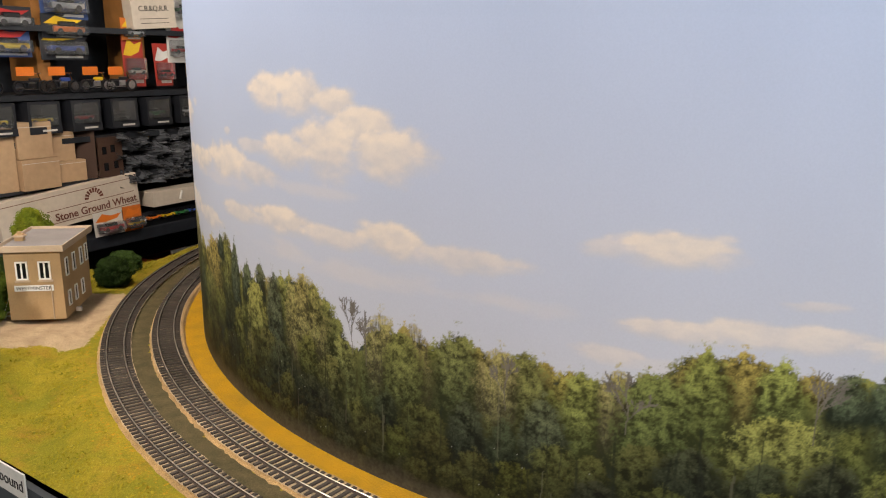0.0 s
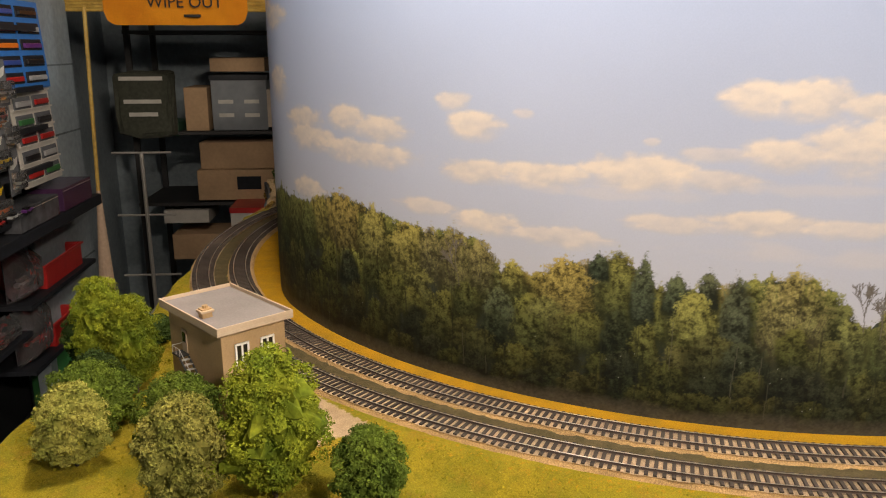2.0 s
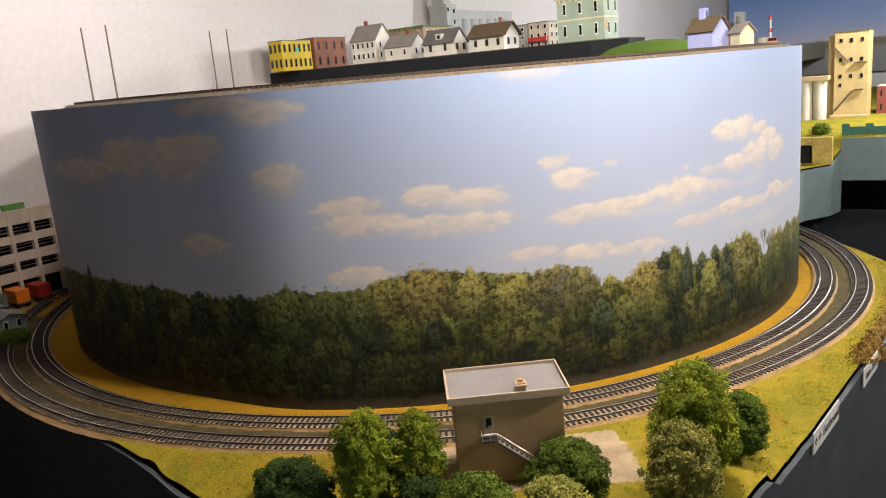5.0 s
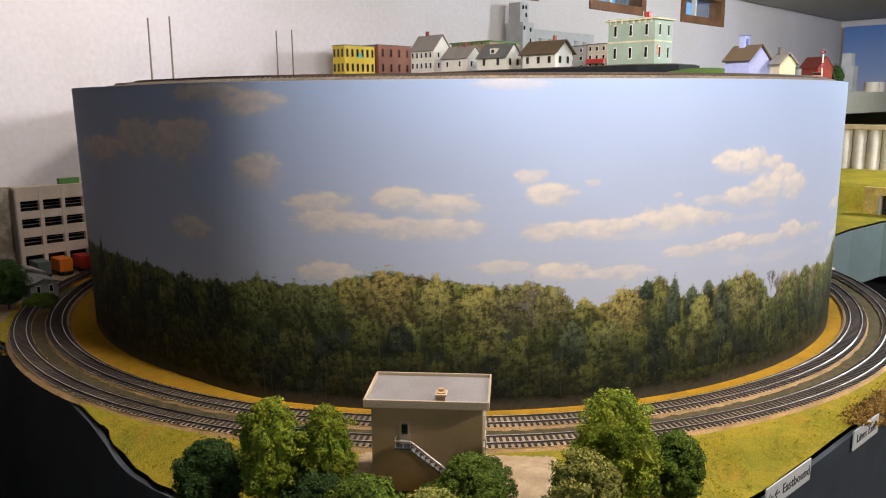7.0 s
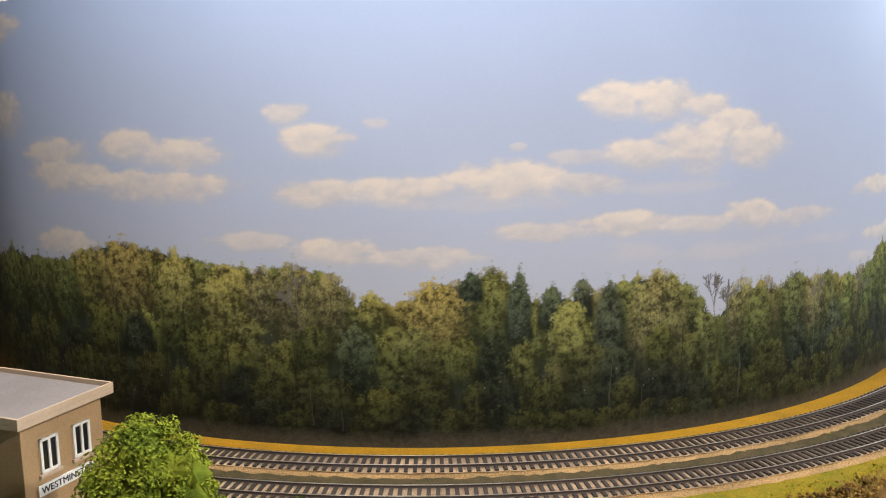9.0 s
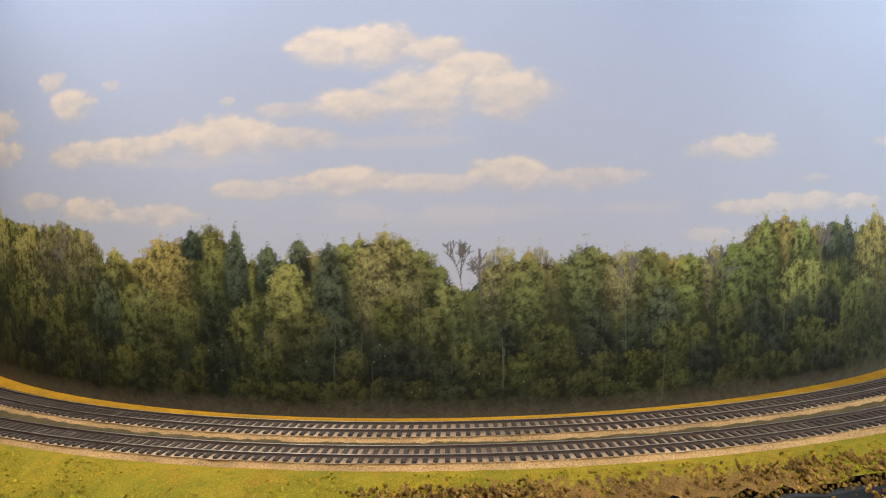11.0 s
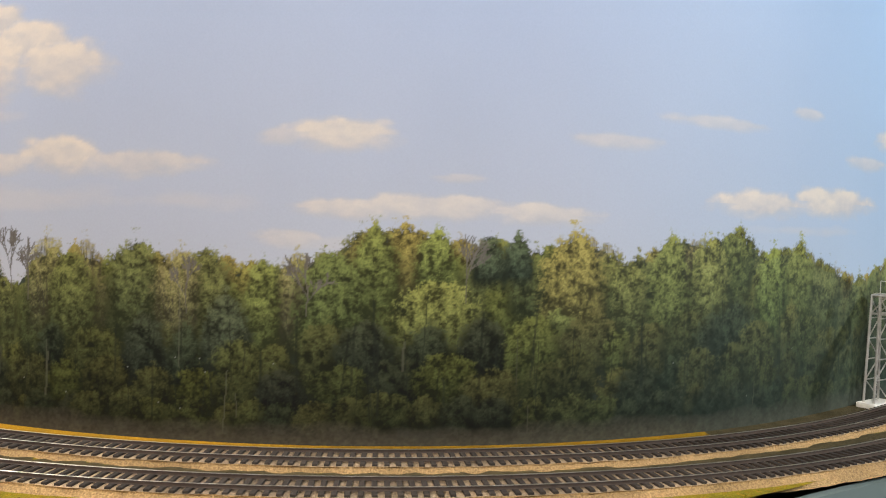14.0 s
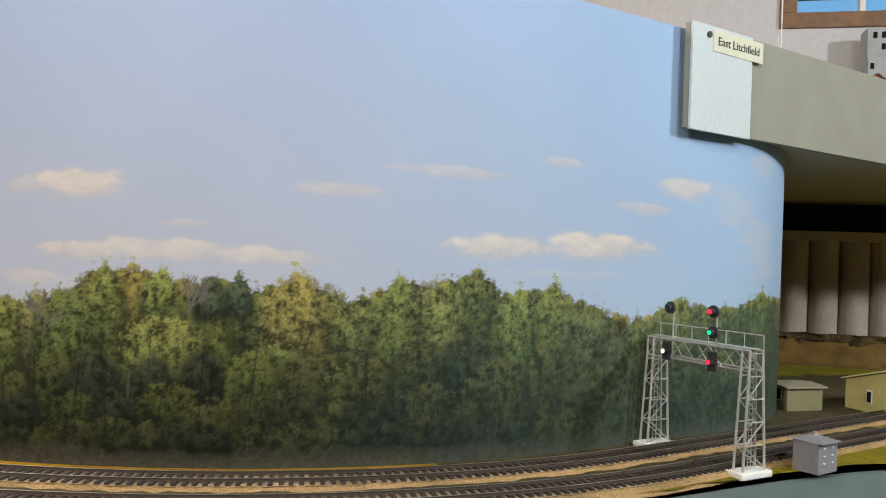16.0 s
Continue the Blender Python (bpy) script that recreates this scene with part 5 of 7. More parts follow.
def gabled_house(u, v0, v1, depth, eave, ridge, wall, roof, label, z=TOWN + 0.002, chimney=None, front=3, rows=1, frame=None, dormer=False, chimney_mat=None, turn=0, over=0.004):
    """A house whose long side faces -u and whose gable end faces -v."""
    l = v1 - v0
    root = thing("house", room(u + depth / 2, (v0 + v1) / 2, z, turn), label, "model house", "model town buildings")
    bm = bmesh.new()
    d = depth / 2
    pts = [(-d, 0), (d, 0), (d, eave), (0, ridge), (-d, eave)]
    a = [bm.verts.new((x, -l / 2, q)) for x, q in pts]
    b = [bm.verts.new((x, l / 2, q)) for x, q in pts]
    bm.faces.new(a), bm.faces.new(b[::-1])
    for i in range(5):
        bm.faces.new((a[i], b[i], b[(i + 1) % 5], a[(i + 1) % 5]))
    part("wall", bm, wall, root)
    slope = math.atan2(ridge - eave, d)
    run = math.hypot(ridge - eave, d) + over
    for s in (-1, 1):
        bm = box(run, l + 2 * over, 0.0018, 0, 0, 0, 0.0003)
        ob = part("roof", bm, roof, root)
        ob.matrix_local = Matrix.Translation((s * (run / 2) * math.cos(slope), 0, ridge + 0.0006 - (run / 2) * math.sin(slope))) @ Matrix.Rotation(s * slope, 4, "Y")
    for k in range(rows):
        openings(root, ("front", -d - 0.0002), [(-l / 2 + l * (i + 0.5) / front, 0.012 + k * 0.026) for i in range(front)], 0.0058, 0.0125, frame)
        openings(root, ("side", -l / 2 - 0.0002), [(-d * 0.45, 0.012 + k * 0.026), (d * 0.45, 0.012 + k * 0.026)], 0.0058, 0.0125, frame)
    if chimney is not None:
        part("chimney", box(0.007, 0.007, 0.018, 0.0, chimney, ridge - 0.006, 0.0004), chimney_mat or BRICK_RED, root)
    if dormer:
        part("dormer", box(0.016, 0.018, 0.014, -d * 0.55, 0, eave + (ridge - eave) * 0.25), wall, root)
        part("dormer_window", box(0.0008, 0.008, 0.008, -d * 0.55 - 0.0086, 0, eave + (ridge - eave) * 0.25 + 0.003), GLASS_DARK, root)
    return root


def flat_block(name, u, v, du, dv, h, wall, roof, label, z=TOWN + 0.002, cols=4, rows=2, side=3, cornice=None, group="model town buildings", frame=None, turn=0):
    """A flat-roofed block with its corner at the smaller u and v; windows on the sides that face -u and -v."""
    root = thing(name, room(u + du / 2, v + dv / 2, z, turn), label, "model building", group)
    part("wall", box(du, dv, h, bevel=0.0004), wall, root)
    part("roof", box(du + 0.003, dv + 0.003, 0.002, z=h), roof, root)
    if cornice:
        part("cornice", box(du + 0.010, dv + 0.010, 0.003, z=h - 0.002), cornice, root)
        bm = bmesh.new()
        for i in range(8):
            box(0.004, 0.003, 0.006, -du / 2 - 0.0022, -dv / 2 + dv * (i + 0.5) / 8, h - 0.008, bm=bm)
        part("brackets", bm, cornice, root)
    step = h / rows
    for r in range(rows):
        openings(root, ("front", -du / 2 - 0.0002), [(-dv / 2 + dv * (i + 0.5) / cols, step * (r + 0.28)) for i in range(cols)], min(0.0054, dv / cols * 0.5), step * 0.46, frame)
        openings(root, ("side", -dv / 2 - 0.0002), [(-du / 2 + du * (i + 0.5) / side, step * (r + 0.28)) for i in range(side)], min(0.0054, du / side * 0.5), step * 0.46, frame)
    return root


gabled_house(0.30, 0.345, 0.425, 0.066, 0.056, 0.094, WHITE_SIDE, ROOF_MID, "white two-storey clapboard house with grey roof", chimney=0.012, front=5, rows=2)
gabled_house(0.30, 0.232, 0.315, 0.062, 0.032, 0.060, WHITE_SIDE, ROOF_MID, "small white cottage with grey-brown roof", chimney=-0.01, front=2)
gabled_house(0.29, 0.103, 0.188, 0.062, 0.028, 0.060, WHITE_SIDE, ROOF_DARK, "white cape house with dark roof and dormer", front=2, dormer=True, frame=ROOF_BROWN)
gabled_house(0.30, -0.030, 0.060, 0.066, 0.034, 0.060, WHITE_SIDE, ROOF_BROWN, "white bungalow with wide brown roof", chimney=-0.02, front=3, over=0.008, frame=ROOF_BROWN, chimney_mat=BRICK_BROWN)
gabled_house(0.078, -0.566, -0.520, 0.048, 0.032, 0.054, VIOLET, ROOF_BROWN, "lavender schoolhouse with brown roof and belfry", z=LID + 0.003, front=2, rows=0, turn=-16)
belfry = part("belfry", box(0.011, 0.011, 0.022, 0, 0.008, 0.048, 0.0005), VIOLET, bpy.data.objects["house.004"])
part("belfry_roof", box(0.0125, 0.0125, 0.0015, 0, 0.008, 0.070, 0.0005), BLUE_PAINT, belfry)
part("belfry_window", box(0.005, 0.0008, 0.010, 0, 0.0021, 0.056), BLUE_PAINT, belfry)
gabled_house(0.102, -0.606, -0.582, 0.027, 0.026, 0.040, CREAM, ROOF_MID, "small cream shed beside the schoolhouse", z=LID + 0.003, front=1, rows=0, turn=-36, chimney=0.008, chimney_mat=ROOF_DARK)
flat_block("store", 0.29, -0.276, 0.070, 0.106, 0.088, GREEN_SIDING, ROOF_DARK, "pale green two-storey store with cream cornice", cols=3, rows=2, side=2, cornice=CREAM)
part("trim_band", box(0.0715, 0.1075, 0.003, z=0.043), CREAM, bpy.data.objects["store"])
part("chimney", box(0.009, 0.009, 0.016, 0.01, -0.012, 0.089), RED_PAINT, bpy.data.objects["store"])
part("poster", box(0.014, 0.0008, 0.019, -0.018, -0.0535, 0.018), ORANGE, bpy.data.objects["store"], "orange poster")
flat_block("brick_building", 0.330, 0.585, 0.125, 0.09, 0.082, BRICK_BROWN, ROOF_DARK, "red-brown brick town building", cols=3, rows=2, side=4, frame=BRICK_RED)
flat_block("brick_building", 0.210, 0.585, 0.106, 0.05, 0.076, YELLOW, ROOF_DARK, "yellow brick building with arched windows", cols=3, rows=2, side=6, frame=ROOF_BROWN)
part("sign_patch", box(0.018, 0.0008, 0.012, 0.0, -0.0262, 0.046), paint("turquoise_sign", (0.10, 0.45, 0.33)), bpy.data.objects["brick_building.001"], "turquoise wall sign")
flat_block("hotel", 0.62, 0.43, 0.14, 0.15, 0.098, TAN_WALL, GREEN_ROOF, "tan building with green roof behind the cottages", cols=4, rows=2, side=4, cornice=GREEN_ROOF)
flat_block("stone_building", 0.50, 0.021, 0.075, 0.056, 0.058, GREY_STONE, ROOF_DARK, "grey stone town building", cols=2, rows=3, side=3)
flat_block("stone_building", 0.50, -0.038, 0.075, 0.056, 0.060, paint("pale_stone", (0.5, 0.44, 0.36)), ROOF_DARK, "pale stone shop with red awning", cols=3, rows=3, side=3)
part("awning", box(0.012, 0.05, 0.010, -0.043, 0, 0.016), RED_PAINT, bpy.data.objects["stone_building.001"], "red awning")


def car(m, paint_mat, label, size=1.0, group="model cars"):
    root = thing("model_car", m, label, "model car", group)
    bm = bmesh.new()
    l, w = 0.052 * size, 0.020 * size
    box(l, w, 0.0075 * size, 0, 0, 0.0028 * size, 0.0012 * size, bm)
    part("body", bm, paint_mat, root)
    part("cabin", box(l * 0.48, w * 0.84, 0.0068 * size, -l * 0.04, 0, 0.0098 * size, 0.0014 * size), GLASS_DARK, root)
    part("roof", box(l * 0.36, w * 0.78, 0.0010 * size, -l * 0.04, 0, 0.0166 * size, 0.0004 * size), paint_mat, root)
    for x in (-0.31, 0.31):
        for y in (-0.42, 0.42):
            part("wheel", rod((x * l, y * w - 0.0012 * size, 0.0036 * size), (x * l, y * w + 0.0012 * size, 0.0036 * size), 0.0036 * size, sides=14), BLACK, root)
    return root


car(room(0.36, -0.19, TOWN + 0.002, 80), BLUE_PAINT, "blue model car parked in the town")
car(room(0.165, -0.628, LID + 0.003, 20), ORANGE, "orange model car beside the cream shed", 0.75)

# grain elevator against the back wall
elevator = thing("grain_elevator", room(1.01, 0.66, TOWN + 0.002 - 0.045), "grey concrete grain elevator with a row of silos and headhouse", "model building")
part("headhouse", box(0.062, 0.075, 0.236, 0.043, 0, 0, 0.001), ELEVATOR, elevator)
part("upper_house", box(0.046, 0.05, 0.066, 0.036, 0, 0.236, 0.001), ELEVATOR, elevator)
part("gallery", box(0.40, 0.05, 0.030, 0.270, 0, 0.188, 0.001), ELEVATOR, elevator)
for i in range(7):
    part("silo", rod((0.105 + i * 0.055, 0, 0), (0.105 + i * 0.055, 0, 0.188), 0.028, sides=24), ELEVATOR, elevator)
for x, z in ((0.028, 0.28), (0.045, 0.28), (0.045, 0.255), (0.02, 0.21), (0.055, 0.205), (0.055, 0.17), (0.055, 0.12)):
    part("window", box(0.008, 0.001, 0.013, x, -0.0382 if z < 0.235 else -0.0255, z), GLASS_DARK, elevator)

POLE_WOOD = mat("weathered_pole_wood", (0.16, 0.13, 0.10), 0.9, 0.2, 300)
for x, y, z in ((0.035, 0.690, 1.645), (0.027, 0.632, 1.645), (0.400, 0.560, 1.644), (0.390, 0.512, 1.643)):
    solid("line_pole", rod((0, 0, 0), (0, 0, z - LID), 0.0021, sides=8, r2=0.0017), POLE_WOOD, pose(x, y, LID), "thin bare wooden line pole", "pole", "line poles")


def colour_signal(m, label):
    root = thing("signal_mast", m, label, "signal")
    part("mast", rod((0, 0, 0), (0, 0, 0.052), 0.0012), WHITE, root)
    for z in (0.026, 0.048):
        head = part("head", rod((-0.0022, 0, z), (0.001, 0, z), 0.0036, sides=16), DARK_METAL, root)
        part("lens", rod((-0.0030, 0, z), (-0.0023, 0, z), 0.0016, sides=12), LIGHTS["red"], head)


colour_signal(pose(-0.071, -0.655, LID + 0.004, 0, 0, -20), "white signal mast with two red lights on the drum's rim")

# upper deck along the wall, further on
UP = LID + 0.001
RUST = mat("rusty_barn_red", (0.30, 0.045, 0.025), 0.8, 0.25, 200, 0.0004, (0.20, 0.03, 0.02), 25)
gabled_house(2.70, 0.19, 0.29, 0.10, 0.112, 0.160, RUST, BRICK_RED, "tall rust-red barn on the upper deck", z=UP, front=3, rows=0, turn=-20)
tree(room(2.86, 0.19, UP), 0.13, 0.08, "dark", "dark green model tree beside the barn", 97, False, 3000)
tank = thing("water_tank", room(2.50, 0.235, UP), "small grey-brown metal tank with a cone top", "tank")
part("shell", rod((0, 0, 0), (0, 0, 0.100), 0.018, sides=28), ROOF_MID, tank)
part("cap", rod((0, 0, 0.100), (0, 0, 0.110), 0.020, sides=28, r2=0.005), ROOF_DARK, tank)
house = thing("small_elevator", room(3.34, 0.28, UP), "small pale grey grain elevator", "model building")
part("body", box(0.085, 0.08, 0.135, bevel=0.001), ELEVATOR, house)
part("cupola", box(0.050, 0.05, 0.065, 0, 0, 0.135, 0.001), ELEVATOR, house)
for i in range(2):
    solid("storage_bin", rod((0, 0, 0), (0, 0, 0.075), 0.038, sides=26), mat("cream_bin", (0.6, 0.52, 0.42), 0.6, 0.08, 200), room(3.50 + i * 0.085, 0.2, UP - 0.02), "cream round storage bin on the upper deck", "bin", "storage bins")
gabled_house(0.815, -0.085, -0.050, 0.030, 0.020, 0.032, ORANGE, ROOF_BROWN, "small orange freight house on the upper deck", z=UP, front=1)
pole = thing("crossing_mast", room(0.729, 0.0, UP), "white mast with a ladder at the upper deck's edge", "mast")
part("pole", rod((0, 0, 0), (0, 0, 0.20), 0.0008), WHITE, pole)
part("ladder", box(0.0008, 0.0008, 0.11, -0.004, 0, 0.0), WHITE, pole)
for z in (0.05, 0.07):
    part("arm", box(0.016, 0.0012, 0.003, 0, 0, z), WHITE, pole)

# painted sky on the end wall
def sky_paint():
    """Hand-painted sky: blue above, lavender low down, an olive hill band and grey ground."""
    m = mat("blue_painted_sky", (0.10, 0.20, 0.46), 0.8, 0.1, 30)
    nt = m.node_tree
    bsdf = next(n for n in nt.nodes if n.type == "BSDF_PRINCIPLED")
    geo, sep, wob, add = nt.nodes.new("ShaderNodeNewGeometry"), nt.nodes.new("ShaderNodeSeparateXYZ"), nt.nodes.new("ShaderNodeTexNoise"), nt.nodes.new("ShaderNodeMath")
    wob.inputs["Scale"].default_value, wob.inputs["Detail"].default_value = 3.0, 5
    nt.links.new(geo.outputs["Position"], wob.inputs["Vector"])
    nt.links.new(geo.outputs["Position"], sep.inputs[0])
    add.operation = "MULTIPLY_ADD"
    add.inputs[1].default_value = 0.06
    nt.links.new(wob.outputs["Fac"], add.inputs[0])
    nt.links.new(sep.outputs["Z"], add.inputs[2])
    span, ramp = nt.nodes.new("ShaderNodeMapRange"), nt.nodes.new("ShaderNodeValToRGB")
    span.inputs["From Min"].default_value, span.inputs["From Max"].default_value = 1.31, 1.95
    nt.links.new(add.outputs[0], span.inputs["Value"])
    nt.links.new(span.outputs[0], ramp.inputs[0])
    stops = [(0.0, (0.20, 0.20, 0.21)), (0.24, (0.23, 0.22, 0.22)), (0.28, (0.17, 0.14, 0.085)), (0.325, (0.19, 0.16, 0.10)), (0.345, (0.42, 0.40, 0.52)), (0.52, (0.25, 0.33, 0.55)), (1.0, (0.08, 0.18, 0.45))]
    el = ramp.color_ramp.elements
    while len(el) < len(stops):
        el.new(0.5)
    for e, (p, c) in zip(el, stops):
        e.position, e.color = p, (*c, 1)
    for link in list(bsdf.inputs["Base Color"].links):
        nt.links.remove(link)
    nt.links.new(ramp.outputs[0], bsdf.inputs["Base Color"])
    return m


solid("backdrop_end", box(0.02, 2.6, 0.64, 4.55, -0.62, 1.28), sky_paint(), pose(0, 0, 0, 0, 0, -30), "blue painted sky board with low brown hills on the end wall", "backdrop", kind="structure")
solid("ceiling_soffit", prism([tuple(at(u, v).xy) for u, v in ((1.7, 0.70), (2.3, 0.10), (2.8, -0.7), (4.55, -0.7), (4.55, 0.70))], CEIL - 0.03, CEIL - 0.002), CEILING, Matrix(), "lowered pale ceiling panel by the back wall", "ceiling", kind="structure")

# ---- scenery behind and beside the drum on the lower deck ----
GARAGE = paint("pale_concrete", (0.56, 0.47, 0.39))
garage = thing("factory", room(-0.599, 0.68, DECK + 0.002), "pale concrete factory with four storeys of dark windows", "model building")
part("body", box(0.62, 0.016, 0.176, 0.31, 0.027, 0), GLASS_DARK, garage, "dark window wall behind the frame")
for i in range(14):
    part("pier", box(0.0075, 0.012, 0.186, 0.004 + i * 0.0452, 0.006, 0, 0.0005), GARAGE, garage)
for z, h in ((0.160, 0.026), (0.122, 0.016), (0.083, 0.019), (0.044, 0.020)):
    part("spandrel", box(0.62, 0.010, h, 0.31, 0.0062, z, 0.0005), GARAGE, garage)
for i in range(13):
    for z in (0.064, 0.102, 0.138):
        for k in (0.33, 0.66):
            part("mullion", box(0.0375, 0.002, 0.0008, 0.0266 + i * 0.0452, 0.011, z + 0.021 * k), STEEL, garage)
# the side's shade is put into a darker copy of the pale concrete
part("side_wall", box(0.003, 0.038, 0.184, -0.0012, 0.020, 0), paint("shaded_side_concrete", (0.26, 0.24, 0.21)), garage)
part("roof", box(0.625, 0.036, 0.003, 0.31, 0.018, 0.186), GARAGE, garage)
part("roof_vent", box(0.042, 0.014, 0.012, 0.115, 0.018, 0.189), GREEN_ROOF, garage, "green roof vent")


wing = thing("factory_wing", room(-0.765, 0.70, DECK - 0.004), "narrow pale concrete factory wing with dark windows", "model building")
part("body", box(0.050, 0.05, 0.195, 0.025, 0.030, 0), GLASS_DARK, wing, "dark window wall behind the frame")
for x in (0.004, 0.046):
    part("pier", box(0.0085, 0.012, 0.200, x, 0.004, 0, 0.0005), GARAGE, wing)
for z, h in ((0.176, 0.024), (0.138, 0.018), (0.101, 0.018), (0.064, 0.018)):
    part("spandrel", box(0.050, 0.010, h, 0.025, 0.0045, z, 0.0005), GARAGE, wing)
part("side_wall", box(0.003, 0.03, 0.198, 0.052, 0.024, 0), GARAGE, wing)
part("recessed_wall", box(0.115, 0.004, 0.192, 0.110, 0.009, 0.004), mat("stained_beige_concrete", (0.29, 0.25, 0.20), 0.85, 0.3, 90, 0.0002, (0.13, 0.11, 0.085), 26), wing, "plain stained beige wall between the wings")
# thin dark plate on the solid wall, for the shade in a doorway
part("dark_door_plate", box(0.024, 0.001, 0.020, 0.115, 0.0065, 0.03), GLASS_DARK, wing)


def trailer(m, body, label):
    root = thing("trailer", m, label, "model trailer", "parked trailers")
    part("box", box(0.027, 0.050, 0.027, 0, 0, 0.009, 0.0008), body, root)
    part("floor_beam", box(0.023, 0.047, 0.004, 0, 0, 0.0052), DARK_METAL, root)
    for y in (-0.018, -0.008):
        for x in (-0.010, 0.010):
            part("wheel", rod((x - 0.003, y, 0.006), (x + 0.003, y, 0.006), 0.006, sides=16), BLACK, root)


trailer(room(-0.571, 0.662, DECK + 0.001, 0), paint("dark_green_grey", (0.10, 0.12, 0.11)), "dark grey-green trailer parked at the factory dock")
trailer(room(-0.527, 0.662, DECK + 0.001, 0), ORANGE, "bright orange trailer parked at the factory dock")
trailer(room(-0.482, 0.662, DECK + 0.001, 0), RED_PAINT, "red trailer parked at the factory dock")
gabled_house(-0.66, 0.46, 0.53, 0.05, 0.028, 0.036, paint("grey_shed", (0.22, 0.23, 0.23)), ROOF_DARK, "small grey shed beside the track", z=DECK + 0.002, front=1)
gabled_house(-0.655, 0.55, 0.62, 0.05, 0.032, 0.042, paint("pale_shed", (0.42, 0.44, 0.42)), ROOF_MID, "pale grey shed beside the factory", z=DECK + 0.002, front=1)
car(room(-0.472, 0.615, DECK + 0.001, 30), YELLOW, "small yellow tractor beside the red trailer", 0.5)
tree(room(-0.705, 0.44, DECK), 0.085, 0.065, "dark", "dark green model tree beside the grey shed", 71)
tree(room(-0.66, 0.41, DECK), 0.020, 0.045, "green", "low green bush at the track", 72, True)

# silos, cliff and sheds beyond the signal bridge
SILO = mat("warm_grey_silo_concrete", (0.42, 0.35, 0.29), 0.8, 0.1, 200, 0.0002, (0.34, 0.28, 0.24), 10)
silos = thing("silo_group", room(0.845, 0.42, DECK + 0.040), "row of tall warm grey concrete silos", "silos")
for i in range(9):
    part("silo", rod((i * 0.0535, 0, 0), (i * 0.0535, 0, 0.180), 0.0262, sides=28), SILO, silos)
part("gallery", box(0.50, 0.055, 0.018, 0.214, 0, 0.180, 0.001), SILO, silos)
part("end_block", box(0.045, 0.06, 0.13, -0.052, 0.01, -0.04, 0.001), SILO, silos)
gabled_house(0.79, -0.235, -0.15, 0.13, 0.034, 0.052, paint("yellow_shed_boards", (0.58, 0.50, 0.20)), paint("yellow_shed_roof", (0.66, 0.60, 0.30)), "pale yellow model shed with cream roof", z=DECK, front=2, turn=-60)
gabled_house(0.695, -0.215, -0.165, 0.045, 0.026, 0.028, paint("olive_house", (0.20, 0.18, 0.09)), paint("olive_roof", (0.30, 0.26, 0.19)), "small olive house with flat tan roof", z=DECK, front=2, turn=-60)
part("ramp", box(0.03, 0.012, 0.02, -0.02, -0.05, 0.0), paint("brick_ramp", (0.28, 0.12, 0.08)), bpy.data.objects["house.%03d" % (sum(o.name.startswith("house") and o.parent is None for o in bpy.data.objects) - 1)])
# added black sheet gives the deep shade under the upper deck
solid("valance", box(1.6, 0.02, 0.17, 1.55, 0.48, LOW - 0.165), BLACK, pose(0, 0, 0, 0, 0, -30), "black sheet standing in for the dark void behind the silos", "cloth")
HILL = 1.172
flat_block("station", 1.52, 0.10, 0.06, 0.22, 0.042, WHITE_SIDE, ROOF_MID, "long white roadside diner with dark windows", z=HILL, cols=7, rows=1, side=3, turn=0)
CLIFF = mat("dark_brown_rock_face", (0.105, 0.066, 0.030), 1.0, 0.4, 260, 0.002, (0.045, 0.030, 0.016), 60, spec=0.1)
bm = bmesh.new()
rows = []
for k in range(15):
    rows.append([bm.verts.new(at(0.64 + i * 0.007, 0.325 + 0.030 * k / 14 + 0.016 * noise.noise(Vector((i * 0.22, k * 0.5, 3))) + 0.008 * noise.noise(Vector((i * 0.7, k * 1.1, 8))), DECK - 0.004 + k * 0.0038 + 0.002 * noise.noise(Vector((i * 0.4, k, 5))))) for i in range(110)])
for a, b in zip(rows, rows[1:]):
    for i in range(109):
        bm.faces.new((a[i], a[i + 1], b[i + 1], b[i]))
solid("cliff", bm, CLIFF, Matrix(), "dark brown rough rock face below the silos", "rock face", kind="structure")
PALE_SILO = mat("pale_silo_concrete", (0.60, 0.54, 0.46), 0.8, 0.12, 200, 0.0002, (0.45, 0.40, 0.34), 12)
silos2 = thing("silo_group", room(2.26, 0, HILL + 0.006), "row of pale concrete silos under a tan gallery", "silos")
for i in range(13):
    part("silo", rod((0, -0.325 + i * 0.0525, 0), (0, -0.325 + i * 0.0525, 0.160), 0.0258, sides=24), PALE_SILO, silos2)
part("gallery", box(0.058, 0.70, 0.018, 0, -0.008, 0.160, 0.001), paint("tan_gallery_boards", (0.44, 0.33, 0.18)), silos2)
for i, (u, v, m, n) in enumerate(((1.46, 0.02, RED_PAINT, "red"), (1.53, 0.0, YELLOW, "yellow"), (1.60, -0.01, RED_PAINT, "red"), (1.69, -0.02, WHITE, "white"), (1.78, -0.03, WHITE, "white"), (1.9, -0.05, RED_PAINT, "red"), (2.05, -0.03, WHITE, "white"))):
    car(room(u, v, ground_height(*at(u, v).xy) - 0.001, 5 + 20 * (i % 3)), m, n + " model car parked above the meadow")
for i, (u, v) in enumerate(((1.95, 0.12), (2.3, 0.02), (2.5, -0.1), (2.15, 0.05))):
    tree(room(u, v, ground_height(*at(u, v).xy)), 0.05, 0.09, "green", "green model bush above the meadow", 80 + i, True, 2200)
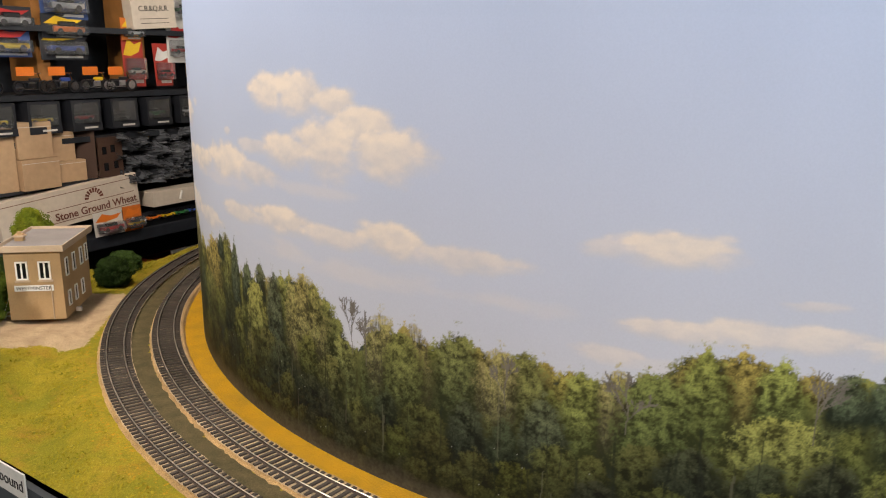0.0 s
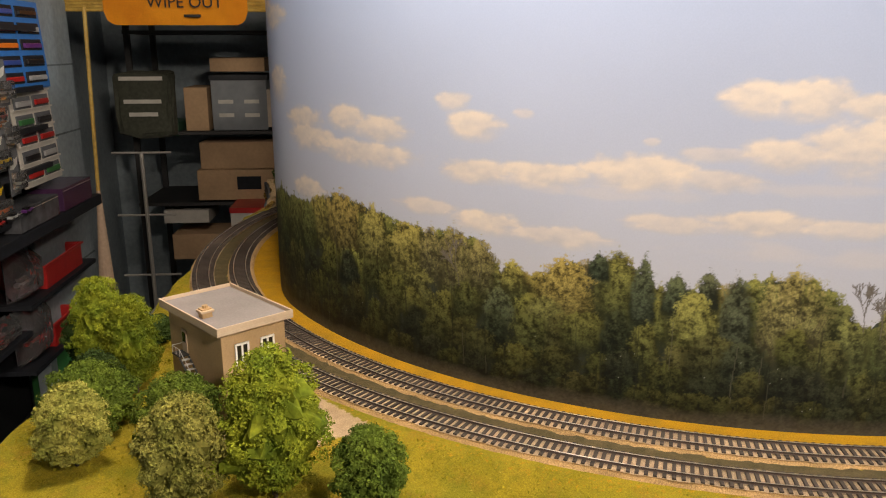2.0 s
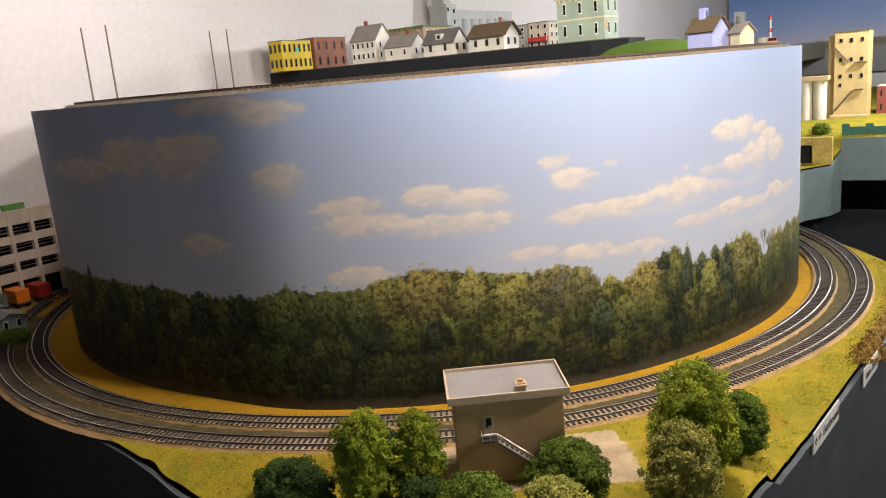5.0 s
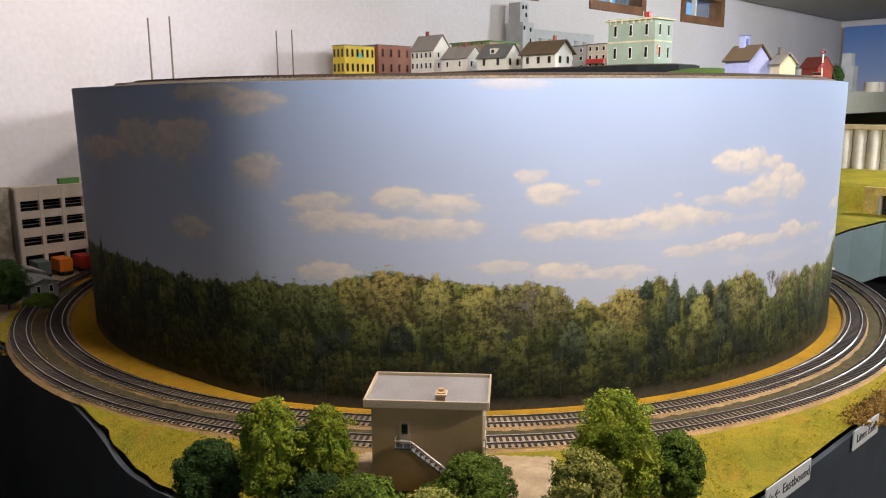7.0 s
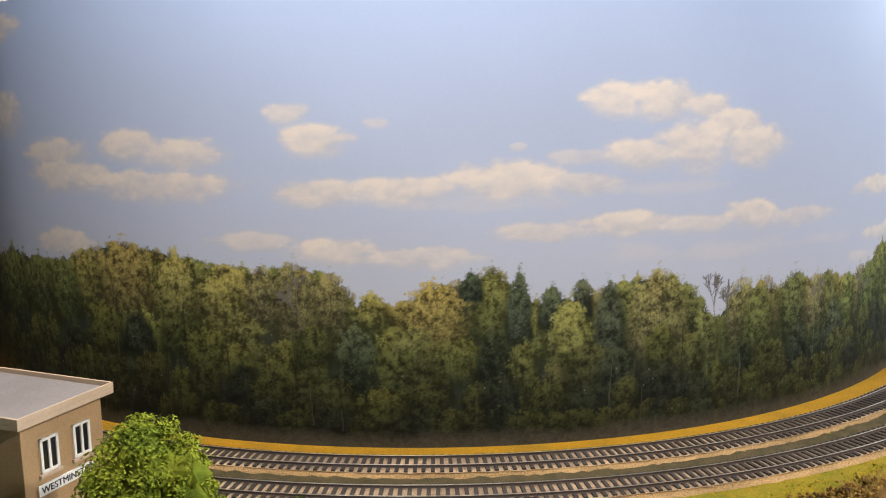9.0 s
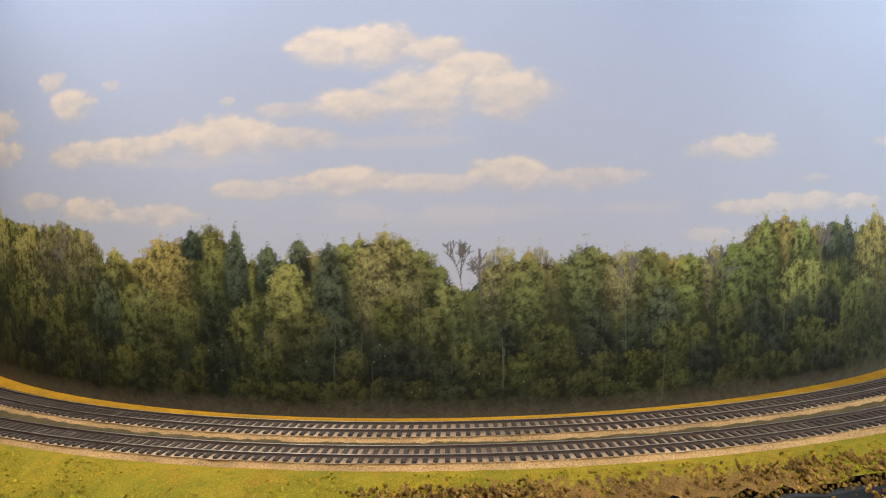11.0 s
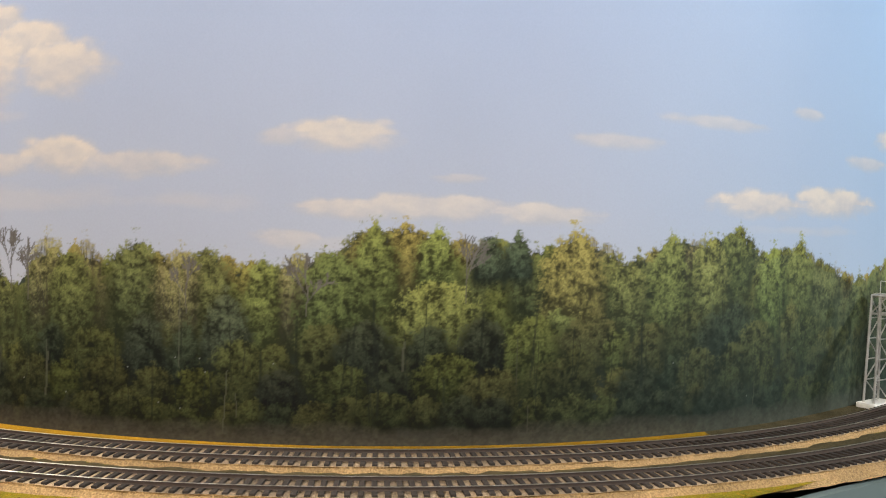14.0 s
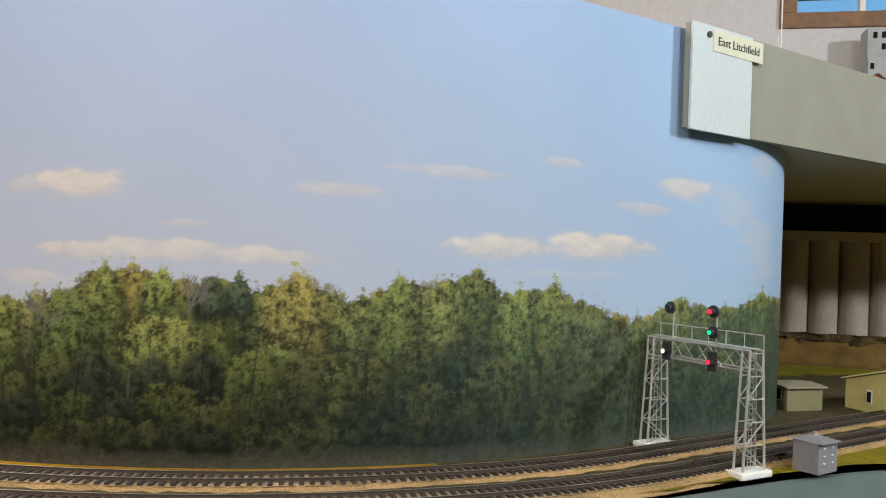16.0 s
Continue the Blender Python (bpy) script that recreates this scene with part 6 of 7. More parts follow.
gabled_house(0.95, -0.30, -0.18, 0.05, 0.03, 0.045, GREY_STONE, ROOF_MID, "grey trackside freight shed", z=DECK, front=3)
flat_block("brick_building", 1.0, -0.17, 0.10, 0.05, 0.03, BRICK_BROWN, ROOF_DARK, "low brown brick trackside building", z=DECK, cols=2, rows=1, side=3, group="trackside buildings")
car(room(0.90, -0.33, DECK, -60), ORANGE, "orange model car beside the freight shed")
car(room(0.86, -0.30, DECK, -60), WHITE, "white model car beside the freight shed")
boxcar = thing("boxcar", room(0.62, -0.15, DECK + 0.009, -30 + 77), "teal model boxcar standing on the track", "boxcar")
part("body", box(0.14, 0.034, 0.040, 0, 0, 0.006, 0.001), paint("teal_paint", (0.03, 0.22, 0.20)), boxcar)
part("frame", box(0.135, 0.026, 0.005, 0, 0, 0.001), DARK_METAL, boxcar)
for x in (-0.048, 0.048):
    part("truck", box(0.024, 0.026, 0.007, x, 0, -0.004), DARK_METAL, boxcar)
# tall tan building and its neighbours at the far bend
TAN_TALL = paint("tan_mine_boards", (0.48, 0.34, 0.15))
RAISED = DECK + 0.080
breaker = thing("tall_mill", room(2.35, -0.43, RAISED, 0), "tall tan wooden mill with small windows", "model building")
part("body", box(0.11, 0.122, 0.340, 0, 0, 0, 0.001), TAN_TALL, breaker)
part("roof", box(0.116, 0.128, 0.003, 0, 0, 0.340, 0.001), ROOF_BROWN, breaker)
part("wing", box(0.08, 0.026, 0.330, 0.012, 0.0742, 0, 0.001), TAN_TALL, breaker)
part("apron", box(0.03, 0.14, 0.016, -0.071, 0, 0, 0.004), TAN_TALL, breaker)
for y in (-0.038, 0.0, 0.038):
    for z in (0.125, 0.160, 0.225, 0.300):
        if (y, z) not in ((-0.038, 0.125), (0.0, 0.125)):
            part("window", box(0.002, 0.011, 0.015, -0.0562, y, z), GLASS_DARK, breaker)
part("conveyor", rod((-0.060, 0.058, 0.030), (-0.060, -0.008, 0.110), 0.0035), ROOF_BROWN, breaker)
part("stair", rod((-0.059, 0.060, 0.285), (-0.059, 0.010, 0.222), 0.0028), ROOF_BROWN, breaker)
part("balcony", box(0.012, 0.045, 0.004, -0.0615, -0.034, 0.218), ROOF_BROWN, breaker)
part("balcony", box(0.012, 0.032, 0.004, -0.0615, -0.030, 0.112), ROOF_BROWN, breaker)
flat_block("brick_building", 2.46, -0.67, 0.12, 0.165, 0.112, BRICK_RED, PALE_SILO, "dark red brick mill building with pale roof", z=RAISED, cols=5, rows=2, side=3, group="mill buildings", frame=ROOF_BROWN)
fence = thing("picket_fence", room(1.655, -0.515, RAISED - 0.003), "dark green wooden fence with a saw-toothed top along the fascia", "fence")
GREEN_BOARD = paint("dark_green_board", (0.03, 0.12, 0.085))
for i in range(14):
    part("board", prism([(0, -0.0115), (0.003, -0.0115), (0.003, 0.0115), (0, 0.0115)], 0, 0.030 + 0.010 * (i % 3 == 0)), GREEN_BOARD, fence).location = (0, -i * 0.0235, 0)
portal = thing("tunnel_portal", room(1.552, -0.43, DECK - 0.004, -90), "ochre plaster tunnel portal with a dark opening", "tunnel portal")
OCHRE = mat("ochre_plaster", (0.50, 0.36, 0.09), 0.9, 0.25, 200, 0.001, (0.36, 0.25, 0.07), 30)
bm = box(0.061, 0.02, 0.090, 0.0345, 0, 0, 0.002)
box(0.05, 0.02, 0.090, -0.065, 0, 0, 0.002, bm), box(0.044, 0.02, 0.026, -0.018, 0, 0.064, 0.002, bm)
part("wall", bm, OCHRE, portal)
part("ring", box(0.006, 0.022, 0.066, -0.043, -0.0015, 0, 0.002), ELEVATOR, portal, "grey stone edge")
# a solid black slab stands in for the shade inside the tunnel
part("opening", box(0.040, 0.004, 0.064, -0.018, 0.006, 0), BLACK, portal, "black slab filling the tunnel mouth")
car(room(1.70, -0.575, RAISED, 80), RED_PAINT, "red model car parked behind the fence")
car(room(1.73, -0.545, RAISED, 70), WHITE, "white model car parked behind the fence", 0.8)
tree(room(1.68, -0.435, RAISED), 0.038, 0.06, "green", "green model bush above the tunnel portal", 95, True, 2200)

# ---- display shelves on the west wall ----
SHELF_U = -1.37
WOOD_ORANGE = mat("varnished_pine", (0.38, 0.17, 0.05), 0.5, 0.18, 40, 0.0003, (0.28, 0.12, 0.035), 10)
SHELF_BLACK = mat("black_shelf_board", (0.012, 0.015, 0.022), 0.6, 0.3, 60)
CARD = mat("tan_corrugated_card", (0.45, 0.30, 0.18), 0.85, 0.07, 90, 0.0003, (0.38, 0.25, 0.15), 8)
CARD_WHITE = mat("white_printed_carton", (0.58, 0.50, 0.42), 0.7, 0.06, 90, 0.0001, (0.50, 0.43, 0.36), 8)
BROWN_INK = mat("brown_ink", (0.13, 0.035, 0.02), 0.7)
BLISTER_M, _n, _l, _b = shader("clear_blister_plastic")
_b.inputs["Base Color"].default_value, _b.inputs["Transmission Weight"].default_value, _b.inputs["Roughness"].default_value, _b.inputs["IOR"].default_value = (0.9, 0.92, 0.95, 1), 0.95, 0.08, 1.2
CHROME = mat("chrome", (0.6, 0.6, 0.62), 0.15, 0.1, 100, metal=1.0)
SMOKE = mat("crumpled_grey_plastic_wrap", (0.10, 0.105, 0.12), 0.16, 0.3, 40, 0, (0.055, 0.06, 0.07), 12, spec=0.8)
TOY = {n: paint("toy_" + n, c, 0.3) for n, c in dict(red=(0.42, 0.02, 0.02), blue=(0.03, 0.07, 0.30), yellow=(0.65, 0.42, 0.02), white=(0.62, 0.62, 0.60), silver=(0.35, 0.36, 0.38), black=(0.015, 0.015, 0.018), green=(0.03, 0.16, 0.05), orange=(0.65, 0.16, 0.02), purple=(0.12, 0.03, 0.18)).items()}
CARDS = {n: paint("card_" + n, c, 0.55) for n, c in dict(blue=(0.02, 0.05, 0.16), black=(0.012, 0.014, 0.02), bright=(0.02, 0.16, 0.50), orange=(0.55, 0.14, 0.02), white=(0.55, 0.53, 0.50), red=(0.35, 0.03, 0.02), green=(0.03, 0.10, 0.06), grey=(0.11, 0.12, 0.14)).items()}
shelf_rng = random.Random(21)


def shelf_place(v, z, out=0.0, tilt=0.0, turn=0.0):
    """Faces the room: local x along the shelf (right as seen), local -y towards the viewer."""
    return pose(*at(SHELF_U - out, v, z), tilt, 0, -30 + 90 + turn)


def toy_car_part(parent, x, y, z, colour, size=1.0):
    bm = box(0.062 * size, 0.012, 0.009 * size, x, y, z, 0.002 * size)
    body = part("toy_car", bm, TOY[colour], parent)
    part("cabin", box(0.03 * size, 0.0115, 0.009 * size, x - 0.003, y, z + 0.0085 * size, 0.002 * size), GLASS_DARK, body)
    for dx in (-0.019, 0.019):
        part("wheel", rod((x + dx * size, y - 0.0068, z), (x + dx * size, y + 0.003, z), 0.006 * size, sides=12), TOY["black"], body)


def blister_pack(v, z, w, h, card, colour, out=0.0, turn=0.0, flame="orange"):
    root = thing("toy_package", shelf_place(v, z, out, shelf_rng.uniform(-5, 2), turn), "%s toy-car blister package with a %s car" % (card, colour), "toy package", "toy packages")
    part("card", box(w, 0.002, h, 0, 0, 0, 0.0006), CARDS[card], root)
    bm = bmesh.new()
    pts = [(-w * 0.46, h * 0.60), (-w * 0.2, h * 0.92), (w * 0.1, h * 0.80), (w * 0.46, h * 0.86), (w * 0.3, h * 0.66), (-w * 0.1, h * 0.58)]
    a = [bm.verts.new((x, -0.0016, q)) for x, q in pts]
    bm.faces.new(a)
    part("logo_shape", bm, TOY[flame], root)
    part("print_bar", box(w * 0.6, 0.0006, h * 0.07, w * 0.1, -0.0013, h * 0.06), CARDS["white"], root)
    toy_car_part(root, 0, -0.012, h * 0.26, colour, min(1.25, w / 0.085))
    part("blister", box(w * 0.88, 0.018, h * 0.40, 0, -0.011, h * 0.14, 0.004), BLISTER_M, root)
    return root


def window_box(v, z, w, h, card, colour, out=0.0, depth=0.06):
    root = thing("display_box", shelf_place(v, z, out), "%s window box holding a %s die-cast car" % (card, colour), "display box", "toy packages")
    bm = bmesh.new()
    f = 0.006
    box(w, depth, f, 0, 0, 0, bm=bm), box(w, depth, f, 0, 0, h - f, bm=bm), box(f, depth, h - 2 * f, -w / 2 + f / 2, 0, f, bm=bm), box(f, depth, h - 2 * f, w / 2 - f / 2, 0, f, bm=bm), box(w, 0.003, h, 0, depth / 2, 0, bm=bm)
    part("carton", bm, CARDS[card], root)
    part("front_flap", box(w, 0.002, h * 0.22, 0, -depth / 2 - 0.001, 0), CARDS[card], root)
    part("print_bar", box(w * 0.45, 0.0008, h * 0.06, w * 0.1, -depth / 2 - 0.0024, h * 0.07), CARDS["white"], root)
    toy_car_part(root, 0, -depth * 0.2, h * 0.36, colour, w / 0.085)
    part("window", box(w - 2 * f, 0.001, h * 0.66, 0, -depth / 2, h * 0.25), BLISTER_M, root)


def plain_box(name, v, z, w, d, h, material, label, out=0.0, turn=0.0, category="box", tilt=0.0):
    root = thing(name, shelf_place(v, z, out, 0, turn), label, category, "shelf boxes")
    root.matrix_world = root.matrix_world @ pose(0, 0, 0, 0, tilt, 0)
    part("carton", box(w, d, h, 0, d / 2, 0, 0.0012), material, root)
    part("seam", box(w * 0.99, 0.0006, 0.0012, 0, -0.0002, h * 0.86), BROWN_INK if material is CARD_WHITE else CARD_WHITE, root)
    return root


# cabinet with black boards and pine uprights
unit = thing("shelf_unit", shelf_place(0.25, 0), "tall black display shelves with varnished pine uprights", "shelf")
for z, d in ((1.335, 0.16), (1.24, 0.10), (1.475, 0.16), (1.62, 0.16), (1.145, 0.20), (1.045, 0.22)):
    part("board", box(1.25, d, 0.012, -0.10, d / 2 - 0.03, z - 0.012), SHELF_BLACK, unit)
for x in (-0.62, -0.335, -0.085, 0.155, 0.20):
    part("upright", box(0.030, 0.10, 0.52, x, 0.075, 1.36), WOOD_ORANGE, unit)
part("back", box(1.3, 0.01, 0.96, -0.10, 0.18, 0.99), SHELF_BLACK, unit)
part("counter", box(1.62, 0.30, 0.03, -0.03, 0.10, 0.985, 0.003), SHELF_BLACK, unit, "black counter")
solid("black_table_cloth", box(1.62, 0.02, 1.12, -0.03, 0.235, FLOOR), BLACK, shelf_place(0.25, 0) @ pose(0, 0, 0), "black cloth hanging below the shelf counter", "cloth")

wheat = plain_box("carton", -0.095, 1.057, 0.335, 0.10, 0.080, CARD_WHITE, "white cracker carton printed in brown", out=-0.05, tilt=0)
wheat.matrix_world = wheat.matrix_world @ pose(0, 0, 0, 0, -4.5, 0)
words("Stone Ground Wheat", 0.0235, BROWN_INK, wheat, pose(0.055, -0.0012, 0.022, 90, 0, 0), bold=0.0004)
for z, w in ((0.010, 0.25), (0.038, 0.22)):
    part("print_line", box(w, 0.0006, 0.0012, 0.045, -0.0004, z), BROWN_INK, wheat)
bm = bmesh.new()
for i in range(9):
    a0, a1 = math.pi * i / 9 + 0.05, math.pi * (i + 1) / 9 - 0.05
    bm.faces.new([bm.verts.new((0.05 + r * math.cos(a), -0.0012, 0.044 + r * math.sin(a))) for r, a in ((0.014, a0), (0.024, a0), (0.024, a1), (0.014, a1))])
part("printed_arch", bm, BROWN_INK, wheat, "brown printed arch")
for v, z, w, h, o in ((-0.165, 1.205, 0.075, 0.075, -0.04), (-0.098, 1.192, 0.060, 0.062, -0.03), (-0.160, 1.140, 0.085, 0.064, -0.045), (-0.085, 1.146, 0.072, 0.046, -0.035), (-0.25, 1.140, 0.09, 0.13, -0.03)):
    plain_box("cardboard_box", v, z, w, 0.08, h, CARD, "small plain tan cardboard box", out=o, turn=shelf_rng.uniform(-6, 6))
model = thing("model_shell", shelf_place(-0.012, 1.146, -0.02), "dark brown unfinished model building with window holes", "model building")
part("front", box(0.062, 0.004, 0.090, 0.022, -0.02, 0), paint("dark_brown_plastic", (0.055, 0.025, 0.015)), model)
part("side", box(0.046, 0.004, 0.108, -0.028, 0.0, 0, turn=-35), bpy.data.materials["dark_brown_plastic"], model)
# the front is uncut; dark plates give the shade of its window holes
for x, z in ((0.006, 0.052), (0.028, 0.055), (0.008, 0.015), (0.034, 0.018)):
    part("window_hole", box(0.011, 0.001, 0.017, x, -0.0225, z), GLASS_DARK, model)
box_cbq = plain_box("carton", 0.165, 1.478, 0.125, 0.03, 0.10, CARD_WHITE, "cream paper carton with railroad initials", out=-0.04, tilt=-4)
words("C.B.&Q.R.R.", 0.0175, INK, box_cbq, pose(0, -0.0012, 0.045, 90, 0, 0))
for z in (0.012, 0.022, 0.065):
    part("print_line", box(0.08, 0.0006, 0.0012, 0, -0.0004, z), INK, box_cbq)
# crumpled plastic wrap
bm = bmesh.new()
bmesh.ops.create_grid(bm, x_segments=60, y_segments=36, size=0.5)
for v in bm.verts:
    p = Vector((v.co.x * 9, v.co.y * 6, 1))
    v.co = Vector((v.co.x * 0.36, -0.03 + 0.05 * noise.noise(p) + 0.03 * abs(noise.noise(p * 2.3)) + 0.02 * noise.noise(p * 5), v.co.y * 0.125 + 0.062))
solid("plastic_wrap", bm, SMOKE, shelf_place(0.20, 1.118, -0.01), "heap of crumpled clear grey plastic wrap", "plastic wrap")
tray = thing("figure_tray", shelf_place(0.235, 1.060, -0.03), "white open tray holding small white figures", "tray")
part("tray", box(0.26, 0.05, 0.036, 0, 0, 0, 0.001), CARD_WHITE, tray)
for x in (-0.05, 0.01, 0.035, 0.06, 0.11):
    part("figure_shape", rod((x, -0.027, 0.010), (x + shelf_rng.uniform(-.012, .012), -0.027, 0.030), 0.003, sides=6), WHITE, tray)
# rows of packages
names = list(TOY)
for i in range(7):
    window_box(-0.235 + i * 0.098, 1.254, 0.072, 0.066, "black", ["yellow", "yellow", "red", "black", "green", "silver", "blue"][i], out=-0.01)
for v, z, w, h, c, k, fl in ((-0.27, 1.487, .11, .085, "blue", "silver", "red"), (-0.05, 1.49, .11, .08, "blue", "silver", "red"), (-0.185, 1.41, .105, .062, "blue", "yellow", "red"), (-0.06, 1.405, .105, .068, "black", "blue", "yellow"), (-0.055, 1.45, .11, .05, "black", "orange", "yellow"), (-0.175, 1.465, .10, .045, "black", "silver", "red"),
                             (0.115, 1.345, .055, .12, "red", "white", "yellow"), (0.20, 1.345, .05, .10, "red", "red", "white"), (0.115, 1.45, .06, .05, "orange", "silver", "yellow"), (0.25, 1.40, .07, .10, "white", "red", "red"), (0.27, 1.49, .085, .12, "white", "green", "orange"), (0.345, 1.46, .07, .12, "green", "green", "white"),
                             (0.36, 1.345, .085, .07, "red", "yellow", "red"), (0.31, 1.345, .07, .05, "orange", "blue", "yellow")):
    blister_pack(v, z, w, h, c, k, -0.015, shelf_rng.uniform(-4, 4), fl)
for i, (v, c, k) in enumerate(((0.335, "white", "black"), (0.385, "white", "white"), (0.43, "white", "blue"))):
    window_box(v, 1.255 + 0.05 * (i % 2), 0.052, 0.050, c, k, -0.03, 0.04)
for v, z, w, h, c, k, fl in ((0.45, 1.40, .07, .13, "white", "yellow", "yellow"), (0.47, 1.345, .075, .055, "orange", "orange", "red"), (0.50, 1.255, .07, .085, "orange", "red", "yellow"), (0.44, 1.258, .06, .08, "blue", "blue", "white"), (0.49, 1.16, .07, .09, "grey", "yellow", "white"), (0.555, 1.30, .055, .10, "grey", "silver", "white"), (0.555, 1.20, .055, .10, "grey", "silver", "white"), (0.555, 1.10, .055, .10, "grey", "white", "white"), (0.46, 1.056, .085, .085, "black", "orange", "yellow"), (0.43, 1.50, .06, .11, "green", "green", "yellow"), (0.395, 1.40, .05, .10, "black", "white", "red")):
    blister_pack(v, z, w, h, c, k, -0.03, shelf_rng.uniform(-4, 4), fl)


def motorcycle(v, z, flag):
    root = thing("toy_motorcycle", shelf_place(v, z, -0.035), "chrome die-cast toy motorcycle with a coloured tag", "toy motorcycle", "toy motorcycles")
    for x in (-0.027, 0.027):
        bm = bmesh.new()
        bmesh.ops.create_cone(bm, segments=20, radius1=0.0135, radius2=0.0135, depth=0.004, cap_ends=False, matrix=Matrix.Translation((x, 0, 0.0135)) @ pose(0, 0, 0, 90, 0, 0))
        bmesh.ops.solidify(bm, geom=bm.faces[:], thickness=0.003)
        wheel = part("wheel", bm, TOY["black"], root)
        part("hub", rod((x, -0.002, 0.0135), (x, 0.002, 0.0135), 0.009, sides=16), CHROME, wheel)
    part("engine", box(0.020, 0.009, 0.014, 0, 0, 0.010, 0.002), CHROME, root)
    part("tank", box(0.022, 0.008, 0.008, 0.006, 0, 0.024, 0.003), TOY[flag], root)
    part("saddle", box(0.018, 0.008, 0.004, -0.014, 0, 0.023, 0.0015), TOY["black"], root)
    part("fork", rod((0.027, 0, 0.0135), (0.016, 0, 0.040), 0.0014), CHROME, root)
    part("handlebar", rod((0.015, -0.010, 0.041), (0.015, 0.010, 0.041), 0.0012), CHROME, root)
    part("exhaust", rod((0.005, -0.006, 0.009), (-0.032, -0.006, 0.010), 0.0018), CHROME, root)
    part("tag", box(0.040, 0.0008, 0.018, -0.005, 0.010, 0.036, turn=4), TOY["orange"], root, "orange flame tag")


for i, v in enumerate((-0.255, -0.155, -0.085, -0.005, 0.06)):
    motorcycle(v, 1.337, ("red", "black", "blue", "yellow", "black")[i])
for i in range(9):
    v = 0.06 + i * 0.042 if i < 6 else 0.40 + (i - 6) * 0.07
    root = thing("toy_car", shelf_place(v, 1.046 - 0.03 * (i < 6) + 0.012, -0.055), "small die-cast toy car on the black counter", "toy car", "loose toy cars")
    toy_car_part(root, 0, 0, 0.006, names[(i * 4 + 3) % len(names)], 0.62)
for v, w, h, c, k in ((-0.02, .075, .055, "white", "red"), (0.045, .05, .058, "orange", "yellow"), (-0.20, .08, .05, "black", "yellow")):
    blister_pack(v, 1.016, w, h, c, k, -0.055)


def ten_pack(v, z, w, h, card, label, cols):
    root = thing("car_set", shelf_place(v, z, -0.02, -3), label, "toy car set", "toy packages")
    part("card", box(w, 0.004, h, 0, 0, 0, 0.003), CARDS[card], root)
    for r in range(5):
        for c in range(2):
            x, q = -w * 0.23 + c * w * 0.46, h * (0.07 + 0.185 * r)
            tray = part("cell", box(w * 0.40, 0.003, h * 0.125, x, -0.003, q, 0.001), CARDS["black"] if card == "bright" else CARDS["grey"], root)
            part("toy_car", box(w * 0.33, 0.008, h * 0.055, x, -0.006, q + h * 0.025, 0.002), TOY[cols[(r * 2 + c) % len(cols)]], tray)
    if card == "white":
        for q in range(6):
            part("divider", box(w, 0.006, 0.004, 0, -0.003, h * (0.05 + 0.185 * q)), CARDS["white"], root)
    return root


ten_pack(0.70, 1.328, 0.285, 0.205, "bright", "bright blue ten-car display card on the shelf", ["red", "silver", "blue", "black", "orange", "purple"])
ten_pack(0.735, 1.098, 0.225, 0.228, "white", "white ten-car display tray with dark cars", ["red", "green", "black", "silver", "red"])
plain_box("carton", 0.66, 1.537, 0.24, 0.08, 0.05, CARD_WHITE, "cream paper carton above the blue card", out=-0.01)
plain_box("clear_case", 0.62, 1.018, 0.22, 0.10, 0.052, SMOKE, "flat clear plastic case with a model inside", out=-0.05)
plain_box("clear_case", 0.86, 1.018, 0.20, 0.10, 0.058, mat("purple_tinted_case", (0.07, 0.03, 0.08), 0.2, 0.2, 60, spec=0.8), "flat purple-tinted plastic model case", out=-0.05)
cap = thing("baseball_hat", shelf_place(0.385, 1.50, -0.05), "cream baseball hat hung on a pine upright", "hat")
bm = bmesh.new()
bmesh.ops.create_uvsphere(bm, u_segments=20, v_segments=12, radius=0.032, matrix=Matrix.Diagonal((1, 1, 0.85, 1)))
part("crown", bm, CARD_WHITE, cap)
part("brim", box(0.05, 0.04, 0.004, 0.02, -0.03, -0.015, 0.0015), CARD_WHITE, cap)
clock = thing("wall_clock", shelf_place(-0.30, 1.365, -0.05), "small round white-faced clock", "clock")
part("case", rod((0, 0, 0.022), (0, 0.01, 0.022), 0.024, sides=24), CARD, clock)
part("face", rod((0, -0.001, 0.022), (0, 0.0, 0.022), 0.020, sides=24), WHITE, clock)
low = thing("lower_shelf", shelf_place(0.62, 0.60), "dark low shelves with trays below the counter", "shelf")
for z, x, w in ((0.185, 0.27, 0.46), (0.125, -0.205, 0.47), (0.018, 0.26, 0.48), (-0.264, 0.35, 0.30)):
    part("board", box(w, 0.2, 0.012, x, 0.12, z), SHELF_BLACK, low)
part("rail", box(0.24, 0.006, 0.008, -0.29, 0.022, 0.313, 0.001), STEEL, low, "thin pale metal rail")
for x in (-0.40, -0.18):
    part("rail_post", box(0.006, 0.006, 0.177, x, 0.026, 0.137), DARK_METAL, low)


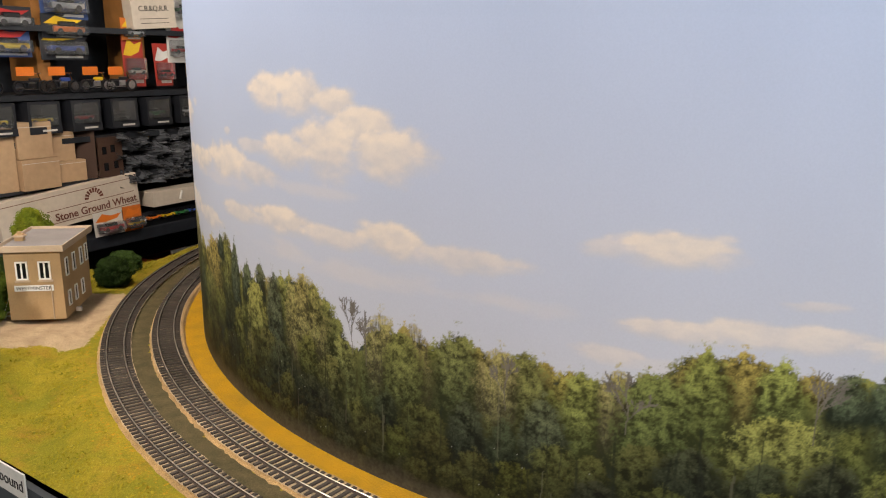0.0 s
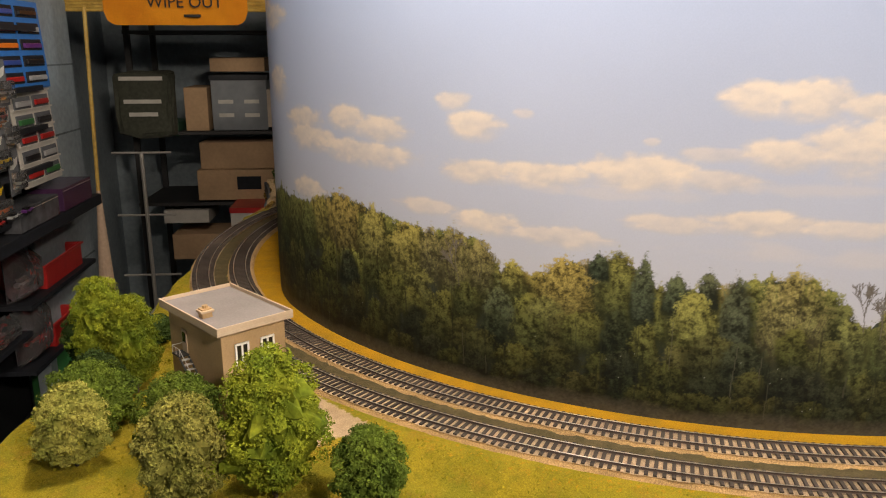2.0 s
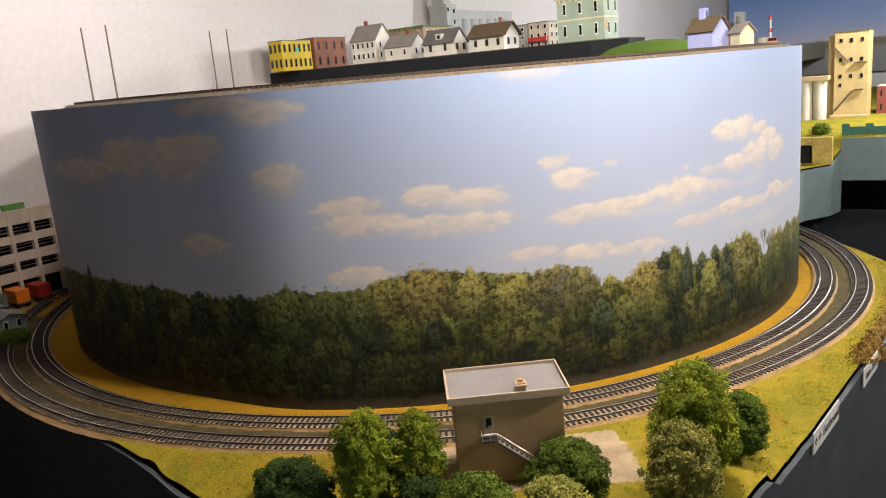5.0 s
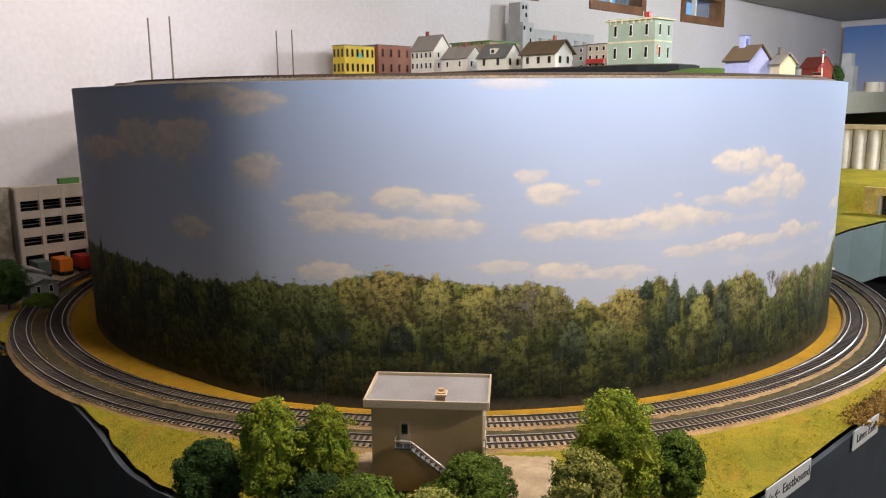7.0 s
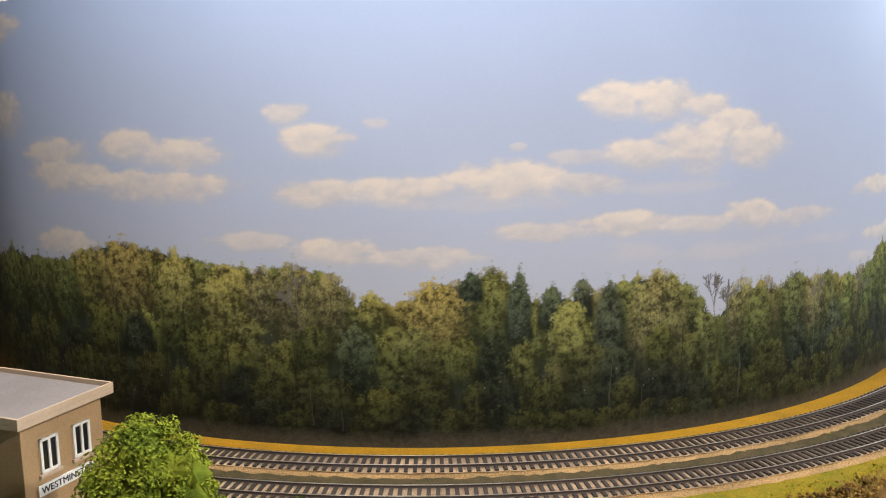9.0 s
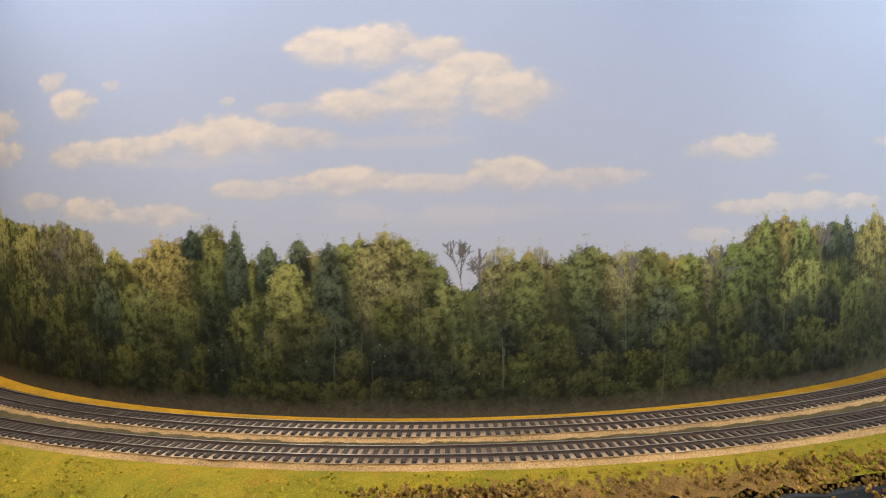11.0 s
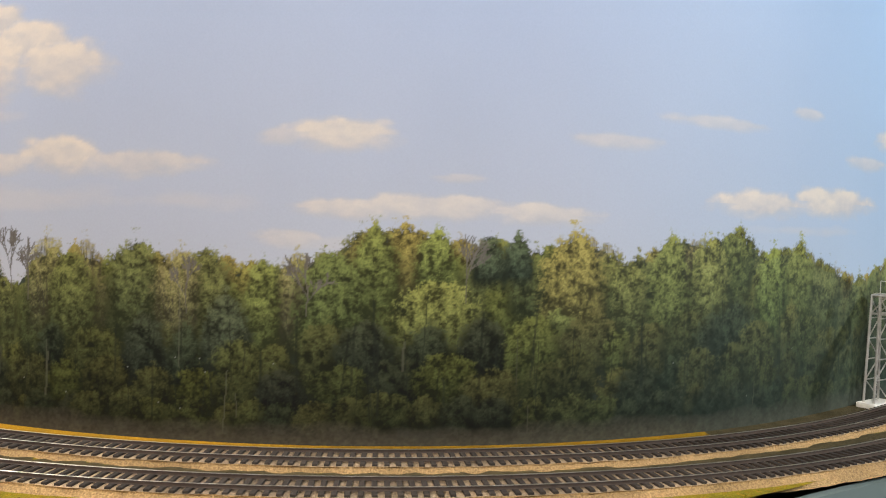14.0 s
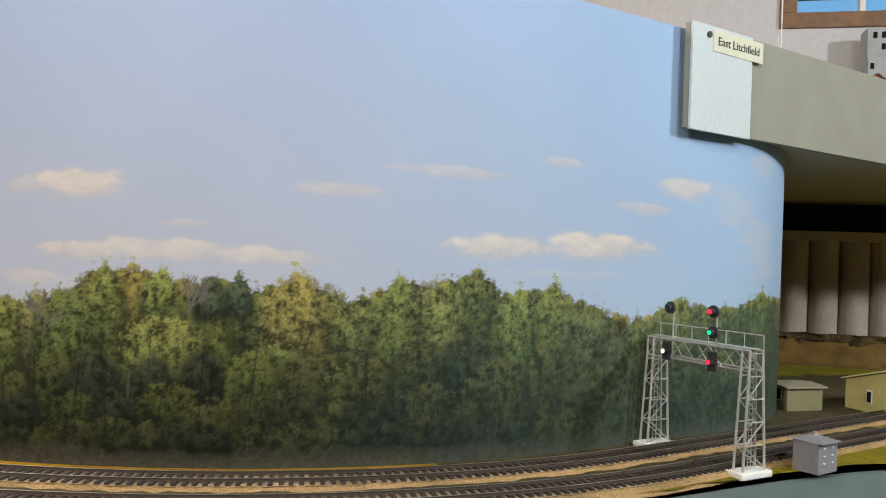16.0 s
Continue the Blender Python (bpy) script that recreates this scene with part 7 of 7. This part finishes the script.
def tray(v, z, w, h, out, label, colour="red"):
    """An open plastic tray with thin walls and a rolled rim."""
    root = thing("storage_tray", shelf_place(v, z, out), label, "tray", "storage trays")
    d = 0.16
    bm = box(w * 0.94, d * 0.92, 0.003, 0, 0, 0)
    for x in (-w * 0.47, w * 0.47):
        box(0.003, d * 0.92, h, x, 0, 0.003, bm=bm)
    for y in (-d * 0.46, d * 0.46):
        box(w * 0.94 - 0.003, 0.003, h, 0, y, 0.003, bm=bm)
    part("shell", bm, TOY[colour], root)
    rim = bmesh.new()
    for x in (-w / 2, w / 2):
        box(0.008, d, 0.006, x, 0, h, 0.002, rim)
    for y in (-d / 2 + 0.004, d / 2 - 0.004):
        box(w, 0.008, 0.006, 0, y, h + 0.0003, 0.002, rim)
    part("rim", rim, TOY[colour], root)


def clamshell(v, z, w, h, out, label, colour):
    """A crumpled clear package with a toy in it."""
    root = thing("clamshell_pack", shelf_place(v, z, out), label, "package", "clear packages")
    rng = random.Random(int(v * 1000 + z * 500))
    bm = bmesh.new()
    bmesh.ops.create_grid(bm, x_segments=12, y_segments=10, size=0.5)
    for p in bm.verts:
        x, q = p.co.x, p.co.y + 0.5
        edge = min(1.0, 5 * (0.5 - abs(x)), 5 * min(q, 1 - q))
        p.co = (x * w, -0.045 * max(0, edge) ** 0.6 + rng.uniform(-0.004, 0.004), q * h)
    part("shell", bm, BLISTER_M, root, "clear crumpled plastic")
    part("backing", box(w * 0.96, 0.002, h * 0.96, 0, 0.008, h * 0.02), SMOKE, root)
    toy_car_part(root, 0, -0.006, h * 0.3, colour, w / 0.11)


tray(0.93, 0.798, 0.27, 0.060, 0.11, "red plastic tray on the low shelf")
tray(0.89, 0.631, 0.17, 0.060, 0.11, "small red plastic tray on the lower board")
clamshell(0.55, 0.738, 0.19, 0.045, 0.07, "red toy in a clear plastic pack", "red")
clamshell(0.735, 0.798, 0.13, 0.12, 0.075, "clear grey plastic pack standing on the shelf", "silver")
clamshell(0.735, 0.631, 0.14, 0.150, 0.07, "clear plastic pack with a red toy", "red")
lidded = plain_box("carton", 0.29, 0.738, 0.15, 0.10, 0.125, CARDS["black"], "black carton with a red lid on the low shelf", out=0.05)
part("lid", box(0.154, 0.104, 0.022, 0, 0.05, 0.125, 0.002), TOY["red"], lidded, "red lid")
bin_green = thing("storage_bin", shelf_place(0.97, 0.349, 0.10), "tall green plastic bin with a red edge below the counter", "bin")
part("body", box(0.14, 0.12, 0.25, 0, 0, 0, 0.008), TOY["green"], bin_green)
part("rim", box(0.148, 0.128, 0.010, 0, 0, 0.25, 0.003), TOY["red"], bin_green, "red rim")

# ---- block wall joints, blind and store room ----
joint = mat("block_joint", (0.13, 0.16, 0.18), 0.9)
for i in range(6):
    solid("trim_course", box(0.0025, 0.62, 0.006, -1.678, 1.17, 0.62 + i * 0.2), joint, pose(0, 0, 0, 0, 0, -30), "recessed joint of the block wall", "joint", kind="structure")
solid("partition", box(0.04, 0.42, CEIL - FLOOR, -1.47, 1.07, FLOOR), BLOCK_WALL, pose(0, 0, 0, 0, 0, -30), "blue-grey painted block wall end", "wall", kind="structure")
for i in range(7):
    solid("trim_course", box(0.0025, 0.42, 0.005, -1.4492, 1.07, 0.58 + i * 0.198), joint, pose(0, 0, 0, 0, 0, -30), "joint of the painted block wall", "joint", kind="structure")
BAMBOO = mat("yellow_bamboo_slats", (0.50, 0.33, 0.08), 0.5, 0.2, 60, 0, (0.40, 0.25, 0.05), 20, each=0.25)
blind = thing("bamboo_blind", room(-1.09, 1.28, 1.528), "rolled yellow bamboo blind over the doorway", "blind")
for i in range(14):
    part("slat", rod((-0.40, 0.004 * math.sin(i), 0.006 + i * 0.0095), (0.40, 0.004 * math.sin(i), 0.006 + i * 0.0095), 0.0052, sides=8), BAMBOO, blind)
for x in (-0.25, 0.25):
    part("cord", rod((x, -0.008, 0), (x, -0.008, 0.14), 0.0012), BAMBOO, blind)
TOWEL = mat("orange_towel_cloth", (0.80, 0.30, 0.015), 0.9, 0.12, 500, 0.0008, (0.70, 0.23, 0.01), 10)
bm = bmesh.new()
bmesh.ops.create_grid(bm, x_segments=48, y_segments=20, size=0.5)
for v in bm.verts:
    x, z = v.co.x * 0.43, v.co.y * 0.16
    if z < -0.04 and abs(x) > 0.175:
        z = max(z, -0.04 - math.sqrt(max(0, 0.04 ** 2 - (abs(x) - 0.175) ** 2)))
    v.co = Vector((x, 0.006 * math.sin(x * 22) + 0.003 * noise.noise(Vector((x * 30, z * 30, 0))), z))
bmesh.ops.solidify(bm, geom=bm.faces[:], thickness=0.003)
towel = thing("orange_towel", room(-1.118, 1.255, 1.572), "orange towel with dark lettering hung over the blind", "towel")
part("cloth", bm, TOWEL, towel)
words("WIPE OUT", 0.048, INK, towel, pose(0.03, -0.012, -0.018, 90, 0, 0), depth=0.001)
part("printed_mark", box(0.05, 0.001, 0.008, 0.05, -0.012, -0.060), INK, towel)
part("printed_mark", box(0.10, 0.001, 0.006, 0.0, -0.012, 0.018), INK, towel)
broom = thing("broom", room(-1.395, 1.22, 0.66), "bamboo stick with a hanging pale cloth", "stick")
part("stick", rod((0, 0, 0.30), (0.02, 0, 0.88), 0.006), BAMBOO, broom)
bm = rod((-0.005, 0, 0.0), (0.0, 0, 0.33), 0.022, sides=12, r2=0.008)
for v in bm.verts:
    v.co.x += 0.008 * noise.noise(v.co * 30)
part("cloth", bm, mat("pale_peach_cloth", (0.55, 0.40, 0.30), 0.9, 0.1, 100), broom)
rack = thing("store_rack", room(-1.06, 1.92, FLOOR), "dark metal store rack full of boxes", "rack")
for x in (-0.36, 0.36):
    for y in (-0.17, 0.17):
        part("post", box(0.02, 0.02, 1.9, x, y, 0), DARK_METAL, rack)
for z in (0.55, 0.985, 1.255, 1.62):
    part("shelf_board", box(0.74, 0.38, 0.012, 0, 0, z), DARK_METAL, rack)
TUB = mat("cloudy_plastic_tub", (0.20, 0.22, 0.25), 0.35, 0.1, 30)


def stored(name, u, z, w, h, material, label, v=1.74, d=0.2):
    root = thing(name, room(u, v + d / 2, z), label, "box", "stored boxes")
    part("carton", box(w, d, h, 0, 0, 0, 0.003), material, root)
    return root


tub = stored("plastic_tub", -1.03, 1.119, 0.205, 0.19, TUB, "cloudy plastic storage tub with white labels")
part("lid", box(0.215, 0.21, 0.02, 0, 0, 0.185, 0.003), SHELF_BLACK, tub)
for x in (-0.05, 0.045):
    for z in (0.05, 0.10):
        part("label", box(0.055, 0.001, 0.014, x, -0.1012, z), CARDS["white"], tub)
stored("cardboard_box", -1.19, 1.119, 0.085, 0.16, CARD, "upright brown cardboard box on the rack")
stored("cardboard_box", -1.03, 1.335, 0.20, 0.05, CARD, "flat brown cardboard box on the tub")
bx = stored("cardboard_box", -1.04, 0.974, 0.30, 0.100, CARD, "long brown cardboard box on the rack")
bx = stored("cardboard_box", -1.06, 0.857, 0.285, 0.115, CARD, "long cardboard box with a dark opening", v=1.72)
# flat black plate on the closed front, for the shade in a hand hole
part("dark_hole_plate", box(0.09, 0.001, 0.05, 0.05, -0.1012, 0.04), BLACK, bx)
bx = stored("white_carton", -0.994, 0.59, 0.125, 0.255, CARDS["white"], "tall white carton with a red lid", v=1.55)
part("lid", box(0.13, 0.205, 0.02, 0, 0, 0.25, 0.002), TOY["red"], bx)
stored("white_carton", -1.26, 0.765, 0.17, 0.05, CARDS["white"], "flat white carton on the rack")
stored("cardboard_box", -1.22, 0.62, 0.20, 0.10, CARD, "brown cardboard box on the low shelf")
for u, z, w, h, m, n in ((-0.90, 1.13, 0.06, 0.14, CARD_WHITE, "cream paper bag on the rack"), (-0.86, 1.38, 0.10, 0.07, CARD, "small box on the top shelf"), (-1.33, 1.10, 0.14, 0.05, CARDS["green"], "stack of dark green folders")):
    stored("store_box", u, z, w, h, m, n)
bag = thing("green_bag", room(-1.345, 1.66, 1.11), "dark green bag with white printed bands hung in the store", "bag")
bm = box(0.19, 0.09, 0.23, 0, 0, 0, 0.02)
bmesh.ops.subdivide_edges(bm, edges=bm.edges[:], cuts=2)
for v in bm.verts:
    v.co += noise.noise_vector(v.co * 18) * 0.014
part("sack", bm, mat("dark_olive_cloth", (0.05, 0.055, 0.04), 0.8, 0.3, 80), bag)
for z, w in ((0.075, 0.10), (0.12, 0.13), (0.20, 0.15)):
    part("white_band", box(w, 0.004, 0.014, 0.0, -0.052, z, 0.001), CARDS["white"], bag)
stand = thing("metal_stand", room(-1.335, 1.50, FLOOR), "thin steel stand with cross arms", "stand")
part("post", rod((0, 0, 0), (0, 0, 1.22), 0.007), STEEL, stand)
for z in (0.78, 1.0, 1.22):
    part("cross_arm", rod((-0.10, 0, z), (0.10, 0, z), 0.004), STEEL, stand)
